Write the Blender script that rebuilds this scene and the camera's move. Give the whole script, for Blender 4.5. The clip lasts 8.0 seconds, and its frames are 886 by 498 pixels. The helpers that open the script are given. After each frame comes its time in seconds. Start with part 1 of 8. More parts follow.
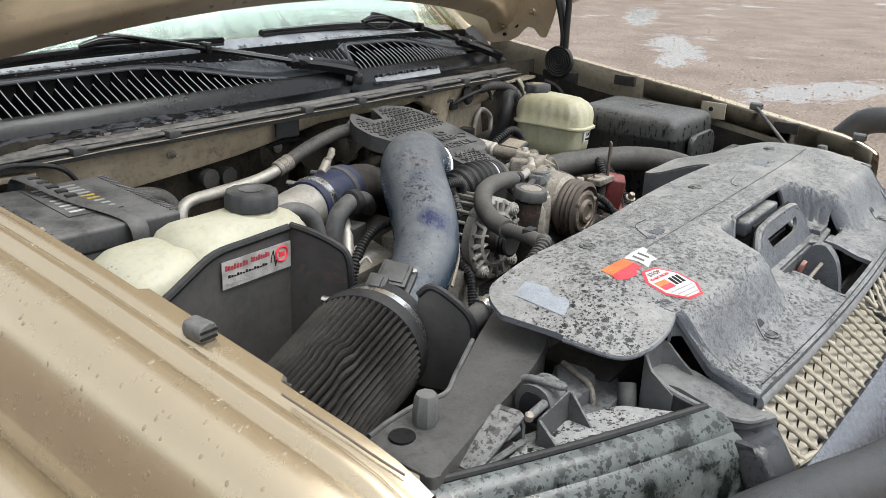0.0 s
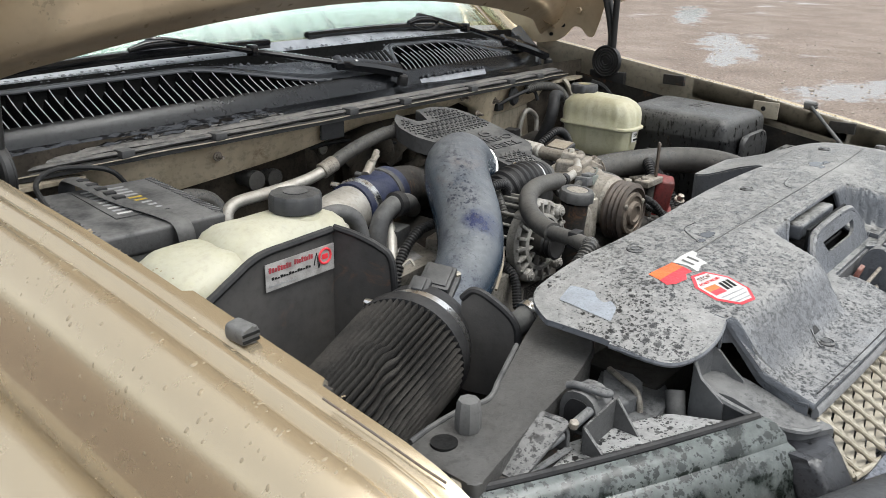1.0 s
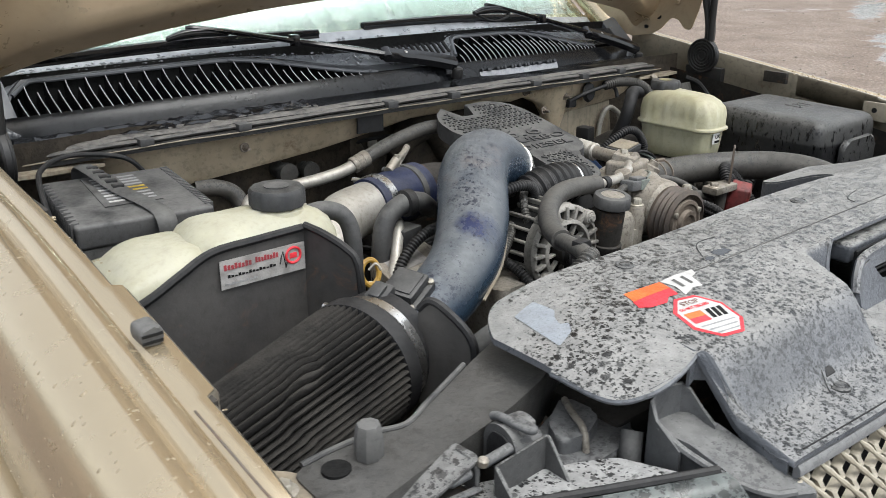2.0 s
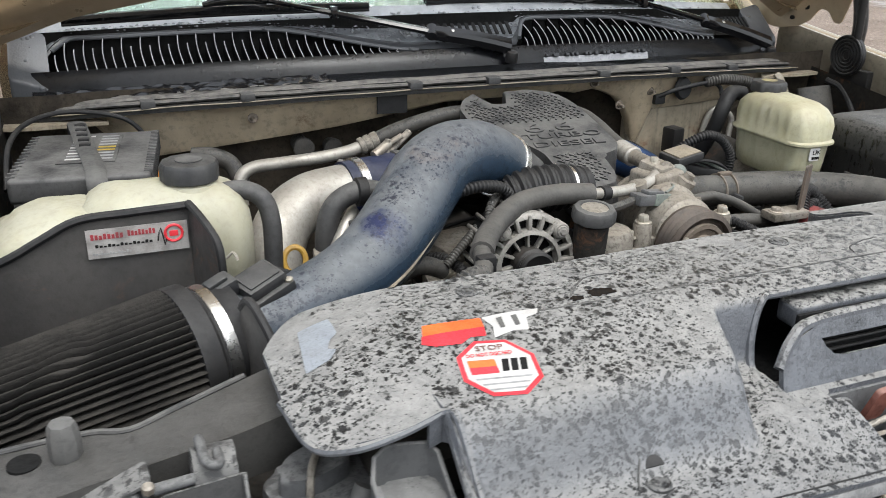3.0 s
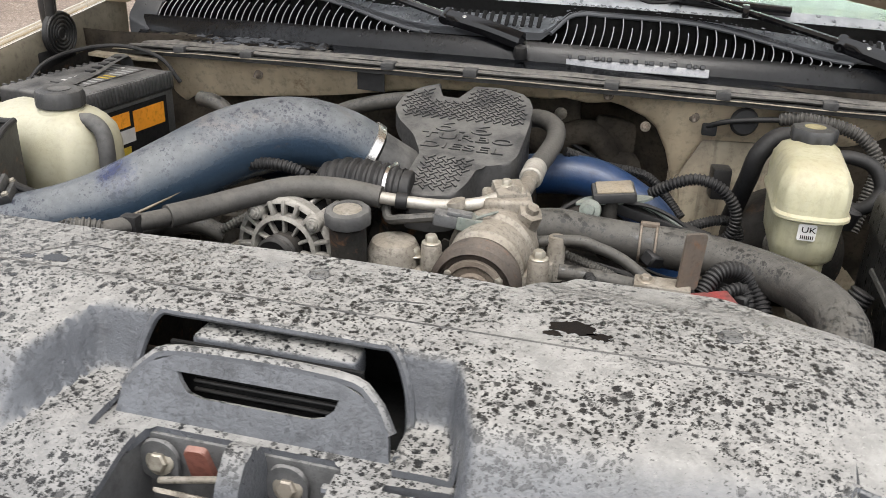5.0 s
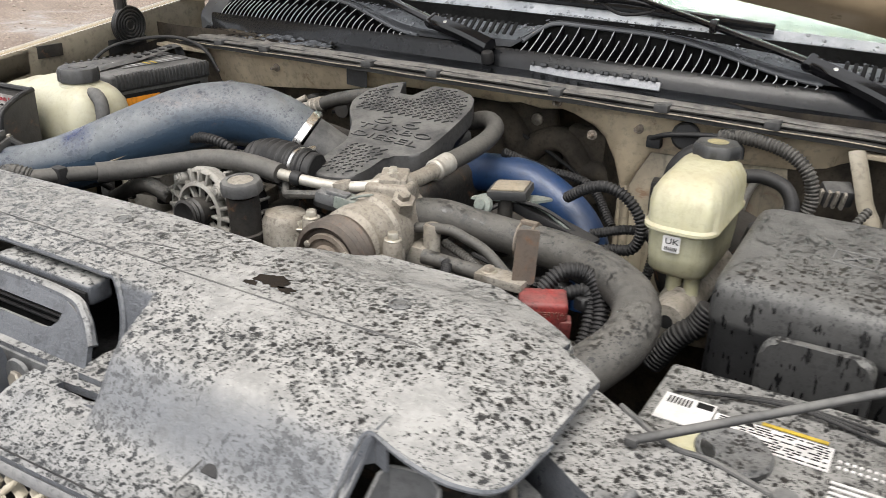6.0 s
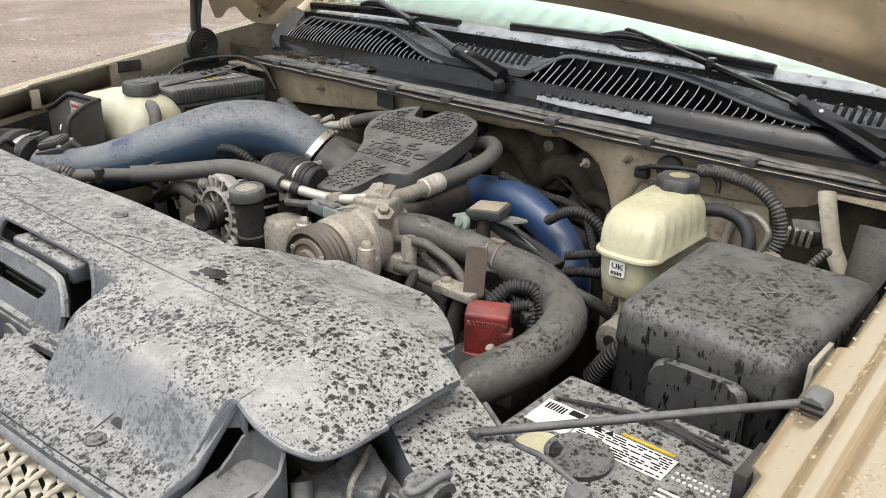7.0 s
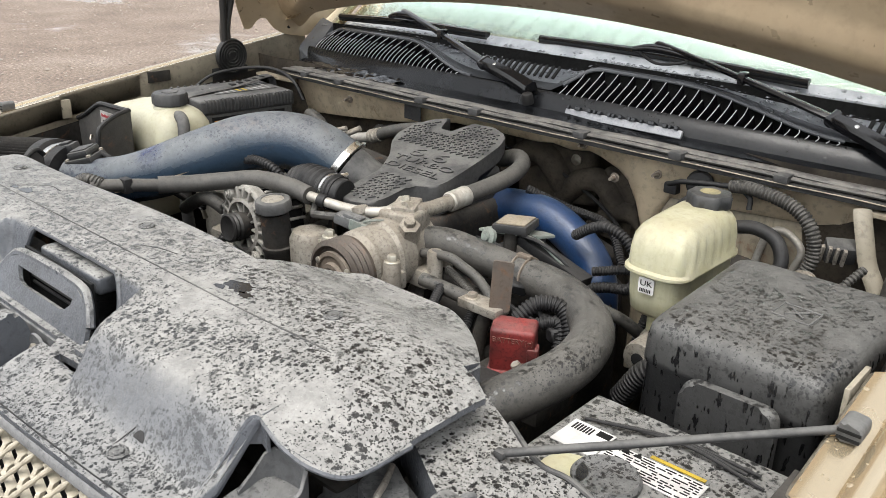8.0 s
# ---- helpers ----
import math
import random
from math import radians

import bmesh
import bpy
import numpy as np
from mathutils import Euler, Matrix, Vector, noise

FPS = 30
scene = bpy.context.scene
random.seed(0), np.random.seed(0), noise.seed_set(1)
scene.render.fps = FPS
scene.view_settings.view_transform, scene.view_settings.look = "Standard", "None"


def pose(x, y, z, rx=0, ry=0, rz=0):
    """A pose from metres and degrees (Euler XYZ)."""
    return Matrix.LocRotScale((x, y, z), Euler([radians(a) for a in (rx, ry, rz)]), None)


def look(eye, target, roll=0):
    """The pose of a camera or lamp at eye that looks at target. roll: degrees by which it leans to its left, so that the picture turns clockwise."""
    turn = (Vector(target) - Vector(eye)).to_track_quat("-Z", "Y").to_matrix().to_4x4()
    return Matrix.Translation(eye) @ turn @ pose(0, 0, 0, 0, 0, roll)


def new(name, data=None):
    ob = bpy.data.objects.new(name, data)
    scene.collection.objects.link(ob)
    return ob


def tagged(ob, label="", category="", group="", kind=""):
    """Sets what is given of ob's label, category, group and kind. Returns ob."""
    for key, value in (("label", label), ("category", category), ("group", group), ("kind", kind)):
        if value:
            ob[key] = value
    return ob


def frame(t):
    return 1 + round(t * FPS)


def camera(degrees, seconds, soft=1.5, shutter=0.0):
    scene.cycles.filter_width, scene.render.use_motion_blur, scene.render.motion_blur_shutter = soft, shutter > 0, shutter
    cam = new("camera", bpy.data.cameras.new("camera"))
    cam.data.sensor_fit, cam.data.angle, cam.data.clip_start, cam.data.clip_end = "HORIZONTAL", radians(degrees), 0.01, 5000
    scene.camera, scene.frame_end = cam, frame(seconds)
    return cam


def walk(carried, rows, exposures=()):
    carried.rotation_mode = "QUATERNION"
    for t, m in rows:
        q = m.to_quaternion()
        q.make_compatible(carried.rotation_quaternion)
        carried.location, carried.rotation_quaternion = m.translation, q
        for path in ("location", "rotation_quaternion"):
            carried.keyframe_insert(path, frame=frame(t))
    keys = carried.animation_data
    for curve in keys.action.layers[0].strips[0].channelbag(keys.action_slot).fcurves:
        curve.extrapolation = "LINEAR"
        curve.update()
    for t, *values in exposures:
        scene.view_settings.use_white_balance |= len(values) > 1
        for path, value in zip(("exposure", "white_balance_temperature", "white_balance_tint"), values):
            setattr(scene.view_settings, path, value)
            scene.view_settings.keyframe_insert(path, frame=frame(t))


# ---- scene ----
cam = camera(54.7, 8.0, soft=0.8, shutter=0.18)
PATH = [
    (0, (-1.358, -0.16, 1.53), (0.163, 0.944, 0.844), 2.2),
    (0.5, (-1.355, -0.159, 1.529), (0.147, 0.97, 0.843), 1.8),
    (1, (-1.346, -0.154, 1.528), (0.109, 1.034, 0.841), 1.3),
    (1.2, (-1.337, -0.141, 1.525), (0.087, 1.086, 0.84), 0.8),
    (2.3, (-1.018, -0.321, 1.509), (0.059, 1.205, 0.794), 0.5),
    (2.5, (-0.946, -0.359, 1.509), (0.035, 1.225, 0.782), 0.7),
    (3, (-0.694, -0.381, 1.506), (0.007, 1.334, 0.752), 1.0),
    (3.5, (-0.445, -0.383, 1.542), (-0.04, 1.414, 0.761), 1.0),
    (4, (-0.149, -0.449, 1.534), (-0.05, 1.387, 0.747), 1.2),
    (4.5, (0.117, -0.488, 1.551), (-0.073, 1.337, 0.756), 1.4),
    (4.7, (0.196, -0.453, 1.537), (-0.098, 1.354, 0.731), 1.7),
    (5.8, (0.673, -0.31, 1.513), (-0.176, 1.319, 0.722), 1.5),
    (6, (0.793, -0.299, 1.525), (-0.134, 1.288, 0.737), 1.6),
    (6.5, (1.004, -0.263, 1.56), (-0.079, 1.23, 0.787), 1.8),
    (7, (1.045, -0.253, 1.568), (-0.131, 1.176, 0.811), 1.8),
    (7.5, (1.037, -0.251, 1.568), (-0.18, 1.151, 0.824), 1.9),
    (8, (1.035, -0.244, 1.569), (-0.192, 1.154, 0.832), 1.8),
]
walk(cam, [(t, look(e, a, r)) for t, e, a, r in PATH],
     [(0.0, 0.06, 6350, 7.0), (1.2, 0.01, 6350, 7.0), (2.5, 0.0, 6300, 7.0), (3.5, 0.10, 6450, 8.5), (4.5, 0.15, 6600, 9.5), (6.0, 0.27, 6650, 9.0), (7.0, 0.26, 6600, 8.5), (8.0, 0.25, 6580, 8.0)])

# ---- light: an overcast sky, and a faint wide sun ----
world = bpy.data.worlds.new("overcast")
scene.world = world
world.use_nodes = True
wn = world.node_tree.nodes
wl = world.node_tree.links
sky = wn.new("ShaderNodeTexSky")
sky.sky_type, sky.sun_disc = "NISHITA", False
sky.sun_elevation, sky.sun_rotation = radians(68), radians(170)
sky.air_density, sky.dust_density, sky.ozone_density = 1.0, 4.0, 1.0
grey = wn.new("ShaderNodeHueSaturation")
grey.inputs["Saturation"].default_value = 0.22
wl.new(sky.outputs["Color"], grey.inputs["Color"])
wl.new(grey.outputs["Color"], wn["Background"].inputs["Color"])
wn["Background"].inputs["Strength"].default_value = 0.36
sun = new("sun", bpy.data.lights.new("sun", "SUN"))
sun.data.energy, sun.data.angle, sun.data.color = 1.1, radians(30), (1.0, 0.975, 0.94)
sun.matrix_world = look((0.4, -0.9, 4), (0, 0.3, 1.0))


# ---- materials ----
def material(name, col, col2=None, rough=0.6, metal=0.0, scale=14.0, dust=0.0, dust_col=(0.30, 0.28, 0.25),
             spots=0.0, spot_col=(0.02, 0.021, 0.022), spot_scale=165.0, bump=0.15, bump_scale=220.0, rust=0.0, drops=0.0,
             coat=0.0, spec=0.5, vary=0.0, alpha_trans=0.0, sss=0.0, streak=None, dlo=0.28, dhi=0.62, ulo=-0.3, uhi=0.85, grime=0.45, washed=None, washed_col=None, runs=0.0, thin=None):
    """A surface with blotches at two sizes, grain, settled dust, rain spots in the dust, rust and standing drops."""
    m = bpy.data.materials.new(name)
    m.use_nodes = True
    n, l = m.node_tree.nodes, m.node_tree.links
    b = n["Principled BSDF"]
    geo = n.new("ShaderNodeNewGeometry")
    pos = geo.outputs["Position"]

    def noise_tex(sc, det=4.0, rgh=0.55, vec=None, dist=0.0):
        t = n.new("ShaderNodeTexNoise")
        t.inputs["Scale"].default_value, t.inputs["Detail"].default_value = sc, det
        t.inputs["Roughness"].default_value, t.inputs["Distortion"].default_value = rgh, dist
        l.new(vec or pos, t.inputs["Vector"])
        return t.outputs["Fac"]

    def ramp(fac, lo, hi):
        r = n.new("ShaderNodeMapRange")
        r.interpolation_type = "SMOOTHSTEP"
        r.inputs["From Min"].default_value, r.inputs["From Max"].default_value = lo, hi
        l.new(fac, r.inputs["Value"])
        return r.outputs["Result"]

    def mul(a, c):
        x = n.new("ShaderNodeMath")
        x.operation = "MULTIPLY"
        for i, v in enumerate((a, c)):
            if isinstance(v, (int, float)):
                x.inputs[i].default_value = v
            else:
                l.new(v, x.inputs[i])
        return x.outputs[0]

    def mix(fac, a, c):
        x = n.new("ShaderNodeMix")
        x.data_type = "RGBA"
        for key, v in ((0, fac), (6, a), (7, c)):
            if isinstance(v, (int, float)):
                x.inputs[key].default_value = v
            elif isinstance(v, tuple):
                x.inputs[key].default_value = (*v, 1)
            else:
                l.new(v, x.inputs[key])
        return x.outputs[2]

    col2 = col2 or tuple(c * 0.72 for c in col)
    big, fine = noise_tex(scale), noise_tex(scale * 9, 6.0, 0.65)
    c = mix(ramp(big, 0.35, 0.7), col, col2)
    c = mix(mul(ramp(fine, 0.48, 0.7), grime), c, tuple(v * 0.45 for v in col2))
    r_out = None
    height = mul(noise_tex(bump_scale, 5.0, 0.6), 1.0)
    if vary:
        info = n.new("ShaderNodeObjectInfo")
        c = mix(mul(info.outputs["Random"], vary), c, col2)
    if streak:
        mp = n.new("ShaderNodeMapping")
        mp.inputs["Scale"].default_value = (60, 60, 4)
        l.new(pos, mp.inputs["Vector"])
        c = mix(mul(ramp(noise_tex(1.0, 5.0, 0.6, mp.outputs[0]), 0.48, 0.72), 0.6), c, streak)
    if rust:
        c = mix(mul(ramp(noise_tex(scale * 2.3, 7.0, 0.7, None, 0.6), 0.62 - 0.2 * rust, 0.75), 0.85), c, (0.16, 0.075, 0.035))
    rr = mix(ramp(fine, 0.3, 0.8), (rough,) * 3, (min(1, rough * 1.35),) * 3)
    if dust:
        sep = n.new("ShaderNodeSeparateXYZ")
        l.new(geo.outputs["Normal"], sep.inputs[0])
        up = ramp(sep.outputs["Z"], ulo, uhi)
        d = mul(mul(up, ramp(noise_tex(scale * 1.7, 6.0, 0.62), dlo, dhi)), dust)
        if thin:
            # dust mask thins toward the passenger's side and the front
            place_of = n.new("ShaderNodeSeparateXYZ")
            l.new(pos, place_of.inputs[0])
            for axis, *span in thin:
                thick = n.new("ShaderNodeMapRange")
                for key, v in zip(("From Min", "From Max", "To Min", "To Max"), span):
                    thick.inputs[key].default_value = v
                l.new(place_of.outputs[axis], thick.inputs["Value"])
                d = mul(d, thick.outputs["Result"])
        if washed:
            off = n.new("ShaderNodeVectorMath")
            off.operation = "DISTANCE"
            l.new(pos, off.inputs[0])
            off.inputs[1].default_value = washed[:3]
            edge = n.new("ShaderNodeMath")
            edge.operation = "MULTIPLY_ADD"
            l.new(noise_tex(45.0, 6.0, 0.75), edge.inputs[0])
            edge.inputs[1].default_value = 0.075
            l.new(off.outputs["Value"], edge.inputs[2])
            left = ramp(edge.outputs[0], washed[3] + 0.012, washed[3] + 0.045)
            d = mul(d, left)
            c = mix(left, washed_col or col, c)
        if spots:
            warm = n.new("ShaderNodeVectorMath")
            warm.operation = "MULTIPLY_ADD"
            nz = n.new("ShaderNodeTexNoise")
            nz.inputs["Scale"].default_value, nz.inputs["Detail"].default_value = spot_scale * 1.6, 6.0
            l.new(pos, nz.inputs["Vector"])
            l.new(nz.outputs["Color"], warm.inputs[0])
            warm.inputs[1].default_value = (1.05 / spot_scale,) * 3
            l.new(pos, warm.inputs[2])
            keep = None
            splash = noise_tex(spot_scale * 5.0, 3.0, 0.7)
            for k, sz in ((1.0, 0.52), (2.1, 0.52), (0.5, 0.40)):
                v = n.new("ShaderNodeTexVoronoi")
                v.inputs["Scale"].default_value = spot_scale * k
                l.new(warm.outputs[0], v.inputs["Vector"])
                sx = n.new("ShaderNodeSeparateColor")
                l.new(v.outputs["Color"], sx.inputs[0])
                lim = n.new("ShaderNodeMath")
                lim.operation = "MULTIPLY_ADD"
                l.new(mul(ramp(sx.outputs[0], 0.2, 0.9), sz), lim.inputs[0])
                l.new(ramp(noise_tex(11.0, 4.0), 0.22, 0.55), lim.inputs[1])
                lim.inputs[2].default_value = 0.0
                cut = n.new("ShaderNodeMath")
                cut.operation = "SUBTRACT"
                l.new(lim.outputs[0], cut.inputs[0])
                l.new(v.outputs["Distance"], cut.inputs[1])
                ragged = n.new("ShaderNodeMath")
                ragged.operation = "MULTIPLY_ADD"
                l.new(splash, ragged.inputs[0])
                ragged.inputs[1].default_value = 0.9
                l.new(cut.outputs[0], ragged.inputs[2])
                soft = n.new("ShaderNodeMath")
                soft.operation = "SUBTRACT"
                l.new(ragged.outputs[0], soft.inputs[0])
                soft.inputs[1].default_value = 0.45
                cut = soft
                s = mul(ramp(cut.outputs[0], -0.02, 0.035), ramp(sx.outputs[1], -0.7, 0.5))
                if keep is None:
                    keep = s
                else:
                    mx = n.new("ShaderNodeMath")
                    mx.operation = "MAXIMUM"
                    l.new(keep, mx.inputs[0])
                    l.new(s, mx.inputs[1])
                    keep = mx.outputs[0]
            keep = mul(keep, spots)
            keep = mul(keep, ramp(sep.outputs["Z"], ulo - 0.25, uhi))
            dry = n.new("ShaderNodeMath")
            dry.operation = "SUBTRACT"
            dry.inputs[0].default_value = 1.0
            l.new(keep, dry.inputs[1])
            c = mix(d, c, mix(mul(ramp(noise_tex(55.0, 7.0, 0.7), 0.35, 0.65), 0.75), dust_col, tuple(v * 0.6 for v in dust_col)))
            c = mix(mul(keep, 0.98), c, spot_col)
            c = mix(mul(ramp(noise_tex(260.0, 4.0, 0.7), 0.62, 0.72), mul(mul(d, dry.outputs[0]), 0.5)), c, tuple(min(1, v * 1.7) for v in dust_col))
            rr = mix(d, rr, (0.85,) * 3)
            rr = mix(keep, rr, (0.3,) * 3)
            lift = n.new("ShaderNodeMath")
            lift.operation = "MULTIPLY_ADD"
            l.new(keep, lift.inputs[0])
            lift.inputs[1].default_value = 1.5
            l.new(height, lift.inputs[2])
            height = lift.outputs[0]
        else:
            c = mix(d, c, mix(mul(ramp(fine, 0.35, 0.7), 0.5), dust_col, tuple(v * 0.7 for v in dust_col)))
            rr = mix(d, rr, (0.88,) * 3)
    if runs:
        # short washed runs down the upright faces
        mp = n.new("ShaderNodeMapping")
        mp.inputs["Scale"].default_value = (150, 150, 42)
        l.new(pos, mp.inputs["Vector"])
        steep = n.new("ShaderNodeSeparateXYZ")
        l.new(geo.outputs["Normal"], steep.inputs[0])
        run = mul(ramp(noise_tex(1.0, 2.0, 0.5, mp.outputs[0]), 0.56, 0.66), ramp(steep.outputs["Z"], 0.6, 0.1))
        c = mix(mul(run, runs), c, spot_col)
        rr = mix(run, rr, (0.15,) * 3)
    if drops:
        v = n.new("ShaderNodeTexVoronoi")
        v.inputs["Scale"].default_value = 85.0
        l.new(pos, v.inputs["Vector"])
        sx = n.new("ShaderNodeSeparateColor")
        l.new(v.outputs["Color"], sx.inputs[0])
        lim = mul(ramp(sx.outputs[1], 0.45, 1.0), 0.42)
        cut = n.new("ShaderNodeMath")
        cut.operation = "SUBTRACT"
        l.new(lim, cut.inputs[0])
        l.new(v.outputs["Distance"], cut.inputs[1])
        bead = mul(ramp(cut.outputs[0], 0.0, 0.3), drops)
        add = n.new("ShaderNodeMath")
        add.operation = "MULTIPLY_ADD"
        l.new(bead, add.inputs[0])
        add.inputs[1].default_value = 6.0
        l.new(height, add.inputs[2])
        height = add.outputs[0]
        rr = mix(ramp(bead, 0.0, 0.1), rr, (0.12,) * 3)
    bp = n.new("ShaderNodeBump")
    bp.inputs["Strength"].default_value, bp.inputs["Distance"].default_value = min(1.0, bump * 2), 0.0015
    l.new(height, bp.inputs["Height"])
    l.new(bp.outputs[0], b.inputs["Normal"])
    l.new(c, b.inputs["Base Color"])
    l.new(rr, b.inputs["Roughness"])
    b.inputs["Metallic"].default_value = metal
    b.inputs["Specular IOR Level"].default_value = spec
    b.inputs["Coat Weight"].default_value, b.inputs["Coat Roughness"].default_value = coat, 0.08
    if sss:
        b.inputs["Subsurface Weight"].default_value = sss
        b.inputs["Subsurface Radius"].default_value = (0.02, 0.018, 0.01)
    return m


DUST = (0.34, 0.32, 0.285)
# Dark plastic's base is raised and bluish, painting sky sheen on bare slopes.
COVER = material("dusty_cover_plastic", (0.11, 0.117, 0.131), (0.08, 0.085, 0.095), rough=0.27, dust=0.95, dust_col=(0.286, 0.279, 0.262), spots=1.0, spot_col=(0.008, 0.0085, 0.0095), spot_scale=190, scale=7, bump=0.4, dlo=0.0, dhi=0.45, ulo=0.35, uhi=0.97, spec=0.55, thin=(("X", -0.45, 0.2, 0.82, 0.9), ("Y", 0.05, 0.17, 0.68, 1.0)))
BRACE = material("dusty_painted_brace", (0.055, 0.053, 0.05), (0.042, 0.041, 0.039), rough=0.42, dust=0.5, dust_col=(0.10, 0.096, 0.09), spots=0.5, spot_col=(0.02, 0.019, 0.018), spot_scale=220, scale=16, dlo=0.1, dhi=0.7, grime=0.4, bump=0.2)
STOPGREY = material("grey_rubber_stop", (0.09, 0.088, 0.085), (0.065, 0.064, 0.062), rough=0.6, dust=0.5, dust_col=(0.165, 0.162, 0.155))
HEADER = material("grey_header_plastic", (0.12, 0.123, 0.13), (0.095, 0.098, 0.105), rough=0.33, dust=0.8, dust_col=(0.205, 0.203, 0.198), spots=0.5, scale=8, dlo=0.1, dhi=0.5, spec=0.7)
ARMGREY = material("grey_bracket_plastic", (0.085, 0.087, 0.092), (0.065, 0.067, 0.07), rough=0.4, dust=0.8, dust_col=(0.175, 0.173, 0.168), spots=0.6, scale=8, dlo=0.1, dhi=0.5)
LAMPTOP = material("spotted_lamp_housing", (0.03, 0.031, 0.033), rough=0.4, dust=0.95, dust_col=(0.31, 0.308, 0.30), spots=1.0, spot_col=(0.007, 0.007, 0.008), spot_scale=130, scale=7, dlo=0.0, dhi=0.4)
SPOTTED = material("dusty_black_plastic_spotted", (0.04, 0.041, 0.043), rough=0.4, dust=0.6, dust_col=(0.2, 0.198, 0.19), spots=0.95, spot_col=(0.01, 0.01, 0.011), scale=9, dlo=0.1, dhi=0.5, streak=(0.006, 0.006, 0.007))
ADJUSTER = material("dusty_adjuster_plastic", (0.05, 0.05, 0.051), (0.04, 0.04, 0.041), rough=0.5, dust=0.8, dust_col=(0.19, 0.187, 0.18), spots=0.8, spot_col=(0.014, 0.014, 0.015), spot_scale=150, scale=9, dlo=0.05, dhi=0.45)
FUSELID = material("black_fuse_lid_plastic", (0.02, 0.02, 0.021), (0.028, 0.028, 0.028), rough=0.34, dust=0.62, dust_col=(0.155, 0.152, 0.143), spots=0.95, spot_col=(0.005, 0.005, 0.0055), spot_scale=170, scale=9, dlo=0.1, dhi=0.5, streak=(0.003, 0.003, 0.0035), ulo=-0.42, runs=0.95)
BLACK = material("black_plastic", (0.017, 0.018, 0.02), (0.03, 0.03, 0.031), rough=0.42, dust=0.35, dust_col=(0.15, 0.145, 0.135))
WETBLACK = material("wet_black_plastic", (0.006, 0.006, 0.007), (0.009, 0.009, 0.01), rough=0.1, bump=0.02)
WETCAP = material("wet_spotted_black_plastic", (0.010, 0.010, 0.012), (0.014, 0.014, 0.016), rough=0.14, dust=0.3, dust_col=(0.05, 0.053, 0.06), spots=1.0, spot_col=(0.003, 0.003, 0.004), spot_scale=120, dlo=0.2, dhi=0.5, ulo=-1.2, uhi=0.3)
# Light grey paints the sky's glint along the black louvre edges.
EDGEGLINT = material("edge_highlight_grey", (0.42, 0.425, 0.435), (0.25, 0.255, 0.26), rough=0.12, bump=0.05)
COWLBAND = material("damp_black_cowl_plastic", (0.014, 0.015, 0.017), (0.020, 0.021, 0.024), rough=0.16, bump=0.06, spec=0.5, drops=0.3)
SATIN = material("satin_black_paint", (0.011, 0.011, 0.012), (0.019, 0.018, 0.017), rough=0.35, dust=0.25, dust_col=(0.1, 0.094, 0.086), scale=10, spec=0.35)
DUSTBLACK = material("dusty_dark_plastic", (0.035, 0.035, 0.036), (0.028, 0.028, 0.029), rough=0.55, dust=0.7, dust_col=(0.145, 0.141, 0.133))
RUBBER = material("dusty_rubber", (0.03, 0.028, 0.025), (0.055, 0.05, 0.043), rough=0.6, dust=0.7, dust_col=(0.117, 0.112, 0.102), spots=0.95, spot_col=(0.014, 0.014, 0.014), spot_scale=150, dlo=0.15, dhi=0.5)
HOSE = material("dusty_refrigerant_hose", (0.042, 0.04, 0.038), (0.06, 0.057, 0.052), rough=0.55, dust=0.6, dust_col=(0.115, 0.108, 0.097), scale=20)
FRESHRUBBER = material("black_rubber", (0.011, 0.011, 0.012), rough=0.5, dust=0.3, dust_col=(0.08, 0.076, 0.072), spec=0.35)
SOOT = material("dark_engine_iron", (0.012, 0.0115, 0.011), (0.03, 0.027, 0.023), rough=0.72, dust=0.5, dust_col=(0.08, 0.072, 0.064), rust=0.4, spec=0.3)
ALU = material("dirty_cast_aluminium", (0.36, 0.335, 0.295), (0.2, 0.178, 0.148), rough=0.5, metal=0.5, dust=0.6, dust_col=(0.27, 0.235, 0.19), bump=0.35, grime=0.7, scale=20)
ALTALU = material("pale_cast_aluminium", (0.33, 0.317, 0.29), (0.23, 0.218, 0.198), rough=0.5, metal=0.4, dust=0.5, dust_col=(0.34, 0.32, 0.285), bump=0.35, grime=0.5, scale=22)
PIPEALU = material("oxidised_aluminium_pipe", (0.47, 0.45, 0.41), (0.33, 0.31, 0.275), rough=0.42, metal=0.55, dust=0.4, dust_col=(0.34, 0.31, 0.265), grime=0.3, scale=18)
STEEL = material("bright_steel", (0.68, 0.67, 0.65), (0.5, 0.49, 0.47), rough=0.25, metal=1.0, grime=0.1)
ZINC = material("zinc_bolt", (0.5, 0.47, 0.4), (0.35, 0.31, 0.26), rough=0.45, metal=0.8, dust=0.4)
SHIELD = material("scuffed_black_sheet", (0.035, 0.034, 0.034), (0.05, 0.047, 0.044), rough=0.45, dust=0.4, dust_col=(0.12, 0.11, 0.1), ulo=-1.5, scale=7, rust=0.12)
PULLEY = material("worn_pulley_steel", (0.24, 0.205, 0.17), (0.15, 0.12, 0.095), rough=0.5, metal=0.4, dust=0.4, dust_col=(0.24, 0.205, 0.165), rust=0.25, grime=0.6)
RUSTY = material("rusty_steel_tab", (0.085, 0.07, 0.058), (0.12, 0.088, 0.065), rough=0.8, dust=0.4, dust_col=(0.15, 0.13, 0.11), rust=0.6)
TAN = material("tan_metallic_paint", (0.52, 0.425, 0.288), (0.49, 0.40, 0.27), rough=0.22, metal=0.75, coat=0.5, drops=0.0, bump=0.03, scale=3, grime=0.05)
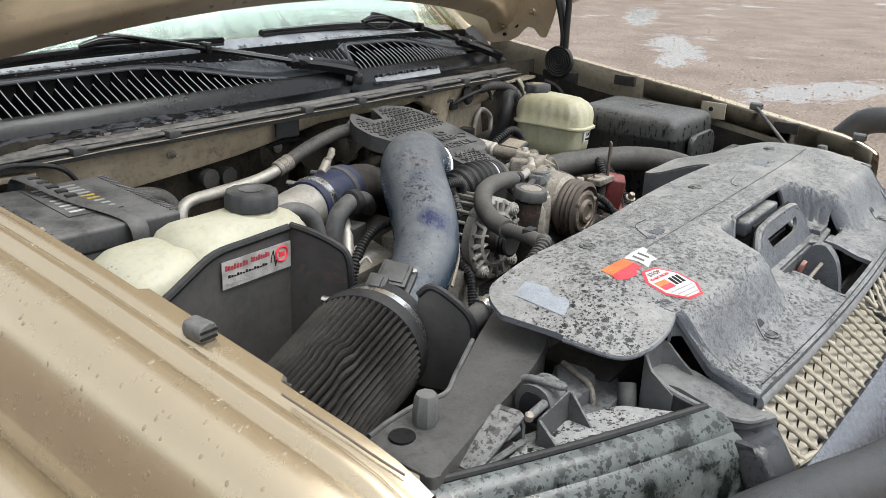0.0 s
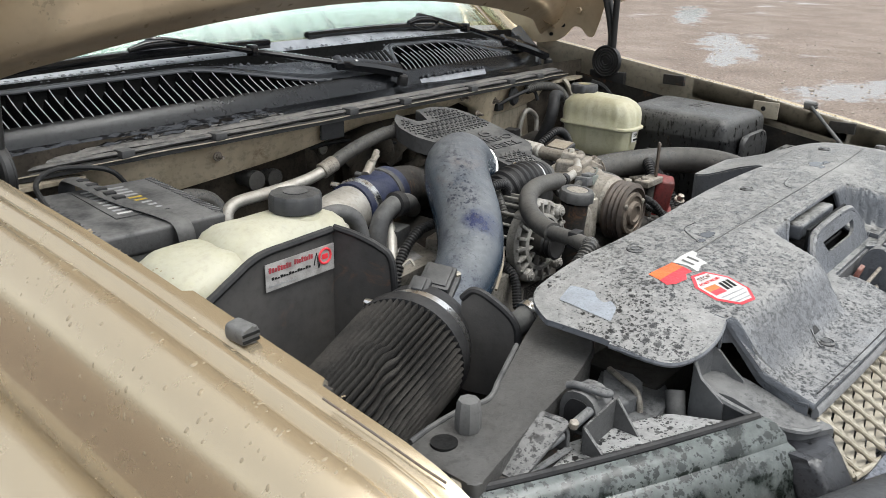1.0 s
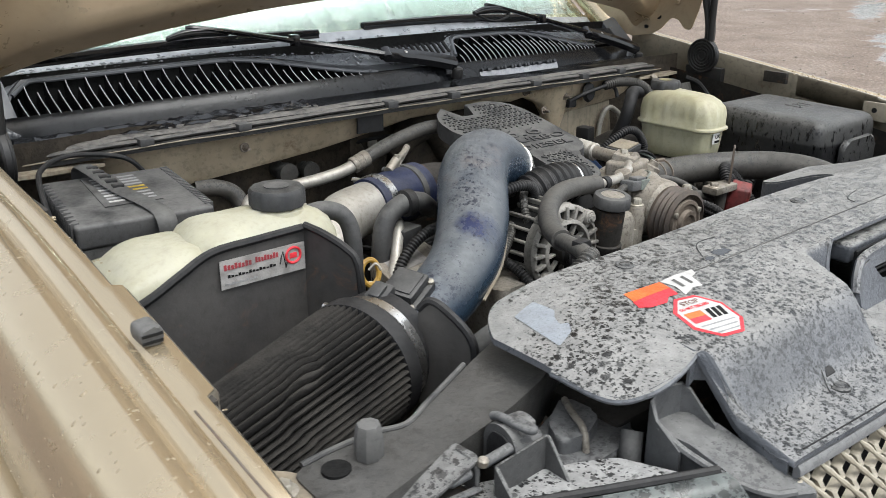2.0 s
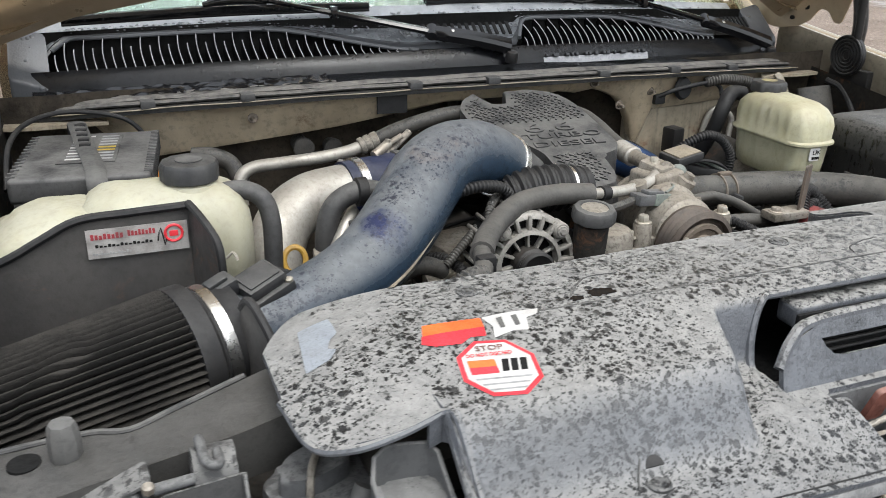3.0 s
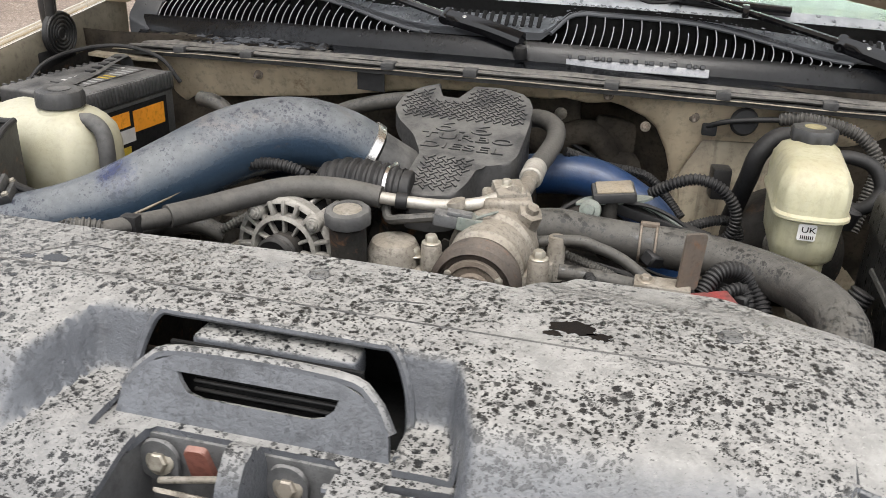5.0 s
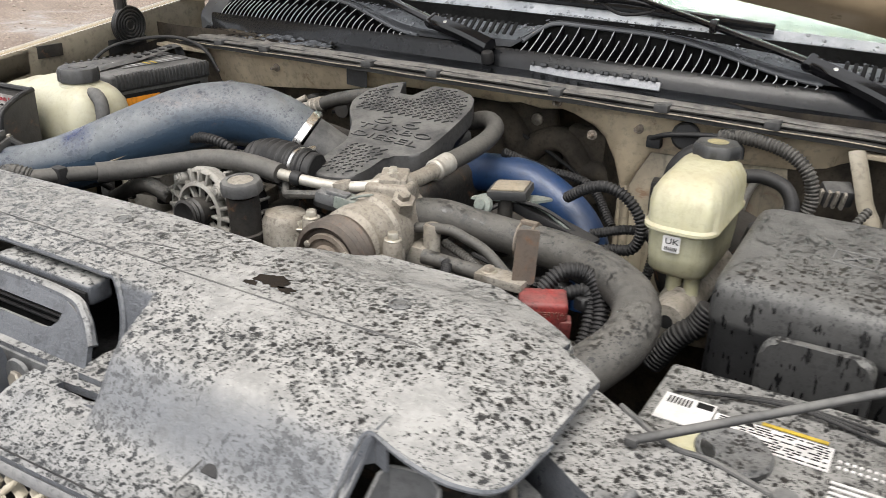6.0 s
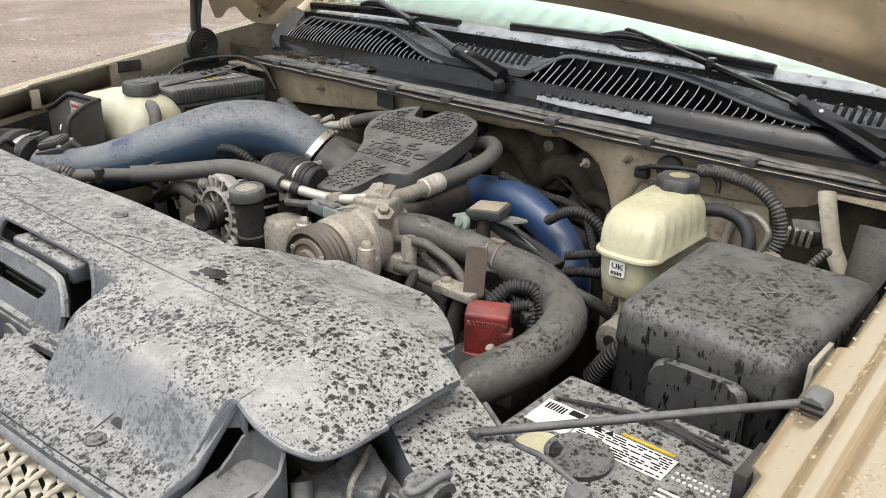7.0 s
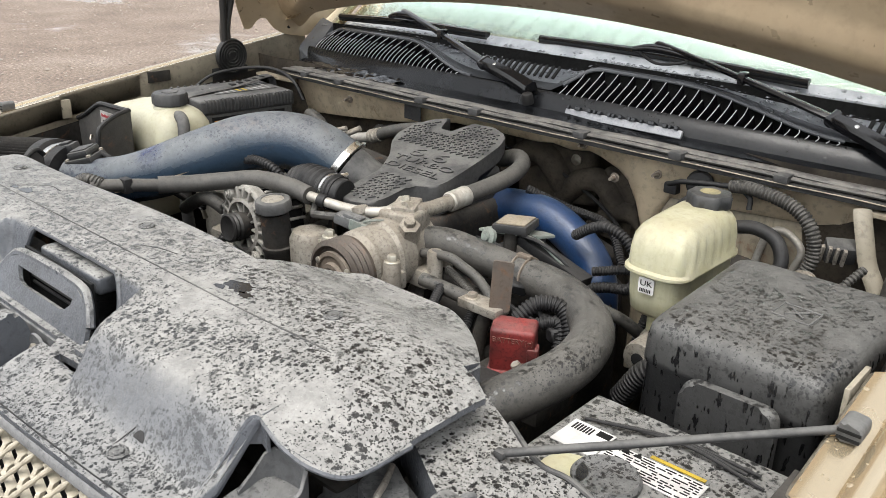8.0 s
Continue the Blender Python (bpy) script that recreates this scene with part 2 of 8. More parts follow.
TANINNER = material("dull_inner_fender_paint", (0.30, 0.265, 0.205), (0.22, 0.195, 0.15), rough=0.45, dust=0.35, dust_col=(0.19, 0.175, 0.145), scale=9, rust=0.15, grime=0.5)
TANDULL = material("dirty_tan_painted_steel", (0.69, 0.585, 0.43), (0.46, 0.38, 0.265), rough=0.38, dust=0.12, dust_col=(0.34, 0.29, 0.225), scale=8, rust=0.25, coat=0.3, grime=0.45)
TANGRIME = material("grimy_tan_painted_steel", (0.36, 0.31, 0.23), (0.19, 0.158, 0.115), rough=0.42, dust=0.3, dust_col=(0.17, 0.15, 0.12), scale=9, rust=0.3, streak=(0.07, 0.056, 0.04))
FIREPAD = material("grimy_firewall_pad", (0.10, 0.083, 0.064), (0.042, 0.036, 0.030), rough=0.85, dust=0.4, dust_col=(0.08, 0.07, 0.058), scale=16, bump=0.6, bump_scale=90, spec=0.25)
TANUNDER = material("tan_hood_underside_paint", (0.46, 0.365, 0.245), (0.38, 0.295, 0.195), rough=0.27, scale=4, metal=0.4, bump=0.05, coat=0.4, grime=0.2)
TUBEBLUE = material("blue_powder_coat_dusty", (0.020, 0.036, 0.060), (0.026, 0.042, 0.060), rough=0.2, dust=0.72, dust_col=(0.165, 0.169, 0.172), spots=0.85, spot_col=(0.008, 0.011, 0.025), scale=5, dlo=0.18, dhi=0.55, ulo=0.0, rust=0.3, washed=(-0.392, 0.555, 1.130, 0.034), washed_col=(0.018, 0.025, 0.068))
BLUE = material("deep_blue_charge_pipe", (0.008, 0.034, 0.105), (0.010, 0.03, 0.08), rough=0.3, dust=0.15, dust_col=(0.12, 0.125, 0.14))
BLUEHOSE = material("blue_silicone_hose", (0.006, 0.014, 0.055), rough=0.5, dust=0.12)
BOTTLE = material("yellowed_coolant_plastic", (0.41, 0.395, 0.30), (0.32, 0.30, 0.21), rough=0.4, sss=0.15, dust=0.35, dust_col=(0.32, 0.305, 0.25), scale=12, grime=0.15)
RESERVOIR = material("yellowed_reservoir_plastic", (0.44, 0.425, 0.30), (0.36, 0.34, 0.215), rough=0.36, sss=0.2, dust=0.4, dust_col=(0.31, 0.265, 0.19), scale=11, streak=(0.33, 0.31, 0.21), grime=0.25)
RELAYTOP = material("tan_relay_top", (0.24, 0.2, 0.14), (0.15, 0.12, 0.085), rough=0.6, dust=0.3, scale=30)
PALEGREEN = material("pale_green_bracket", (0.17, 0.2, 0.18), (0.1, 0.115, 0.105), rough=0.5, dust=0.4, dust_col=(0.22, 0.2, 0.17), scale=30)
DARKPULLEY = material("dark_grooved_pulley", (0.05, 0.042, 0.037), (0.085, 0.065, 0.052), rough=0.5, metal=0.3, dust=0.4, dust_col=(0.16, 0.135, 0.11), rust=0.3, scale=30)
RED = material("red_plastic_cover", (0.23, 0.026, 0.024), (0.09, 0.018, 0.017), rough=0.5, dust=0.45, dust_col=(0.15, 0.1, 0.09), scale=26, grime=0.7)
WORNRED = material("worn_red_print", (0.30, 0.03, 0.04), (0.2, 0.035, 0.04), rough=0.55, scale=60, grime=0.4)
REDDARK = material("oxide_red_lever", (0.2, 0.07, 0.05), rough=0.7, dust=0.3)
YELLOW = material("amber_dipstick_handle", (0.45, 0.27, 0.045), (0.34, 0.2, 0.035), rough=0.4, dust=0.2)
WHITE = material("white_sticker", (0.50, 0.49, 0.475), (0.40, 0.39, 0.375), rough=0.5, scale=45, grime=0.1)
WORNWHITE = material("worn_sticker", (0.33, 0.315, 0.30), (0.2, 0.19, 0.18), rough=0.55, scale=60, grime=0.3)
REDINK = material("red_sticker_ink", (0.72, 0.035, 0.05), rough=0.5, scale=30, grime=0.1)
ORANGE = material("orange_sticker_ink", (0.85, 0.14, 0.03), rough=0.5, scale=30, grime=0.1)
# Black of print; also painted where holes and gaps are only in shade.
SHADEINK = material("black_ink_and_shade", (0.012, 0.012, 0.012), rough=0.6, spec=0.15)
GREYINK = material("grey_ink", (0.3, 0.3, 0.3), rough=0.6)
SILVERLABEL = material("silver_worn_label", (0.30, 0.33, 0.37), (0.23, 0.25, 0.28), rough=0.4, metal=0.2, dust=0.3, dust_col=(0.24, 0.24, 0.235), scale=40, grime=0.4)
YELLOWINK = material("yellow_ink", (0.42, 0.30, 0.03), (0.3, 0.21, 0.025), rough=0.55, scale=60)
AMBERINK = material("orange_yellow_ink", (0.8, 0.3, 0.02), rough=0.5)
BATTERY = material("black_battery_case", (0.022, 0.023, 0.024), rough=0.45, dust=0.75, dust_col=(0.26, 0.255, 0.24), spots=1.0, spot_col=(0.012, 0.012, 0.012), dlo=0.1, dhi=0.5)
BATDUST = material("grey_dusty_battery_top", (0.035, 0.035, 0.036), rough=0.55, dust=0.6, dust_col=(0.175, 0.17, 0.163))
FILTER = material("oiled_cotton_filter", (0.011, 0.0102, 0.0096), (0.016, 0.0147, 0.0135), rough=0.85, dust=0.4, dust_col=(0.06, 0.055, 0.048), bump=0.5, spec=0.2)
GRILLE = material("tan_grille_mesh", (0.36, 0.322, 0.25), (0.28, 0.248, 0.19), rough=0.36, dust=0.25, dust_col=(0.28, 0.255, 0.21))
BUMPERMAT = material("satin_wet_bumper", (0.30, 0.31, 0.345), (0.26, 0.27, 0.30), rough=0.25, metal=0.5, grime=0.1)
LAMPGREEN = material("smoky_lens_body", (0.012, 0.018, 0.015), (0.022, 0.03, 0.025), rough=0.1, coat=0.8, dust=0.8, dust_col=(0.235, 0.26, 0.25), spots=1.0, spot_col=(0.008, 0.013, 0.010), spot_scale=85, bump=0.1, scale=11, dlo=0.34, dhi=0.5, ulo=-1.2, uhi=0.5)
BULLBAR = material("textured_black_bar", (0.028, 0.029, 0.031), rough=0.4, bump=0.5, bump_scale=400)
PALLETGREEN = material("green_stacked_frames", (0.03, 0.14, 0.085), rough=0.7)
WOOD = material("weathered_pallet_wood", (0.28, 0.22, 0.15), rough=0.85)
WATER = material("pale_wet_film", (0.33, 0.335, 0.35), (0.24, 0.245, 0.26), rough=0.2, scale=30)
FOAMSEAL = material("weathered_rubber_seal", (0.030, 0.029, 0.028), (0.06, 0.057, 0.052), rough=0.36, dust=0.65, dust_col=(0.225, 0.21, 0.19), scale=30)
# Pale colour is set here to make the glass above look bright.
DASH = material("dash_lightened_green", (0.40, 0.53, 0.47), (0.36, 0.48, 0.43), rough=0.7, scale=3, grime=0.05)
CAPINK = material("faded_cap_print", (0.30, 0.26, 0.14), (0.2, 0.18, 0.11), rough=0.6, scale=60)
STRIPDASH = material("yellow_green_strip", (0.62, 0.68, 0.42), rough=0.8, scale=3)
# Dark band's base is lightened to paint the sky's reflection in its water.
FRIT = material("frit_sky_sheen", (0.2, 0.212, 0.23), (0.3, 0.315, 0.33), rough=0.08, drops=1.0, bump=0.35, scale=20, grime=0.2)
# Base raised likewise for the sky sheen on wet black plastic.
SHOULDER = material("beaded_plastic_sheen", (0.06, 0.063, 0.069), (0.08, 0.084, 0.09), rough=0.12, drops=0.8, bump=0.2, scale=10, grime=0.1, spec=0.45)


def ground_material():
    m = bpy.data.materials.new("wet_gravel_lot")
    m.use_nodes = True
    n, l = m.node_tree.nodes, m.node_tree.links
    b = n["Principled BSDF"]
    geo = n.new("ShaderNodeNewGeometry")

    def tex(sc, det, rgh=0.6):
        t = n.new("ShaderNodeTexNoise")
        t.inputs["Scale"].default_value, t.inputs["Detail"].default_value, t.inputs["Roughness"].default_value = sc, det, rgh
        l.new(geo.outputs["Position"], t.inputs["Vector"])
        return t.outputs["Fac"]

    def ramp(fac, stops):
        r = n.new("ShaderNodeValToRGB")
        e = r.color_ramp.elements
        e[0].position, e[0].color = stops[0][0], (*stops[0][1], 1)
        e[1].position, e[1].color = stops[-1][0], (*stops[-1][1], 1)
        for p, c in stops[1:-1]:
            e.new(p).color = (*c, 1)
        l.new(fac, r.inputs[0])
        return r.outputs["Color"]

    def mix(fac, a, c, mode="MIX"):
        x = n.new("ShaderNodeMix")
        x.data_type, x.blend_type = "RGBA", mode
        for key, v in ((0, fac), (6, a), (7, c)):
            if isinstance(v, (int, float)):
                x.inputs[key].default_value = v
            elif isinstance(v, tuple):
                x.inputs[key].default_value = (*v, 1)
            else:
                l.new(v, x.inputs[key])
        return x.outputs[2]

    soil = ramp(tex(1.1, 7), [(0.3, (0.14, 0.103, 0.08)), (0.5, (0.195, 0.15, 0.118)), (0.72, (0.25, 0.205, 0.168))])
    grit = ramp(tex(30, 9, 0.92), [(0.40, (0.28, 0.25, 0.235)), (0.53, (1, 1, 1)), (0.62, (2.3, 2.25, 2.2))])
    c = mix(1.0, soil, grit, "MULTIPLY")
    wet = ramp(tex(0.30, 9, 0.68), [(0.585, (0, 0, 0)), (0.65, (0.8, 0.8, 0.8))])
    rough_edge = tex(2.2, 7, 0.7)
    for px, py, turn, rx, ry in ((9.3, 2.2, -0.35, 1.9, 0.75), (12.2, 5.2, 0.5, 2.4, 0.55), (17.5, 8.2, 0.4, 3.5, 0.5), (10.6, 4.6, 0.3, 1.6, 0.3), (-14.0, 6.6, 0.3, 2.2, 0.45), (-15.0, 12.0, 0.6, 5.0, 0.7)):
        at = n.new("ShaderNodeMapping")
        at.vector_type = "TEXTURE"
        at.inputs["Location"].default_value, at.inputs["Rotation"].default_value, at.inputs["Scale"].default_value = (px, py, 0), (0, 0, turn), (rx, ry, 1)
        l.new(geo.outputs["Position"], at.inputs["Vector"])
        far = n.new("ShaderNodeVectorMath")
        far.operation = "LENGTH"
        l.new(at.outputs[0], far.inputs[0])
        edge = n.new("ShaderNodeMath")
        edge.operation = "MULTIPLY_ADD"
        l.new(rough_edge, edge.inputs[0])
        edge.inputs[1].default_value = 2.4
        l.new(far.outputs["Value"], edge.inputs[2])
        pool = ramp(edge.outputs[0], [(0.0, (1, 1, 1)), (1.0, (0, 0, 0))])
        pool.node.color_ramp.elements[0].position, pool.node.color_ramp.elements[1].position = 0.90, 1.0
        half = n.new("ShaderNodeMath")
        half.operation = "MULTIPLY"
        half.inputs[1].default_value = 0.5
        l.new(edge.outputs[0], half.inputs[0])
        l.new(half.outputs[0], pool.node.inputs[0])
        wet = mix(1.0, wet, pool, "LIGHTEN")
    c = mix(wet, c, mix(0.6, c, (0.17, 0.155, 0.145)))
    l.new(c, b.inputs["Base Color"])
    l.new(mix(wet, (0.85,) * 3, (0.16,) * 3), b.inputs["Roughness"])
    bp = n.new("ShaderNodeBump")
    bp.inputs["Strength"].default_value, bp.inputs["Distance"].default_value = 0.9, 0.03
    l.new(mix(mix(0.85, (0, 0, 0), wet), mix(0.5, tex(40, 6, 0.7), tex(7, 5, 0.7)), (0.5, 0.5, 0.5)), bp.inputs["Height"])
    l.new(bp.outputs[0], b.inputs["Normal"])
    return m


def glass_material():
    m = bpy.data.materials.new("windshield_glass")
    m.use_nodes = True
    b = m.node_tree.nodes["Principled BSDF"]
    b.inputs["Base Color"].default_value = (0.94, 1.0, 0.97, 1)
    b.inputs["Roughness"].default_value = 0.02
    b.inputs["Transmission Weight"].default_value = 1.0
    b.inputs["IOR"].default_value = 1.5
    b.inputs["Coat Weight"].default_value = 0.5
    b.inputs["Coat IOR"].default_value = 1.6
    return m


def bead_material(name, col):
    """Clear water: the colour of what it lies on, under a smooth bright skin."""
    m = bpy.data.materials.new(name)
    m.use_nodes = True
    b = m.node_tree.nodes["Principled BSDF"]
    b.inputs["Base Color"].default_value = (*col, 1)
    b.inputs["Roughness"].default_value = 0.05
    b.inputs["IOR"].default_value = 1.33
    b.inputs["Coat Weight"].default_value = 0.6
    b.inputs["Coat Roughness"].default_value = 0.02
    return m


TANBEAD, DARKBEAD = bead_material("water_on_tan_paint", (0.25, 0.2, 0.13)), bead_material("water_on_dark_plastic", (0.10, 0.106, 0.115))
STONE = material("loose_stone", (0.36, 0.31, 0.26), (0.2, 0.17, 0.14), rough=0.8, scale=3)
GROUND, GLASS = ground_material(), glass_material()
CLEANWHITE = material("clean_white_label", (0.74, 0.73, 0.71), (0.68, 0.67, 0.65), rough=0.45, scale=30, grime=0.05)


# ---- building tools ----
def finish(bm, name, mat, angle=38):
    bmesh.ops.recalc_face_normals(bm, faces=bm.faces)
    for f in bm.faces:
        f.smooth = True
    for e in bm.edges:
        if len(e.link_faces) == 2 and e.calc_face_angle(0) > radians(angle):
            e.smooth = False
    me = bpy.data.meshes.new(name)
    bm.to_mesh(me)
    bm.free()
    me.materials.append(mat)
    return me


def thing(name, at, label, category, group="", kind=""):
    ob = new(name)
    ob.location = at
    ob.empty_display_size = 0.05
    return tagged(ob, label, category, group, kind)


def part(name, bm, mat, parent=None, label="", angle=38):
    """Links a bmesh given in world coordinates as one mesh under a thing or a part."""
    ob = new(name, finish(bm, name, mat, angle))
    if parent is not None:
        ob.parent = parent
        if parent.parent is None and parent.type == "EMPTY":
            ob.location = -Vector(parent.location)
    if label:
        ob["label"] = label
    return ob


def single(name, bm, mat, label, category, group="", kind="", angle=38):
    return tagged(part(name, bm, mat, None, "", angle), label, category, group, kind)


def place(name, me, loc, parent, rot=(0, 0, 0)):
    """A piece on shared mesh data."""
    ob = new(name, me)
    ob.rotation_euler = rot
    ob.location = loc
    if parent is not None:
        ob.parent = parent
        if parent.parent is None and parent.type == "EMPTY":
            ob.location = Vector(loc) - Vector(parent.location)
    return ob


def box(x0, x1, y0, y1, z0, z1, bev=0.004, seg=2, turn=None):
    bm = bmesh.new()
    bmesh.ops.create_cube(bm, size=1, matrix=Matrix.Translation(((x0 + x1) / 2, (y0 + y1) / 2, (z0 + z1) / 2)) @ Matrix.Diagonal((x1 - x0, y1 - y0, z1 - z0, 1)))
    if bev:
        bmesh.ops.bevel(bm, geom=list(bm.edges), offset=bev, segments=seg, affect="EDGES", profile=0.6)
    if turn is not None:
        c = Vector(((x0 + x1) / 2, (y0 + y1) / 2, (z0 + z1) / 2))
        bm.transform(Matrix.Translation(c) @ turn.to_4x4() @ Matrix.Translation(-c))
    return bm


def rot(rx=0, ry=0, rz=0):
    return Euler((radians(rx), radians(ry), radians(rz))).to_matrix()


def axes(d):
    d = Vector(d).normalized()
    u = d.cross(Vector((0, 0, 1)))
    if u.length < 1e-3:
        u = Vector((1, 0, 0))
    u.normalize()
    return d, u, d.cross(u).normalized()


def lathe(base, direction, profile, seg=28, wobble=0.0, lobes=0):
    """Rings of (radius, height) round an axis; closed at both ends."""
    bm = bmesh.new()
    d, u, v = axes(direction)
    base = Vector(base)
    rings = []
    for r, h in profile:
        ring = []
        for i in range(seg):
            a = 2 * math.pi * i / seg
            k = r * (1 + wobble * math.cos(lobes * a))
            ring.append(bm.verts.new(base + d * h + (u * math.cos(a) + v * math.sin(a)) * k))
        rings.append(ring)
    for a, b in zip(rings, rings[1:]):
        for i in range(seg):
            bm.faces.new((a[i], a[(i + 1) % seg], b[(i + 1) % seg], b[i]))
    bm.faces.new(list(reversed(rings[0])))
    bm.faces.new(rings[-1])
    return bm


def rod(a, b, r, r2=None, seg=14, bev=0.0):
    a, b = Vector(a), Vector(b)
    h = (b - a).length
    r2 = r if r2 is None else r2
    if bev:
        return lathe(a, b - a, [(r - bev, 0), (r, bev), (r2, h - bev), (r2 - bev, h)], seg)
    return lathe(a, b - a, [(r, 0), (r2, h)], seg)


def spline(pts, n):
    p = [Vector(q) for q in pts]
    p = [p[0] * 2 - p[1]] + p + [p[-1] * 2 - p[-2]]
    out = []
    for i in range(1, len(p) - 2):
        for k in range(n):
            t = k / n
            a, b, c, d = p[i - 1], p[i], p[i + 1], p[i + 2]
            out.append(0.5 * ((2 * b) + (c - a) * t + (2 * a - 5 * b + 4 * c - d) * t * t + (3 * b - a - 3 * c + d) * t ** 3))
    out.append(p[-2])
    return out


def sweep(pts, r, seg=14, n=8, ridge=0.0, pitch=0.006, radii=None, flat=1.0):
    """A round hose through the points; ridge gives a corrugated one."""
    path = spline(pts, n)
    if ridge:
        dense, step = [], pitch / 4
        acc = 0.0
        for a, b in zip(path, path[1:]):
            length = (b - a).length
            while acc < length:
                dense.append(a.lerp(b, acc / length))
                acc += step
            acc -= length
        path = dense
    bm = bmesh.new()
    rings = []
    d0 = (path[1] - path[0]).normalized()
    _, u, v = axes(d0)
    for i, c in enumerate(path):
        d = (path[min(i + 1, len(path) - 1)] - path[max(i - 1, 0)]).normalized()
        u = (u - d * u.dot(d)).normalized()
        v = d.cross(u)
        k = r
        if radii:
            s = i / (len(path) - 1) * (len(radii) - 1)
            j = min(int(s), len(radii) - 2)
            k = radii[j] + (radii[j + 1] - radii[j]) * (s - j)
        if ridge and i % 4 in (0, 1):
            k -= ridge
        rings.append([bm.verts.new(c + (u * math.cos(2 * math.pi * j / seg) + v * math.sin(2 * math.pi * j / seg) * flat) * k) for j in range(seg)])
    for a, b in zip(rings, rings[1:]):
        for j in range(seg):
            bm.faces.new((a[j], a[(j + 1) % seg], b[(j + 1) % seg], b[j]))
    bm.faces.new(list(reversed(rings[0])))
    bm.faces.new(rings[-1])
    return bm


def merge(*bms):
    out = bms[0]
    for b in bms[1:]:
        me = bpy.data.meshes.new("tmp")
        b.to_mesh(me)
        b.free()
        out.from_mesh(me)
        bpy.data.meshes.remove(me)
    return out


def prism(outline, zlow, ztop, bev=0.004, seg=2):
    """An upright slab over a plan outline; zlow and ztop are heights or functions of (x, y)."""
    bm = bmesh.new()
    f0 = zlow if callable(zlow) else (lambda x, y: zlow)
    f1 = ztop if callable(ztop) else (lambda x, y: ztop)
    lo = [bm.verts.new((x, y, f0(x, y))) for x, y in outline]
    hi = [bm.verts.new((x, y, f1(x, y))) for x, y in outline]
    n = len(outline)
    for i in range(n):
        bm.faces.new((lo[i], lo[(i + 1) % n], hi[(i + 1) % n], hi[i]))
    top = bm.faces.new(hi)
    bm.faces.new(list(reversed(lo)))
    if bev:
        bmesh.ops.bevel(bm, geom=list(top.edges), offset=bev, segments=seg, affect="EDGES", profile=0.6)
    return bm


def rounded(pts, r, n=5):
    """A closed plan outline with its corners rounded."""
    out, m = [], len(pts)
    for i in range(m):
        a, b, c = Vector(pts[i - 1]), Vector(pts[i]), Vector(pts[(i + 1) % m])
        k = min(r, (a - b).length * 0.45, (c - b).length * 0.45)
        p, q = b + (a - b).normalized() * k, b + (c - b).normalized() * k
        for j in range(n + 1):
            t = j / n
            w = p.lerp(b, t).lerp(b.lerp(q, t), t)
            out.append((w.x, w.y))
    return out


def resample(outline, n):
    """n evenly spaced points round a closed outline."""
    ring = [Vector(p) for p in outline] + [Vector(outline[0])]
    run = [0.0]
    for a, b in zip(ring, ring[1:]):
        run.append(run[-1] + (b - a).length)
    pts, j = [], 0
    for k in range(n):
        s = run[-1] * k / n
        while run[j + 1] < s:
            j += 1
        pts.append(ring[j].lerp(ring[j + 1], (s - run[j]) / max(1e-9, run[j + 1] - run[j])))
    return pts


def plate(origin, u, v, outline, thick, bev=0.0012):
    """A flat plate: its outline in metres along u and v, thick along u x v."""
    u, v = Vector(u).normalized(), Vector(v).normalized()
    w = u.cross(v).normalized()
    bm = bmesh.new()
    o = Vector(origin)
    a = [bm.verts.new(o + u * x + v * y) for x, y in outline]
    b = [bm.verts.new(o + u * x + v * y + w * thick) for x, y in outline]
    n = len(outline)
    for i in range(n):
        bm.faces.new((a[i], a[(i + 1) % n], b[(i + 1) % n], b[i]))
    f = bm.faces.new(b)
    bm.faces.new(list(reversed(a)))
    if bev:
        bmesh.ops.bevel(bm, geom=list(f.edges), offset=bev, segments=1, affect="EDGES")
    return bm


def lettering(text, origin, u, v, height, mat, parent, name="lettering", thick=0.0006, wide=1.0, align="LEFT"):
    """Raised or printed writing along u, upright along v."""
    cu = bpy.data.curves.new("writing", "FONT")
    cu.body, cu.size, cu.extrude, cu.align_x = text, height * 1.4, thick, align
    tmp = bpy.data.objects.new("writing", cu)
    me = bpy.data.meshes.new_from_object(tmp)
    bpy.data.objects.remove(tmp)
    u, v = Vector(u).normalized(), Vector(v).normalized()
    w = u.cross(v).normalized()
    v = w.cross(u)
    m = Matrix((u * wide, v, w)).transposed().to_4x4()
    m.translation = Vector(origin)
    bm = bmesh.new()
    bm.from_mesh(me)
    bm.transform(m)
    bpy.data.meshes.remove(me)
    return part(name, bm, mat, parent)


def bolt(at, direction, r=0.008, h=0.008, washer=True):
    bm = lathe(at, direction, [(r, 0), (r, h * 0.8), (r * 0.82, h)], 6)
    if washer:
        bm = merge(bm, lathe(at, direction, [(r * 1.5, 0), (r * 1.5, 0.0015), (r * 1.35, 0.0025)], 18))
    return bm


def clamp_band(at, direction, r, width=0.012, screw=True, teeth=True):
    d = Vector(direction).normalized()
    bm = lathe(Vector(at) - d * width / 2, d, [(r, 0), (r + 0.0015, 0.0008), (r + 0.0015, width - 0.0008), (r, width)], 36)
    if screw:
        _, u, v = axes(d)
        up = v if v.z > 0 else -v
        c = Vector(at) + (up * 0.6 - u * 0.8) * (r + 0.004)
        bm = merge(bm, rod(c - u * 0.012, c + u * 0.012, 0.0055, seg=10, bev=0.001))
    return bm


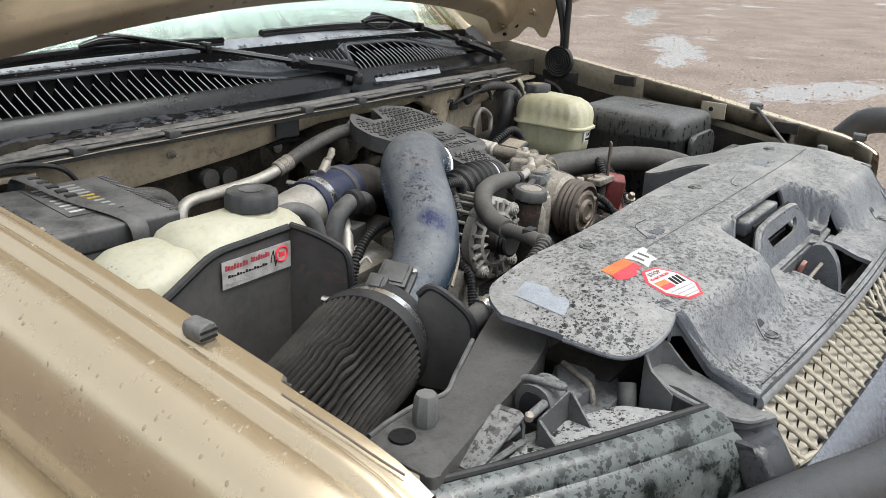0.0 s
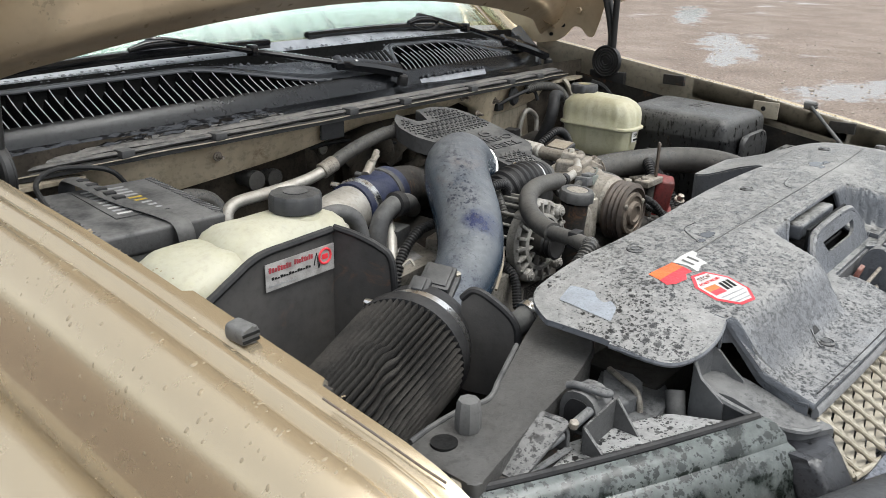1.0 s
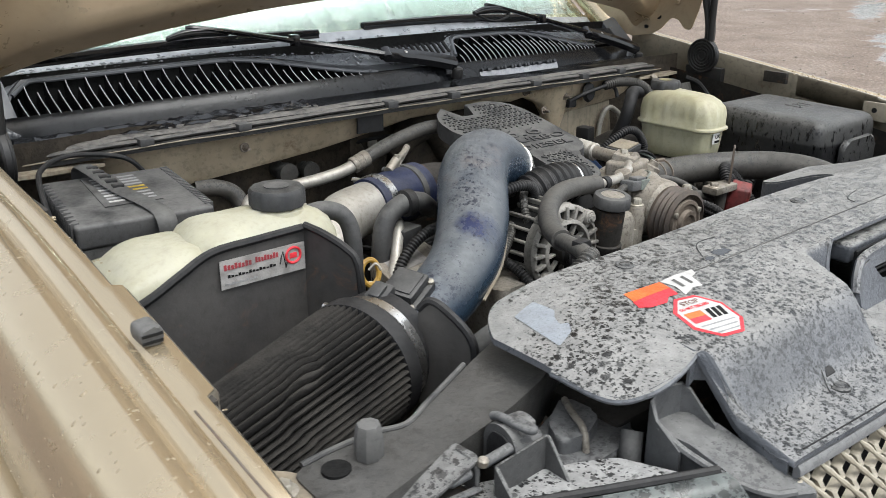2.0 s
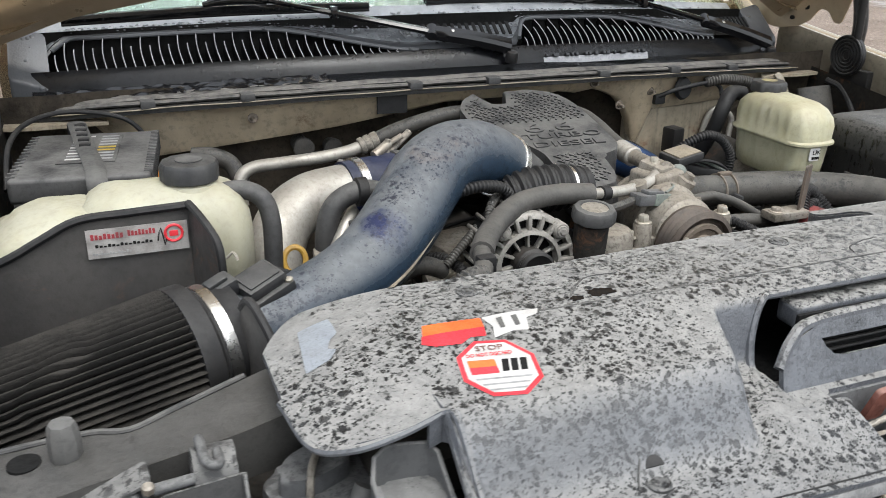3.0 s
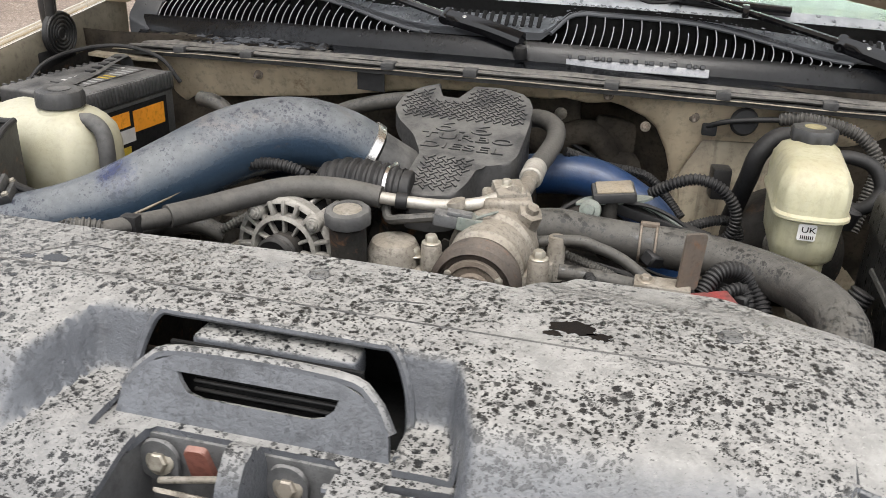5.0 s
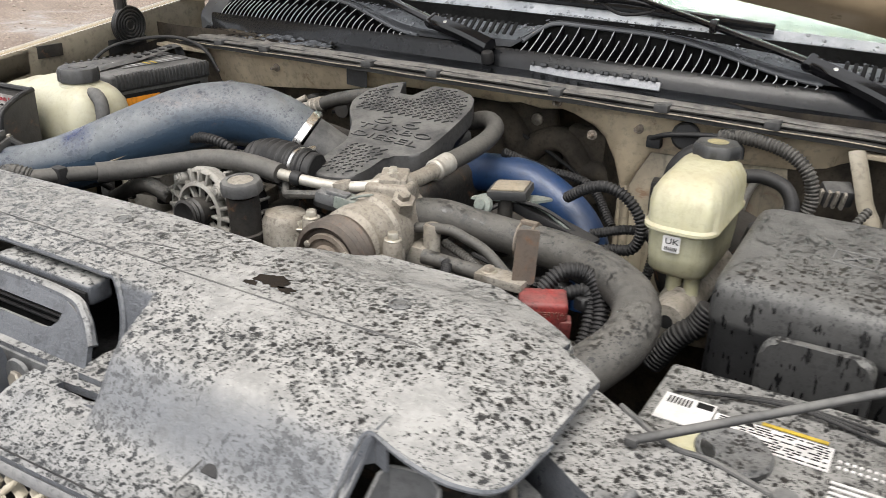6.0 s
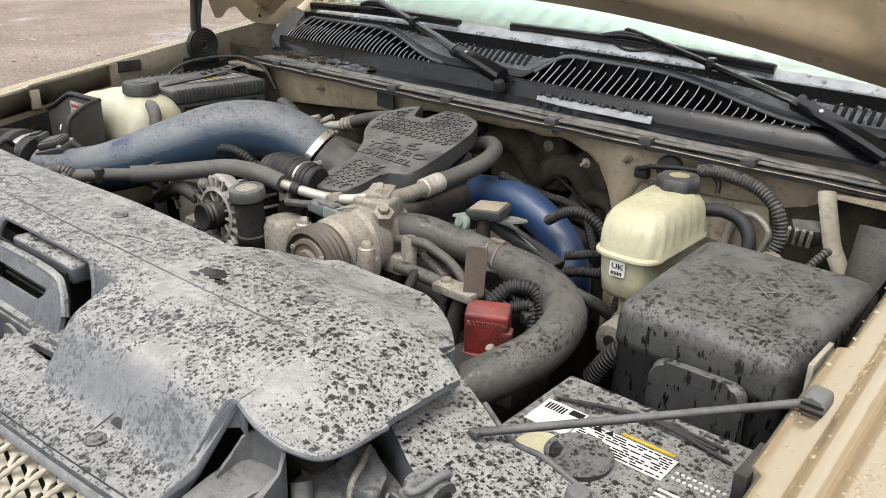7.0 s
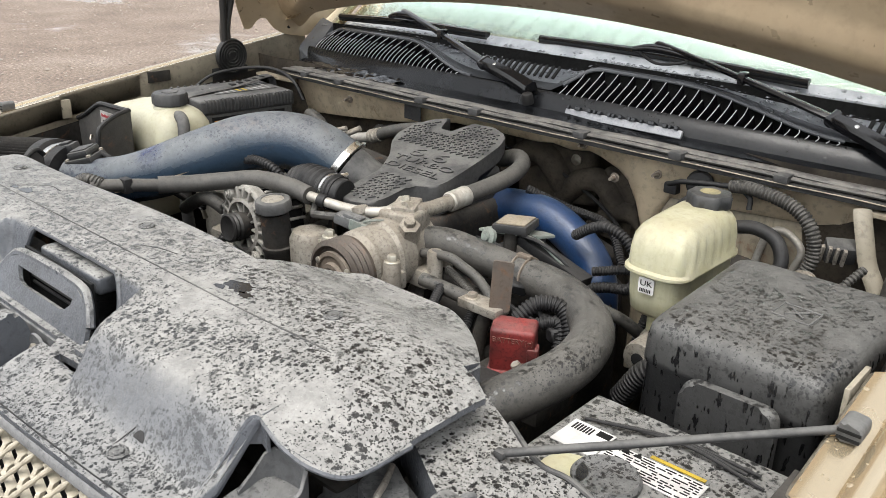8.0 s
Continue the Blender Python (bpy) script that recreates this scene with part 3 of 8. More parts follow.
def ribbon(pts, thick):
    """An upright thin wall along (x, y, low, high) stations."""
    bm = bmesh.new()
    rows = []
    for i, (x, y, lo, hi) in enumerate(pts):
        a, b = pts[max(i - 1, 0)], pts[min(i + 1, len(pts) - 1)]
        d = Vector((b[0] - a[0], b[1] - a[1], 0)).normalized()
        n = Vector((-d.y, d.x, 0)) * thick / 2
        c = Vector((x, y, 0))
        rows.append([bm.verts.new(c + n + Vector((0, 0, lo))), bm.verts.new(c + n + Vector((0, 0, hi - thick * 0.3))), bm.verts.new(c + n * 0.4 + Vector((0, 0, hi))),
                     bm.verts.new(c - n * 0.4 + Vector((0, 0, hi))), bm.verts.new(c - n + Vector((0, 0, hi - thick * 0.3))), bm.verts.new(c - n + Vector((0, 0, lo)))])
    for a, b in zip(rows, rows[1:]):
        for j in range(6):
            bm.faces.new((a[j], a[(j + 1) % 6], b[(j + 1) % 6], b[j]))
    bm.faces.new(rows[0])
    bm.faces.new(list(reversed(rows[-1])))
    return bm


# ---- ground and distance ----
def build_ground():
    bm = bmesh.new()
    edges = [-2000, -300, -60, -25, -12, -6, -3, 0, 3, 6, 12, 25, 60, 300, 2000]
    grid = [[bm.verts.new((x, y, 0)) for x in edges] for y in edges]
    for a, b in zip(grid, grid[1:]):
        for i in range(len(edges) - 1):
            bm.faces.new((a[i], a[i + 1], b[i + 1], b[i]))
    single("ground", bm, GROUND, "wet brown gravel lot with shallow pale puddles", "ground", kind="structure")


def build_gravel():
    """Loose stones on the lot, left and right of the truck."""
    rng = random.Random(11)
    verts, faces = [], []
    base = [Vector((1, 0, 0)), Vector((-1, 0, 0)), Vector((0, 1, 0)), Vector((0, -1, 0)), Vector((0, 0, 1)), Vector((0, 0, -1))]
    tri = [(4, 0, 2), (4, 2, 1), (4, 1, 3), (4, 3, 0), (5, 2, 0), (5, 1, 2), (5, 3, 1), (5, 0, 3)]
    for _ in range(6500):
        side = rng.choice((-1, 1))
        x, y = side * rng.uniform(3.0, 16.0), rng.uniform(-1.0, 12.0)
        r = rng.uniform(0.006, 0.02) * (1.6 if rng.random() < 0.06 else 1.0)
        k = len(verts)
        for b in base:
            verts.append((x + b.x * r * rng.uniform(0.7, 1.4), y + b.y * r * rng.uniform(0.7, 1.4), r * 0.25 + b.z * r * rng.uniform(0.4, 0.8)))
        faces += [tuple(k + i for i in f) for f in tri]
    me = bpy.data.meshes.new("gravel")
    me.from_pydata(verts, [], faces)
    me.materials.append(STONE)
    tagged(new("gravel", me), "scattered small grey and brown stones on the lot", "gravel", kind="stuff")


def build_pallet(x, y, turn):
    t = thing("pallet_stack", (x, y, 0), "green metal frames stacked on a weathered wooden pallet", "pallet")
    m = Matrix.Translation((x, y, 0)) @ rot(0, 0, turn).to_4x4()
    for k in range(3):
        b = box(-1.1, 1.1, -0.55 + k * 0.5, -0.45 + k * 0.5, 0, 0.1, 0.005)
        b.transform(m)
        part("runner", b, WOOD, t)
    for k in range(7):
        b = box(-1.1 + k * 0.34, -0.86 + k * 0.34, -0.6, 0.6, 0.1, 0.125, 0.003)
        b.transform(m)
        part("plank", b, WOOD, t)
    for k in range(4):
        b = merge(box(-1.05, 1.05, -0.55, -0.5, 0.13 + k * 0.09, 0.2 + k * 0.09, 0.004),
                  box(-1.05, 1.05, 0.5, 0.55, 0.13 + k * 0.09, 0.2 + k * 0.09, 0.004),
                  *[box(-1.05 + j * 0.4, -1.0 + j * 0.4, -0.52, 0.52, 0.14 + k * 0.09, 0.19 + k * 0.09, 0.003) for j in range(6)])
        b.transform(m)
        part("frame", b, PALLETGREEN, t)


# ---- body panels round the engine bay ----
def fz(y):
    """Height of the fender's inner flange."""
    return 1.066 + 0.153 * y if y < 0.65 else 1.1655 + 0.125 * (y - 0.65)


FENDER_PROFILE = [(0.004, -0.30), (0.0, -0.05), (0.0, -0.004), (0.004, 0.0), (0.026, -0.001), (0.030, -0.005), (0.034, -0.007), (0.038, -0.003), (0.045, 0.000), (0.052, -0.003),
                  (0.057, -0.012), (0.060, -0.0145), (0.063, -0.012), (0.069, -0.007), (0.078, -0.008), (0.094, -0.014), (0.110, -0.026), (0.122, -0.043), (0.130, -0.066),
                  (0.135, -0.095), (0.139, -0.13), (0.141, -0.165), (0.135, -0.172), (0.135, -0.188), (0.160, -0.186), (0.190, -0.196), (0.214, -0.225), (0.224, -0.29), (0.226, -0.42)]


def build_fender(side):
    t = thing("fender", (side * 0.95, 0.6, 0.55), "tan metallic painted truck fender, wet, with rolled inner lip" if side < 0 else
              "tan metallic painted truck fender beaded with rain", "fender", "front fenders")
    ys = [0.20, 0.215, 0.24, 0.28, 0.33, 0.385, 0.392, 0.45, 0.53, 0.60, 0.606, 0.66, 0.72, 0.80, 0.9, 1.0, 1.1, 1.2, 1.32]
    bm = bmesh.new()
    rows = []
    for y in ys:
        inner = (0.848 if side < 0 else 0.862) + 0.03 * max(0, y - 0.8)
        step = 0.010 if y < 0.388 or y > 0.603 else 0.0
        tip = max(0.0, 0.28 - y)
        row = []
        for o, dz in FENDER_PROFILE:
            drop = -2.2 * tip * tip * (1 + o * 3)
            pull = 0.12 * tip * o
            row.append(bm.verts.new((side * (inner + o - pull + (step if o < 0.02 else 0.0)), y, fz(y) + dz + drop)))
        rows.append(row)
    inner_rows = [[v.co.copy() for v in row[:4]] for row in rows]
    for a, b in zip(rows, rows[1:]):
        for i in range(3, len(a) - 1):
            bm.faces.new((a[i], a[i + 1], b[i + 1], b[i]))
    bmesh.ops.delete(bm, geom=[v for v in bm.verts if not v.link_faces], context="VERTS")
    bmesh.ops.solidify(bm, geom=list(bm.faces), thickness=0.0012)
    part("panel", bm, TAN, t, angle=60)
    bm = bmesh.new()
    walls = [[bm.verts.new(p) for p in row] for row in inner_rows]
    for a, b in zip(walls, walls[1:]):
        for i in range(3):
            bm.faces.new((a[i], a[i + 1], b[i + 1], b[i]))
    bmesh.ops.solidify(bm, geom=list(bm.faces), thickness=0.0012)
    part("inner_wall", bm, TANINNER, t, "dull, darker tan inner wall of the lip", 60)
    # front flange with its bolt
    b = prism(rounded([(side * 0.852, 0.35), (side * 0.90, 0.30), (side * 0.885, 0.245), (side * 0.835, 0.232), (side * 0.808, 0.262), (side * 0.815, 0.32)], 0.018),
              1.056, 1.063, 0.0015)
    part("front_tab", b, TANGRIME, t)
    part("tab_bolt", bolt((side * 0.840, 0.300, 1.063), (0, 0, 1), 0.0095, 0.010), ZINC, t, "zinc hex bolt with washer")
    # Black disc painted for the shade in the hole.
    part("tab_hole", lathe((side * 0.828, 0.262, 1.0628), (0, 0, 1), [(0.007, 0), (0.007, 0.0008)], 14), SHADEINK, t)
    # folded edge strip peeling along the lip near the tip
    if side < 0:
        part("lip_strip", sweep([(-0.884, 0.36, fz(0.36) + 0.010), (-0.882, 0.30, fz(0.3) + 0.008), (-0.879, 0.25, fz(0.25) + 0.004), (-0.874, 0.222, fz(0.22))], 0.0012, 8), RUSTY, t,
             "rusty peeling lip edge")
    # openings in the far lip: dark blocks stand for their shade
    for y in (0.405, 0.852):
        part("lip_slot", box(side * 0.862 - 0.006, side * 0.862 + 0.006, y - 0.03, y + 0.03, fz(y) - 0.030, fz(y) - 0.004, 0.001), SOOT, t)
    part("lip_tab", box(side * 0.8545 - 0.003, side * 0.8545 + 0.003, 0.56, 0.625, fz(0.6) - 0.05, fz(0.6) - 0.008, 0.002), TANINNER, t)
    part("tab_hole", lathe((side * 0.8517, 0.598, fz(0.6) - 0.026), (-side, 0, 0), [(0.006, 0), (0.006, 0.0012)], 14), SHADEINK, t)


def build_lip_bumper(side, y):
    """Slotted rubber hood bumper on the fender lip."""
    x, z = side * (0.866 if side < 0 else 0.878), fz(y)
    t = thing("hood_bumper", (x, y, z), "dark grey slotted rubber hood bumper on the fender lip", "bumper", "hood bumpers")
    out = rounded([(-0.013, -0.006), (-0.013, 0.008), (-0.007, 0.012), (0.011, 0.010), (0.013, 0.0), (0.011, -0.011), (-0.010, -0.011)], 0.004, 3)
    out = [(p * 0.86, q * 0.86) for p, q in out]
    part("block", plate((x + side * 0.004, y + 0.016, z + 0.009), (side, 0, 0), (0, 0, 1), out, -0.027 if side < 0 else 0.027, 0.002), STOPGREY, t)
    for dz in (0.0, 0.007):
        # Slot is a black bar on the block, standing for its shade.
        part("slot", box(x + side * 0.004 - 0.010, x + side * 0.004 + 0.010, y - 0.0128, y - 0.0106, z + 0.003 + dz, z + 0.0055 + dz, 0), SHADEINK, t)


def build_inner_fender(side):
    t = thing("inner_fender", (side * 0.86, 0.6, 0.3), "dirty dark inner fender panel of the engine bay", "panel", "inner fenders")
    bm = bmesh.new()
    rows = []
    for i in range(25):
        y = 0.19 + i * 0.043
        rows.append([bm.verts.new((side * (x + 0.006 * math.sin(y * 40) * (z < 0.9)), y, z)) for x, z in
                     ((0.844, fz(y) - 0.062), (0.838, 1.0), (0.835, 0.93), (0.80, 0.90), (0.74, 0.87), (0.70, 0.8), (0.68, 0.6), (0.67, 0.25))])
    for a, b in zip(rows, rows[1:]):
        for j in range(7):
            bm.faces.new((a[j], a[j + 1], b[j + 1], b[j]))
    bmesh.ops.solidify(bm, geom=list(bm.faces), thickness=0.003)
    part("panel", bm, SOOT, t)
    for y in (0.45, 0.75, 1.0):
        part("panel_bolt", bolt((side * 0.82, y, 0.918), (0, 0, 1), 0.008, 0.006), ZINC, t)


def cowl_y(x):
    return 1.135 + 0.20 * x * x


def hood_edge(ax):
    """Height of the hood's rear lower edge, dropping to the corner."""
    return 1.393 - 0.155 * ax ** 2 - 0.02 * smooth(0.70, 0.86, ax)


def build_hood():
    t = thing("hood", (0, 1.2, 1.33), "tan hood propped open above the bay, dull brown underside", "hood")
    slope = radians(63)
    fy, fzz = -math.cos(slope), math.sin(slope)
    ny, nz = math.sin(slope), math.cos(slope)
    bm = bmesh.new()
    rows = []
    xs = [-0.8875 + i * 0.0125 for i in range(143)]
    for s, lift in ((0.0, 0.0), (0.006, -0.003), (0.018, -0.008), (0.034, -0.016), (0.05, -0.025), (0.062, -0.029), (0.08, -0.030), (0.10, -0.028), (0.12, -0.024), (0.16, -0.018), (0.2, -0.012), (0.24, -0.008), (0.3, -0.004), (0.4, 0.0), (0.7, 0.01), (1.0, 0.01), (1.3, -0.02)):
        row = []
        for x in xs:
            ax = abs(x)
            z0 = hood_edge(ax) if s < 0.15 else hood_edge(min(ax, 0.78))
            y0 = 1.165 + 0.10 * ax * ax + 0.05 * smooth(0.66, 0.88, ax)
            hump = 0.022 * smooth(0.05, 0.12, s) * (smooth(0.30, 0.36, ax) - smooth(0.66, 0.72, ax)) - 0.03 * smooth(0.16, 0.24, s) * (smooth(0.12, 0.2, ax) - smooth(0.50, 0.58, ax))
            row.append(bm.verts.new((x, y0 + fy * s + ny * (lift + hump), z0 + fzz * s + nz * (lift + hump))))
        rows.append(row)
    for a, b in zip(rows, rows[1:]):
        for i in range(len(xs) - 1):
            bm.faces.new((a[i], a[i + 1], b[i + 1], b[i]))
    part("inner_panel", bm, TANUNDER, t, angle=50)
    bm = bmesh.new()
    rows = []
    for s, lift in ((-0.004, 0.004), (0.01, 0.03), (0.06, 0.045), (0.3, 0.055), (0.8, 0.055), (1.32, 0.03)):
        row = []
        for x in xs:
            ax = abs(x) 
            z0 = max(hood_edge(ax) + 0.014, 1.393 - 0.155 * ax * ax)
            y0 = 1.165 + 0.10 * ax * ax
            row.append(bm.verts.new((x * 1.012, y0 + fy * s + ny * lift, z0 + fzz * s + nz * lift)))
        rows.append(row)
    for a, b in zip(rows, rows[1:]):
        for i in range(len(xs) - 1):
            bm.faces.new((a[i], a[i + 1], b[i + 1], b[i]))
    bmesh.ops.solidify(bm, geom=list(bm.faces), thickness=0.002)
    part("outer_skin", bm, TAN, t, angle=50)
    for side in (-1, 1):
        # notched flange along the hood's side, with a slot and bolts
        out = rounded([(1.45, 1.355), (1.325, 1.240), (1.295, 1.234), (1.240, 1.243), (1.215, 1.258), (1.190, 1.289), (1.165, 1.286), (1.142, 1.262), (1.122, 1.262), (1.104, 1.312), (1.085, 1.39), (1.02, 1.55), (1.06, 1.64), (1.3, 1.50)], 0.008, 3)
        bm = plate((side * 0.88, 0, 0), (0, 1, 0), (0, 0, 1), out, 0.0025, 0.0008)
        for v in bm.verts:
            v.co.x -= side * 0.25 * max(0.0, v.co.y - 1.20)
        part("corner_flange", bm, TANUNDER, t, "notched brown flange at the hood's corner")
        for y, z, r in ((1.222, 1.292, 0.009), (1.255, 1.262, 0.005)):
            # Black plug in place of a cut hole, for its darkness.
            part("flange_hole", lathe((side * (0.878 - 0.25 * max(0.0, y - 1.2)), y, z), (-side, 0, 0), [(r, -0.003), (r, 0.004)], 14), SHADEINK, t)
        for y, z in ((1.245, 1.315), (1.17, 1.335)):
            part("flange_bolt", bolt((side * (0.878 - 0.25 * max(0.0, y - 1.2)), y, z), (-side, 0, 0), 0.010, 0.012), TANUNDER, t)
    return t


def build_hinge(hood, side):
    t = hood
    x, y, z = side * 0.862, 1.055, 1.205
    arm = sweep([(x, y, z), (x, y - 0.005, z + 0.06), (x - side * 0.004, y + 0.004, z + 0.12), (x - side * 0.02, y + 0.02, z + 0.2)], 0.019, 12, flat=0.6)
    part("hinge_arm", arm, SATIN, t)
    part("hinge_link", rod((x - side * 0.012, y - 0.015, z + 0.02), (x - side * 0.02, y - 0.02, z + 0.2), 0.009), SATIN, t)
    part("spring_disc", lathe((x - side * 0.006, y, z), (-side, 0, 0), [(0.041, 0), (0.044, 0.003), (0.044, 0.011), (0.042, 0.013), (0.036, 0.013)], 36), SATIN, t)
    for k in range(5):
        r = 0.041 - k * 0.0075
        pts = [(x - side * 0.020, y + r * math.cos(a * 0.3142), z + r * math.sin(a * 0.3142)) for a in range(21)]
        part("spring_coil", sweep(pts, 0.0026, 8, 2), SATIN, t)
    part("hinge_foot", box(min(x, x + side * 0.02), max(x, x + side * 0.02), y - 0.05, y + 0.06, z - 0.075, z - 0.03, 0.004), SATIN, t)


def build_windshield():
    t = thing("windshield", (0, 1.25, 1.28), "wet windshield reflecting a pale sky", "windshield", kind="structure")

    def sheet(s0, s1, off, n=2, x0=-0.80, x1=0.80):
        bm = bmesh.new()
        rows = []
        for k in range(n + 1):
            s = s0 + (s1 - s0) * k / n
            rows.append([bm.verts.new((x, cowl_y(x) + 0.135 + s * 0.80 + off * -0.6, 1.290 - 0.05 * x * x + s * 0.60 + off * 0.8))
                         for x in [x0 + i * (x1 - x0) / 30 for i in range(31)]])
        for a, b in zip(rows, rows[1:]):
            for i in range(30):
                bm.faces.new((a[i], a[i + 1], b[i + 1], b[i]))
        return bm
    g = sheet(0.0, 1.0, 0.0, 8)
    bmesh.ops.solidify(g, geom=list(g.faces), thickness=-0.005)
    ob = part("glass", g, GLASS, t, angle=80)
    ob.visible_shadow = False
    part("frit_band", sheet(0.0, 0.030, 0.0035), FRIT, t, "wet band along the glass edge, lightened for sky reflection", 80)
    d = thing("dashboard", (0, 1.5, 1.2), "dashboard top behind the glass, lightened to brighten it", "dashboard", kind="structure")
    part("top", sheet(0.05, 0.95, -0.09, 3), DASH, d, angle=80)
    part("front_strip", sheet(-0.02, 0.06, -0.075, 1), STRIPDASH, d, angle=80)


def build_cab():
    """Plain pillars and roof that close the cab round the glass."""
    t = thing("cab", (0, 2.3, 0.4), "tan truck cab shell behind the windshield", "cab", kind="structure")
    for side in (-1, 1):
        part("pillar", sweep([(side * 0.86, 1.36, 1.24), (side * 0.83, 1.75, 1.56), (side * 0.76, 2.15, 1.88)], 0.035, 10), TAN, t)
        part("side", box(side * 0.83 - 0.04, side * 0.83 + 0.04, 1.42, 3.4, 0.45, 1.28, 0.03), TAN, t)
    part("roof", box(-0.75, 0.75, 2.05, 3.3, 1.86, 1.92, 0.02), TAN, t)
    part("back", box(-0.78, 0.78, 3.3, 3.38, 0.45, 1.9, 0.02), TAN, t)


def fin(x0, y0, z0, lean, tall, start):
    """One curved louvre blade of the cowl grille, from its foot up to the rim."""
    bm = bmesh.new()
    a, b = [], []
    n = 7
    for k in range(n):
        u = k / (n - 1) * (1.0 - start)
        dy, dz = 0.072 * u ** 1.1, 0.041 * u ** 0.9
        xx = lean * (0.013 * u * u - 0.013 * u)
        for row, th in ((a, -0.0016), (b, 0.0016)):
            row.append((bm.verts.new((x0 + xx + th, y0 + dy * tall, z0 + dz * tall)), bm.verts.new((x0 + xx * 0.8 + th, y0 + dy * tall + 0.016, z0 + dz * tall - 0.024))))
    for i in range(n - 1):
        for row in (a, b):
            bm.faces.new((row[i][0], row[i + 1][0], row[i + 1][1], row[i][1]))
        bm.faces.new((a[i][0], a[i + 1][0], b[i + 1][0], b[i][0]))
        bm.faces.new((a[i][1], a[i + 1][1], b[i + 1][1], b[i][1]))
    for i in (0, -1):
        bm.faces.new((a[i][0], a[i][1], b[i][1], b[i][0]))
    edge = [(q[0].co + r[0].co) / 2 for q, r in zip(a, b)]
    return bm, sweep([tuple(v) for v in edge], 0.0009, 6, 2)


def rim_rise(x):
    """How far the louvre rim stands above the louvre feet, 0 to 1."""
    if x < 0:
        return smooth(-0.11, -0.42, x) * smooth(-0.80, -0.735, x) if x > -0.8 else 0
    return smooth(0.075, 0.135, x) * (1 - 0.9 * smooth(0.26, 0.62, x) ** 1.4)


def band_foot(x):
    """Where the beaded band below the glass meets the cowl: lower on the driver's side."""
    q = 0.10
    a, b = 0.020 + 0.068 * rim_rise(x), 1.252 + 0.041 * rim_rise(x)
    return a + (0.138 - a) * q, b + (1.295 - b) * q


def build_cowl():
    t = thing("cowl_panel", (0, 1.17, 1.2), "glossy wet black cowl panel with curved louvres", "cowl")
    xs = [-0.80 + i * 0.02 for i in range(81)]

    def strip(name, prof, mat, angle=30):
        bm = bmesh.new()
        rows = [[bm.verts.new((x, cowl_y(x) + (dy(x) if callable(dy) else dy), (z(x) if callable(z) else z) - 0.045 * x * x)) for dy, z in prof] for x in xs]
        for a, b in zip(rows, rows[1:]):
            for j in range(len(prof) - 1):
                bm.faces.new((a[j], a[j + 1], b[j + 1], b[j]))
        bmesh.ops.solidify(bm, geom=list(bm.faces), thickness=0.003)
        part(name, bm, mat, t, angle=angle)
    strip("front_band", [(-0.045, 1.206), (-0.02, 1.211), (-0.012, 1.214), (-0.006, 1.226), (0.004, 1.240), (0.009, 1.245)], COWLBAND)
    # Black sheet painted for the shade under the louvres.
    strip("throat", [(0.012, 1.226), (0.07, 1.228), (0.094, 1.30)], SHADEINK)
    strip("shoulder", [(lambda x: 0.012 + 0.072 * rim_rise(x), lambda x: 1.246 + 0.041 * rim_rise(x)), (lambda x: 0.020 + 0.068 * rim_rise(x), lambda x: 1.252 + 0.041 * rim_rise(x)),
                       (lambda x: band_foot(x)[0], lambda x: band_foot(x)[1])], SHOULDER)
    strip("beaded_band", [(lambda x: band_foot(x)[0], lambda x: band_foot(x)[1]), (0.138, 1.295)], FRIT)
    for x0, x1, lean in ((-0.762, -0.125, 1), (0.095, 0.615, -1)):
        pts = [(x0 + (x1 - x0) * k / 20, cowl_y(x0 + (x1 - x0) * k / 20) + 0.012 + 0.072 * rim_rise(x0 + (x1 - x0) * k / 20), 1.246 + 0.041 * rim_rise(x0 + (x1 - x0) * k / 20) - 0.045 * (x0 + (x1 - x0) * k / 20) ** 2) for k in range(21)]
        part("louvre_rim", sweep(pts, 0.004, 8, 3), SHOULDER, t)
        count = 40 if lean > 0 else 32
        for k in range(count):
            x = x0 + (x1 - x0) * (k + 0.5) / count
            rise = rim_rise(x)
            if rise > 0.06:
                blade, lip = fin(x, cowl_y(x) + 0.008, 1.244 - 0.045 * x * x, 1.0 if lean > 0 else -1.0, rise, 0.0 if k % 2 else 0.32)
                louvre = part("louvre", blade, WETBLACK, t)
                part("blade_edge", lip, EDGEGLINT, louvre)
    # straight slots in the middle and at the driver's end, shade drawn as black
    for x0, x1, count in ((-0.11, 0.08, 13), (0.635, 0.76, 9)):
        for k in range(count):
            x = x0 + (x1 - x0) * (k + 0.5) / count
            z = 1.276 - 0.045 * x * x
            part("slot", box(x - 0.0035, x + 0.0035, cowl_y(x) + 0.036, cowl_y(x) + 0.041, z - 0.016, z + 0.016, 0.0015, 1, rot(-52)), SHADEINK, t)
    for side in (-1, 1):
        part("corner_cap", prism(rounded([(side * 0.768, cowl_y(0.77) - 0.012), (side * 0.835, cowl_y(0.8) + 0.0), (side * 0.83, cowl_y(0.8) + 0.085), (side * 0.77, cowl_y(0.78) + 0.08)], 0.008, 3), 1.16, lambda x, y: 1.200 + 0.9 * (y - cowl_y(0.77)), 0.004), SHOULDER, t)
    # pale wet strip caught below the driver's louvre lip
    part("water_strip", box(0.13, 0.375, cowl_y(0.25) - 0.020, cowl_y(0.25) - 0.0125, 1.207, 1.222, 0.002, 2, rot(-25)), WATER, t, "pale wet strip below the louvres")
    for k in range(17):
        x = 0.135 + k * 0.0142 + 0.004 * math.sin(k * 2.3)
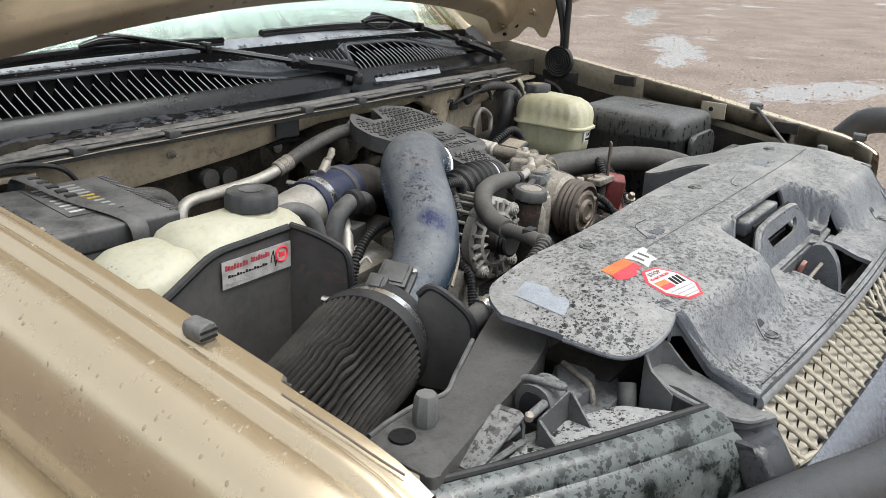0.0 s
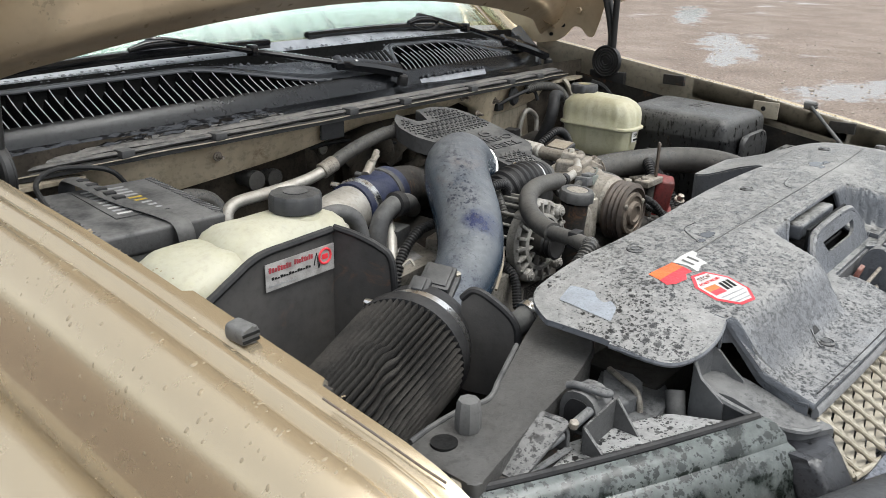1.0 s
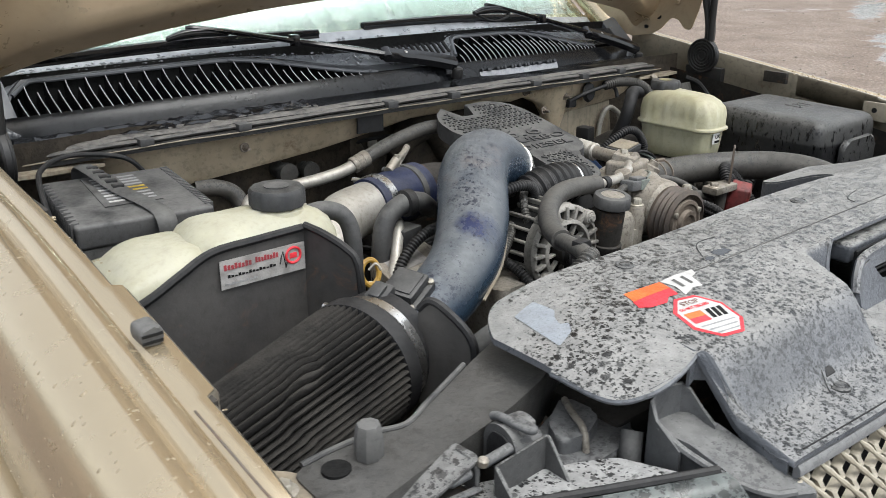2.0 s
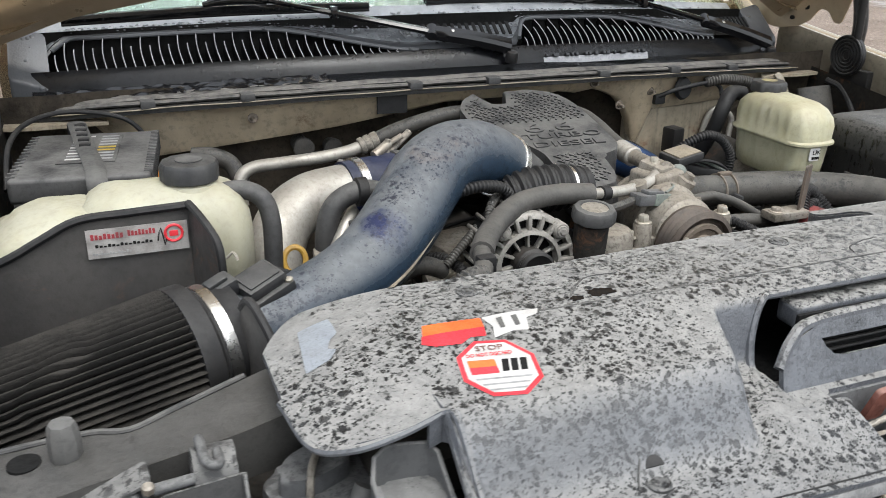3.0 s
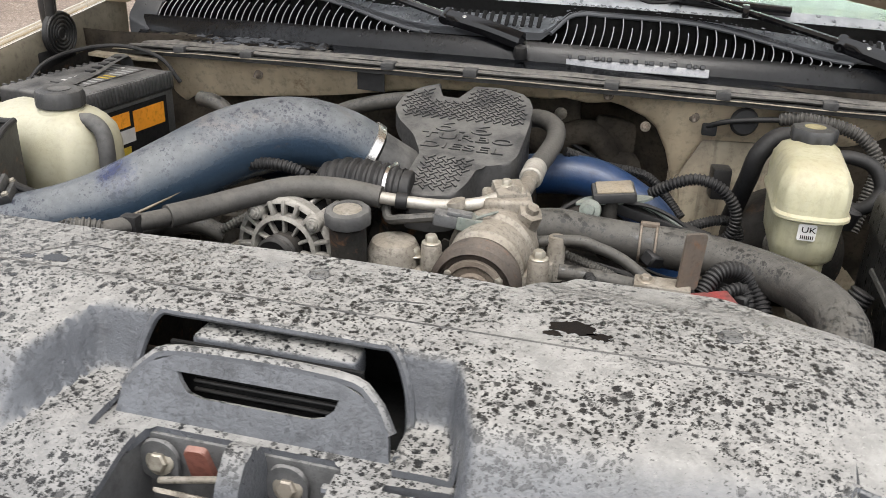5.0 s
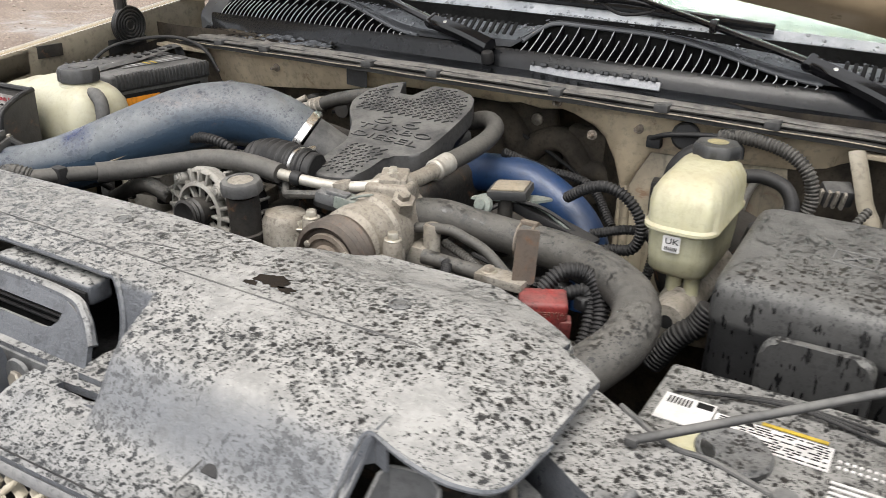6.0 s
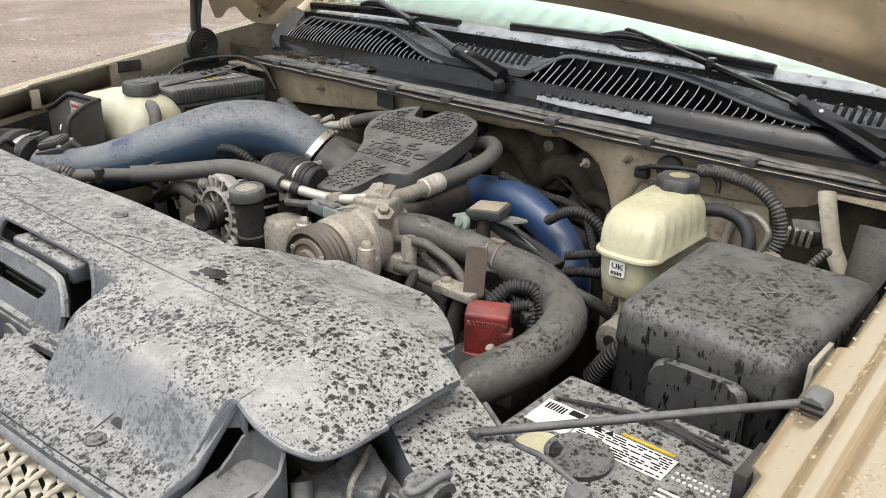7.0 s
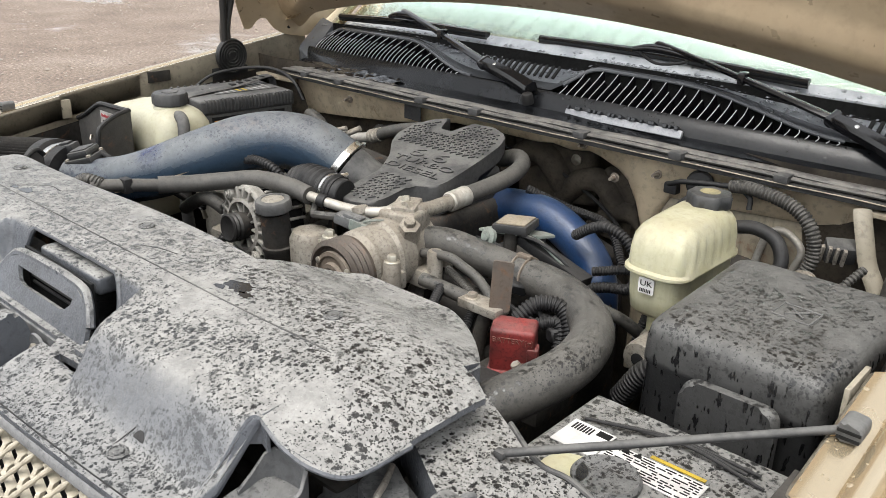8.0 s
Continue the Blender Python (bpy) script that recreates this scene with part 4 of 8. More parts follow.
        part("drip_tooth", box(x, x + 0.005 + 0.004 * math.sin(k * 1.7) ** 2, cowl_y(0.25) - 0.022, cowl_y(0.25) - 0.004, 1.2195, 1.2265, 0.001, 1, rot(-25)), COWLBAND, t)


def seal_y(x):
    return 1.052 + 0.185 * x * x


def build_seal():
    t = thing("hood_seal", (0, 1.06, 1.19), "weathered black rubber hood seal on a steel rail", "seal")

    def strip(dy, z, r, x0, x1, mat, name, flat=1.0):
        pts = [(x0 + (x1 - x0) * k / 40, seal_y(x0 + (x1 - x0) * k / 40) + dy + 0.0007 * math.sin(k * 1.9 + z * 900), z - 0.05 * (x0 + (x1 - x0) * k / 40) ** 2 + 0.0006 * math.sin(k * 1.3 + dy * 700)) for k in range(41)]
        part(name, sweep(pts, r, 10, 2, flat=flat), mat, t)
    strip(0.012, 1.207, 0.011, -0.80, 0.80, FOAMSEAL, "seal_bead", 0.5)
    strip(-0.004, 1.203, 0.006, -0.82, 0.82, FOAMSEAL, "seal_lip", 0.7)
    strip(-0.019, 1.196, 0.0014, -0.84, 0.84, TANGRIME, "rail_edge", 0.8)
    strip(0.030, 1.203, 0.012, -0.78, -0.30, FOAMSEAL, "foam_strip", 0.8)
    bm = bmesh.new()
    rows = []
    for k in range(41):
        x = -0.86 + k * 0.043
        rows.append([bm.verts.new((x, seal_y(x) + dy, z - 0.05 * x * x)) for dy, z in ((-0.018, 1.188), (-0.018, 1.197), (0.05, 1.200), (0.095, 1.205))])
    for a, b in zip(rows, rows[1:]):
        for j in range(3):
            bm.faces.new((a[j], a[j + 1], b[j + 1], b[j]))
    bmesh.ops.solidify(bm, geom=list(bm.faces), thickness=0.002)
    part("rail", bm, DUSTBLACK, t)
    for x in (-0.62, -0.46, -0.17, -0.02, 0.22, 0.40, 0.57):
        part("seal_clip", box(x - 0.012, x + 0.012, seal_y(x) - 0.021, seal_y(x) + 0.008, 1.196 - 0.05 * x * x, 1.209 - 0.05 * x * x, 0.002), DUSTBLACK, t)
    rng = random.Random(4)
    bm = bmesh.new()
    rows = []
    for k in range(48):
        x = -0.76 + k * 0.0096
        rows.append([bm.verts.new((x, seal_y(x) + 0.022 + j * 0.0065 + rng.uniform(-0.001, 0.001), 1.212 - 0.05 * x * x + 0.0008 * j + rng.uniform(-0.0028, 0.0028))) for j in range(8)])
    for a, b in zip(rows, rows[1:]):
        for j in range(7):
            bm.faces.new((a[j], a[j + 1], b[j + 1], b[j]))
    part("crumpled_sheet", bm, WETBLACK, t, "crumpled wet black sheet beside the seal", angle=25)
    part("flap", prism(rounded([(-0.235, 1.062), (-0.18, 1.056), (-0.185, 1.062), (-0.235, 1.068)], 0.001, 1), 1.150, 1.192, 0.001), FRESHRUBBER, t, "black rubber flap hanging from the seal")
    for side in (-1, 1):
        part("end_plate", prism(rounded([(side * 0.80, 1.12), (side * 0.865, 1.13), (side * 0.86, 1.25), (side * 0.74, 1.20), (side * 0.68, 1.125)], 0.01), 1.150, 1.156, 0.001), TANGRIME, t)
        part("end_bolt", bolt((side * 0.80, 1.165, 1.156), (0, 0, 1), 0.008, 0.007), ZINC, t)


def fire_low(x):
    """Lower edge of the painted panel over the engine tunnel."""
    if x < -0.62:
        return 1.07
    if x < -0.30:
        return 1.083 + (x + 0.62) / 0.32 * 0.042
    if x < -0.10:
        return 1.125 + (x + 0.30) / 0.20 * 0.034
    if x < 0.12:
        return 1.159 + 0.002 * math.sin((x + 0.1) / 0.22 * math.pi)
    if x < 0.34:
        u = (x - 0.12) / 0.22
        return 1.161 - 0.135 * u ** 6 + 0.003 * math.sin(u * 17)
    return 1.03 + 0.078 * smooth(0.34, 0.38, x)


def build_firewall():
    t = thing("firewall", (0, 1.15, 0.4), "dirty tan painted steel firewall behind the engine", "firewall", kind="structure")
    bm = bmesh.new()
    rows = []
    for k in range(87):
        x = -0.86 + k * 0.02
        lo, hi = fire_low(x), 1.192 - 0.05 * x * x
        y = seal_y(x) + 0.004
        rows.append([bm.verts.new((x, y + dy, hi + (lo - hi) * u)) for u, dy in ((0, 0), (0.15, 0.003), (0.5, 0.012), (0.85, 0.016), (1.0, 0.022), (1.0, 0.04))])
    for a, b in zip(rows, rows[1:]):
        for j in range(5):
            bm.faces.new((a[j], a[j + 1], b[j + 1], b[j]))
    bmesh.ops.solidify(bm, geom=list(bm.faces), thickness=0.002)
    part("upper_panel", bm, TANDULL, t, angle=50)
    # recessed lower wall
    bm = bmesh.new()
    rows = []
    for k in range(60):
        x = -0.87 + k * 0.0295
        tun = 0.14 * math.exp(-((x - 0.05) / 0.2) ** 4)
        rows.append([bm.verts.new((x, 1.155 + tun + 0.05 * (z < 0.9) + 0.006 * math.sin(x * 23 + z * 14), z)) for z in (1.20, 1.14, 1.08, 1.0, 0.9, 0.7, 0.4)])
    for a, b in zip(rows, rows[1:]):
        for j in range(6):
            bm.faces.new((a[j], a[j + 1], b[j + 1], b[j]))
    bmesh.ops.solidify(bm, geom=list(bm.faces), thickness=0.003)
    part("lower_wall", bm, FIREPAD, t, angle=50)
    # insulation over the tunnel, with its fixings and a cable run
    for x0, x1, z0, z1 in ((-0.30, -0.06, 0.98, 1.135), (-0.03, 0.16, 1.0, 1.15), (0.18, 0.32, 0.95, 1.10)):
        part("insulation_pad", box(x0, x1, 1.20, 1.235, z0, z1, 0.012, 3, rot(4, 7 * math.sin(x0 * 40), 3)), FIREPAD, t)
        for p in (0.2, 0.8):
            part("pad_clip", lathe((x0 + (x1 - x0) * p, 1.2, z0 + (z1 - z0) * 0.7), (0, -1, 0), [(0.012, -0.004), (0.012, 0.003), (0.005, 0.006)], 14), ZINC, t)
    part("firewall_cable", sweep([(-0.34, 1.15, 1.06), (-0.15, 1.185, 1.10), (0.05, 1.19, 1.085), (0.2, 1.18, 1.03), (0.30, 1.14, 0.98)], 0.004, 8, 6), FRESHRUBBER, t)
    for x, z, r in ((-0.2, 1.09, 0.05), (0.02, 1.10, 0.06), (0.16, 1.07, 0.05), (0.24, 1.02, 0.04)):
        part("insulation_fold", sweep([(x - 0.07, 1.21, z - 0.05), (x - 0.02, 1.2, z - 0.005), (x + 0.03, 1.2, z), (x + 0.075, 1.21, z - 0.06)], r * 0.5, 10, 6), FIREPAD, t)
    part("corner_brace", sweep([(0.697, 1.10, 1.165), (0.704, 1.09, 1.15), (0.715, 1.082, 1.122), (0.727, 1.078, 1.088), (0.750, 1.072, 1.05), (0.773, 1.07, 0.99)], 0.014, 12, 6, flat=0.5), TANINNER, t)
    part("fold_edge", sweep([(0.302, 1.115, 1.135), (0.328, 1.108, 1.09), (0.343, 1.105, 1.03), (0.350, 1.10, 0.93)], 0.009, 10, 6), TANGRIME, t)
    # brighter pressed panel on the driver's side
    part("booster_panel", prism(rounded([(0.33, 1.10), (0.86, 1.20), (0.86, 1.23), (0.33, 1.14)], 0.004, 1), 0.75, 1.13, 0.004), TANGRIME, t)
    for x, z in ((0.282, 1.128), (0.215, 1.178), (0.36, 1.150), (-0.45, 1.150)):
        part("stud", rod((x, seal_y(x) + 0.014, z), (x, seal_y(x) - 0.006, z), 0.0045, 0.003), PULLEY, t)
        part("nut", bolt((x, seal_y(x) + 0.012, z), (0, -1, 0), 0.006, 0.006), PULLEY, t)


# ---- front support, cover, grille ----
def cover_edges(x):
    a = abs(x)
    front = 0.046 - 0.016 * (1 - (a / 0.46) ** 2) if a <= 0.4625 else 0.150 - 0.006 * math.sin(min(1, (a - 0.475) / 0.07) * math.pi)
    if a > 0.545:
        front = 0.150 + 0.075 * (1 - math.sqrt(max(0.0, 1 - ((a - 0.545) / 0.041) ** 2)))
    rear = 0.357 + 0.006 * math.cos(x * 9)
    if x > 0.19:
        u = min(1.0, (x - 0.19) / 0.05)
        rear = 0.357 + 0.146 * u * u * (3 - 2 * u)
        if x > 0.39:
            v = min(1.0, (x - 0.39) / 0.18)
            rear = 0.503 - 0.155 * v ** 1.5
    if a > 0.54:
        rear = min(rear, 0.357 - 0.045 * ((a - 0.54) / 0.046) ** 2 * (1 if x < 0 else 0.4))
    return front, rear


def smooth(e0, e1, v):
    u = max(0.0, min(1.0, (v - e0) / (e1 - e0)))
    return u * u * (3 - 2 * u)


def cover_z(x, y):
    a = abs(x)
    top = 1.153 - 0.016 * smooth(0.25, 0.13, y) - 0.003 * smooth(0.30, 0.36, y)
    if x > 0.15:
        top -= 0.052 * smooth(0.33, 0.50, y) * smooth(0.15, 0.24, x)
    low = 1.062 + 0.16 * max(0.0, y - 0.03)
    dish = smooth(0.205, 0.165, a)
    yb = 0.145 + 0.066 * dish
    width = 0.062 - 0.042 * dish
    if dish > 0:
        low = low + (1.080 + 0.08 * (y - 0.1) - low) * dish * smooth(0.06, 0.11, y)
    z = low + (top - low) * smooth(yb - width, yb, y)
    z -= 1.25 * max(0.0, a - 0.43) ** 2
    return z


def build_cover():
    t = thing("radiator_cover", (0, 0.2, 1.04), "black plastic radiator cover, grey with dust and dark rain spots", "cover")
    xs = [-0.586 + i * 0.0046 for i in range(256)]
    xs = sorted([x for x in xs if abs(abs(x) - 0.4675) > 0.008 and abs(x) < 0.5855] + [s * v for s in (-1, 1) for v in (0.4605, 0.4625, 0.472, 0.4755, 0.5855)])
    n1, n2 = 50, 36
    n = n1 + n2
    bm = bmesh.new()
    cols = []
    for x in xs:
        f, r = cover_edges(x)
        if 0.4625 < abs(x) < 0.4755:
            f = 0.10
        m = 0.24
        ys = [f + (m - f) * j / n1 for j in range(n1)] + [m + (r - m) * j / n2 for j in range(n2 + 1)]
        cols.append([bm.verts.new((x, y, cover_z(x, y))) for y in ys])
    for a, b, in zip(cols, cols[1:]):
        for j in range(n):
            q = (a[j], a[j + 1], b[j + 1], b[j])
            cx = sum(v.co.x for v in q) / 4
            cy = sum(v.co.y for v in q) / 4
            hole = abs(cx - 0.002) < 0.134 and 0.118 < cy < 0.214 - 0.022 * max(0.0, (abs(cx - 0.002) - 0.108) / 0.026) ** 2
            pit = abs(cx - 0.005) < 0.09 and 0.042 < cy < 0.125
            slit = 0.134 < cx < 0.192 and 0.110 < cy < 0.135
            if not (hole or pit or slit):
                bm.faces.new(q)
    rim = [e for e in bm.edges if len(e.link_faces) == 1]
    ext = bmesh.ops.extrude_edge_only(bm, edges=rim)
    vs = [v for v in ext["geom"] if isinstance(v, bmesh.types.BMVert)]
    bmesh.ops.translate(bm, verts=vs, vec=(0, 0, -0.007))
    part("shell", bm, COVER, t, angle=55)
    skirt = [0.172 + k * 0.0075 for k in range(53)]
    part("rear_skirt", ribbon([(x, cover_edges(x)[1] - 0.001, cover_z(x, cover_edges(x)[1]) - 0.006 - 0.07 * smooth(0.165, 0.21, x), cover_z(x, cover_edges(x)[1]) - 0.002) for x in skirt], 0.003), COVER, t, "dark wall below the raised rear of the cover")
    hole = [(0.002 + k * x, y) for k, rim in ((-1, 1), (1, -1)) for x, y in [(0.1345, 0.150), (0.1345, 0.170), (0.1335, 0.188), (0.128, 0.201), (0.113, 0.210), (0.09, 0.214), (0.01, 0.2145)][::rim]]
    part("hole_rim", sweep([(x, y, cover_z(x, y) - 0.003) for x, y in hole], 0.0045, 8, 4), COVER, t)
    for s in (-1, 1):
        edge = [(0.586, 0.232), (0.575, 0.172), (0.548, 0.150), (0.515, 0.145), (0.487, 0.149), (0.474, 0.152), (0.466, 0.142), (0.4625, 0.11), (0.462, 0.075), (0.461, 0.052)]
        part("notch_rim", sweep([(s * x, y, cover_z(s * x, max(y, cover_edges(x)[0] + 0.001)) - 0.004) for x, y in edge], 0.0038, 8, 6), COVER, t)
        part("notch_flange", ribbon([(s * x, y, cover_z(s * x, max(y, cover_edges(x)[0] + 0.001)) - 0.03 + 0.012 * smooth(0.1, 0.05, y), cover_z(s * x, max(y, cover_edges(x)[0] + 0.001)) - 0.003) for x, y in edge[4:]], 0.003), COVER, t)
    for x, y in ((-0.385, 0.311), (0.391, 0.311), (0.002, 0.314), (-0.312, 0.082), (0.343, 0.076)):
        z = cover_z(x, y)
        part("push_pin", lathe((x, y, z - 0.002), (0, 0, 1), [(0.0112, 0), (0.0112, 0.003), (0.0096, 0.0045), (0.0088, 0.0035), (0.0064, 0.0035), (0.0056, 0.005)], 24), SPOTTED, t, "round plastic push pin")
    for x in (-0.312, 0.345):
        out = [(x + 0.004 + 0.009 * math.cos(a), 0.094 + 0.006 * math.sin(a)) for a in [k * math.pi / 10 for k in range(11)]]
        # Dark half-disc on the surface paints the shade of a recessed pocket.
        part("pin_notch", prism(out, lambda p, q: cover_z(p, q) - 0.004, lambda p, q: cover_z(p, q) + 0.0008, 0), FRESHRUBBER, t)
        part("pin_pocket", sweep([(x - 0.008, 0.100, cover_z(x, 0.100)), (x - 0.018, 0.082, cover_z(x, 0.082)), (x - 0.014, 0.064, cover_z(x, 0.064))], 0.0007, 6, 5), DUSTBLACK, t)
    # a fine moulded seam across the top
    for x0, x1 in ((-0.36, 0.0), (0.0, 0.53)):
        pts = [(x0 + (x1 - x0) * k / 6, 0.250 + 0.03 * max(0, x0 + (x1 - x0) * k / 6 - 0.3), cover_z(x0 + (x1 - x0) * k / 6, 0.25) - 0.0004) for k in range(7)]
        part("seam", sweep(pts, 0.0013, 6, 3), DUSTBLACK, t)
    for arc in ([(0.060, 0.262), (0.068, 0.275), (0.092, 0.284), (0.120, 0.288)], [(-0.300, 0.262), (-0.262, 0.300), (-0.222, 0.302)]):
        part("seam", sweep([(x, y, cover_z(x, y) - 0.0003) for x, y in arc], 0.0011, 6, 6), DUSTBLACK, t)
    pts = [(-0.44 + k * 0.088, cover_edges(-0.44 + k * 0.088)[0] + 0.006, cover_z(-0.44 + k * 0.088, cover_edges(-0.44 + k * 0.088)[0] + 0.006)) for k in range(11)]
    part("front_bead", sweep(pts, 0.0009, 6, 4), FRESHRUBBER, t)
    for x, y, r in ((-0.263, 0.267, 0.014), (-0.292, 0.262, 0.008), (0.258, 0.285, 0.020), (0.282, 0.275, 0.010), (0.240, 0.270, 0.008)):
        z = cover_z(x, y) + 0.0004
        out = [(x + r * (1 + 0.25 * math.sin(3 * a + x * 40) + 0.15 * math.sin(7 * a + y * 90)) * math.cos(a), y + r * 0.7 * (1 + 0.2 * math.cos(2 * a) + 0.15 * math.sin(9 * a)) * math.sin(a)) for a in [k * math.pi / 24 for k in range(48)]]
        part("wet_patch", prism(out, z - 0.002, z, 0), WETBLACK, t, "dark wet patch in the dust")
    return t


def drape(outline, lift, zf, mat, name, parent, step=0.006, label=""):
    """A sticker that follows the cover's surface."""
    bm = bmesh.new()
    vs = [bm.verts.new((x, y, 0)) for x, y in outline]
    bm.faces.new(vs)
    xs = [p[0] for p in outline]
    ys = [p[1] for p in outline]
    for lo, hi, no in ((min(xs), max(xs), (1, 0, 0)), (min(ys), max(ys), (0, 1, 0))):
        k = lo + step
        while k < hi:
            p = (k, 0, 0) if no[0] else (0, k, 0)
            bmesh.ops.bisect_plane(bm, geom=list(bm.verts) + list(bm.edges) + list(bm.faces), plane_co=p, plane_no=no)
            k += step
    for v in bm.verts:
        v.co.z = zf(v.co.x, v.co.y) + lift
    return part(name, bm, mat, parent, label)


def build_cover_stickers():
    # two-tone brand strip, drawn as plain shapes
    t = thing("brand_sticker", (-0.42, 0.24, 1.14), "torn red and orange sticker with white brand shapes", "sticker")
    drape([(-0.452, 0.258), (-0.397, 0.254), (-0.400, 0.238), (-0.458, 0.240)], 0.0009, cover_z, ORANGE, "orange_half", t)
    drape([(-0.459, 0.240), (-0.400, 0.238), (-0.404, 0.224), (-0.418, 0.226), (-0.430, 0.219), (-0.452, 0.222), (-0.463, 0.229)], 0.0009, cover_z, REDINK, "red_half", t)
    drape([(-0.396, 0.254), (-0.366, 0.256), (-0.338, 0.254), (-0.343, 0.245), (-0.356, 0.241), (-0.363, 0.222), (-0.376, 0.225), (-0.398, 0.219), (-0.392, 0.236)], 0.0009, cover_z, WHITE, "white_shape", t)
    for x in (-0.384, -0.369):
        drape([(x, 0.248), (x + 0.006, 0.249), (x + 0.002, 0.231), (x - 0.003, 0.231)], 0.0014, cover_z, DUSTBLACK, "dark_bar", t)
    # eight-sided notice
    o = thing("warning_sticker", (-0.415, 0.178, 1.14), "white octagonal warning sticker with a red border", "sticker")
    cx, cy = -0.4105, 0.182

    def ring(r):
        return [(cx + r * math.cos(math.pi / 8 + i * math.pi / 4 - 0.18), cy + r * 1.04 * math.sin(math.pi / 8 + i * math.pi / 4 - 0.18)) for i in range(8)]
    drape(ring(0.0368), 0.0008, cover_z, REDINK, "border", o)
    drape(ring(0.0325), 0.0012, cover_z, WHITE, "field", o)
    u = Vector((1, -0.14, 0)).normalized()
    v = Vector((0.14, 1, 0.14)).normalized()

    def zz(x, y):
        return cover_z(x, y) + 0.0026

    def on(a, b):
        return (cx + a + 0.14 * b, cy + b - 0.14 * a)

    def mark(a0, a1, b0, b1, mat, name, slant=0.0):
        drape([on(a0 + slant, b1), on(a1 + slant, b1), on(a1, b0), on(a0, b0)], 0.0015, cover_z, mat, name, o)
    lettering("STOP", (*on(-0.0155, 0.0205), zz(*on(0, 0.0205))), u, v, 0.0066, REDDARK, o, thick=0.0002, wide=1.15)
    lettering("DO NOT DISCARD", (*on(-0.0255, 0.0125), zz(*on(0, 0.0125)) + 0.0006), u, v, 0.0044, REDINK, o, thick=0.0002, wide=0.78)
    mark(-0.026, -0.002, 0.001, 0.0095, ORANGE, "orange_block")
    mark(-0.026, -0.002, -0.0075, 0.001, REDINK, "red_block")
    for a in (0.001, 0.009, 0.017):
        mark(a, a + 0.006, -0.006, 0.009, SHADEINK, "brand_bar", 0.003)
    for k in range(3):
        mark(-0.024 + k * 0.004, 0.024 - k * 0.004, -0.0145 - k * 0.0068, -0.0125 - k * 0.0068, GREYINK, "print_bar")
    s = thing("silver_sticker", (-0.535, 0.28, 1.12), "worn blank silver label peeling at a corner", "sticker")
    drape(rounded([(-0.552, 0.319), (-0.522, 0.322), (-0.5215, 0.29), (-0.530, 0.283), (-0.536, 0.27), (-0.529, 0.264), (-0.538, 0.252), (-0.561, 0.246)], 0.003, 2), 0.0009, cover_z, SILVERLABEL, "film", s)


def build_latch():
    t = thing("hood_latch", (0, 0.14, 1.04), "dusty grey hood latch and striker bracket in the cover's opening", "latch")
    part("top_bar", box(-0.073, 0.083, 0.198, 0.228, 1.110, 1.135, 0.006, 3), COVER, t)
    # arched face with its hand slot
    arch = [(-0.126, -0.004), (-0.121, 0.028), (-0.102, 0.053), (-0.068, 0.067), (0.074, 0.068), (0.108, 0.054), (0.126, 0.028), (0.131, -0.004)]
    u, v = Vector((1, 0, 0)), Vector((0, 0.40, 0.92)).normalized()
    o = Vector((0.0, 0.146, 1.070))
    slot = [(-0.070, 0.051), (0.080, 0.051), (0.077, 0.042), (0.068, 0.034), (0.056, 0.031), (-0.044, 0.031), (-0.057, 0.034), (-0.065, 0.042)]
    bm = bmesh.new()
    w = u.cross(v)
    for off in (0.0, -0.006):
        a = [bm.verts.new(o + u * x + v * y + w * off) for x, y in arch]
        b = [bm.verts.new(o + u * x + v * y + w * off) for x, y in slot]
        ea = [bm.edges.new((a[i], a[(i + 1) % len(a)])) for i in range(len(a))]
        eb = [bm.edges.new((b[i], b[(i + 1) % len(b)])) for i in range(len(b))]
        bmesh.ops.triangle_fill(bm, use_beauty=True, edges=ea + eb)
        if off == 0.0:
            a0, b0 = a, b
        else:
            for p, q in ((a0, a), (b0, b)):
                for i in range(len(p)):
                    bm.faces.new((p[i], p[(i + 1) % len(p)], q[(i + 1) % len(p)], q[i]))
    part("arch_plate", bm, COVER, t, angle=30)
    part("arch_lip", sweep([o + u * x + v * y + Vector((0, 0.005, -0.001)) for x, y in arch[1:-1]], 0.006, 8, 4), COVER, t)
    # Three black sheets added to make the slot and opening look deep in shade.
    part("slot_depth", box(-0.085, 0.095, 0.184, 0.188, 1.07, 1.135, 0), SHADEINK, t)
    part("well", box(-0.122, 0.122, 0.296, 0.30, 0.98, 1.13, 0), SHADEINK, t)
    part("well_floor", box(-0.122, 0.122, 0.168, 0.296, 1.052, 1.056, 0), SHADEINK, t)
    for z in (1.092, 1.101):
        part("slot_fin", rod((-0.062, 0.180, z), (0.078, 0.180, z), 0.002, seg=8), SATIN, t)
    part("floor_plate", prism(rounded([(-0.140, 0.168), (0.135, 0.166), (0.172, 0.158), (0.192, 0.140), (0.190, 0.130), (0.097, 0.122), (0.092, 0.140), (-0.084, 0.140), (-0.088, 0.112), (-0.140, 0.112)], 0.006), 1.066, lambda x, y: 1.074 + 0.06 * (y - 0.11), 0.003), COVER, t)
    part("slit_lip", sweep([(0.088, 0.110, 1.072), (0.13, 0.106, 1.074), (0.165, 0.108, 1.075), (0.19, 0.112, 1.076), (0.196, 0.120, 1.078)], 0.0045, 8, 5), COVER, t)
    part("pit_floor", box(-0.10, 0.11, 0.03, 0.145, 0.985, 0.995, 0.002), ARMGREY, t)
    part("pit_wall", box(-0.095, -0.088, 0.04, 0.140, 0.96, 1.066, 0.001), ARMGREY, t)
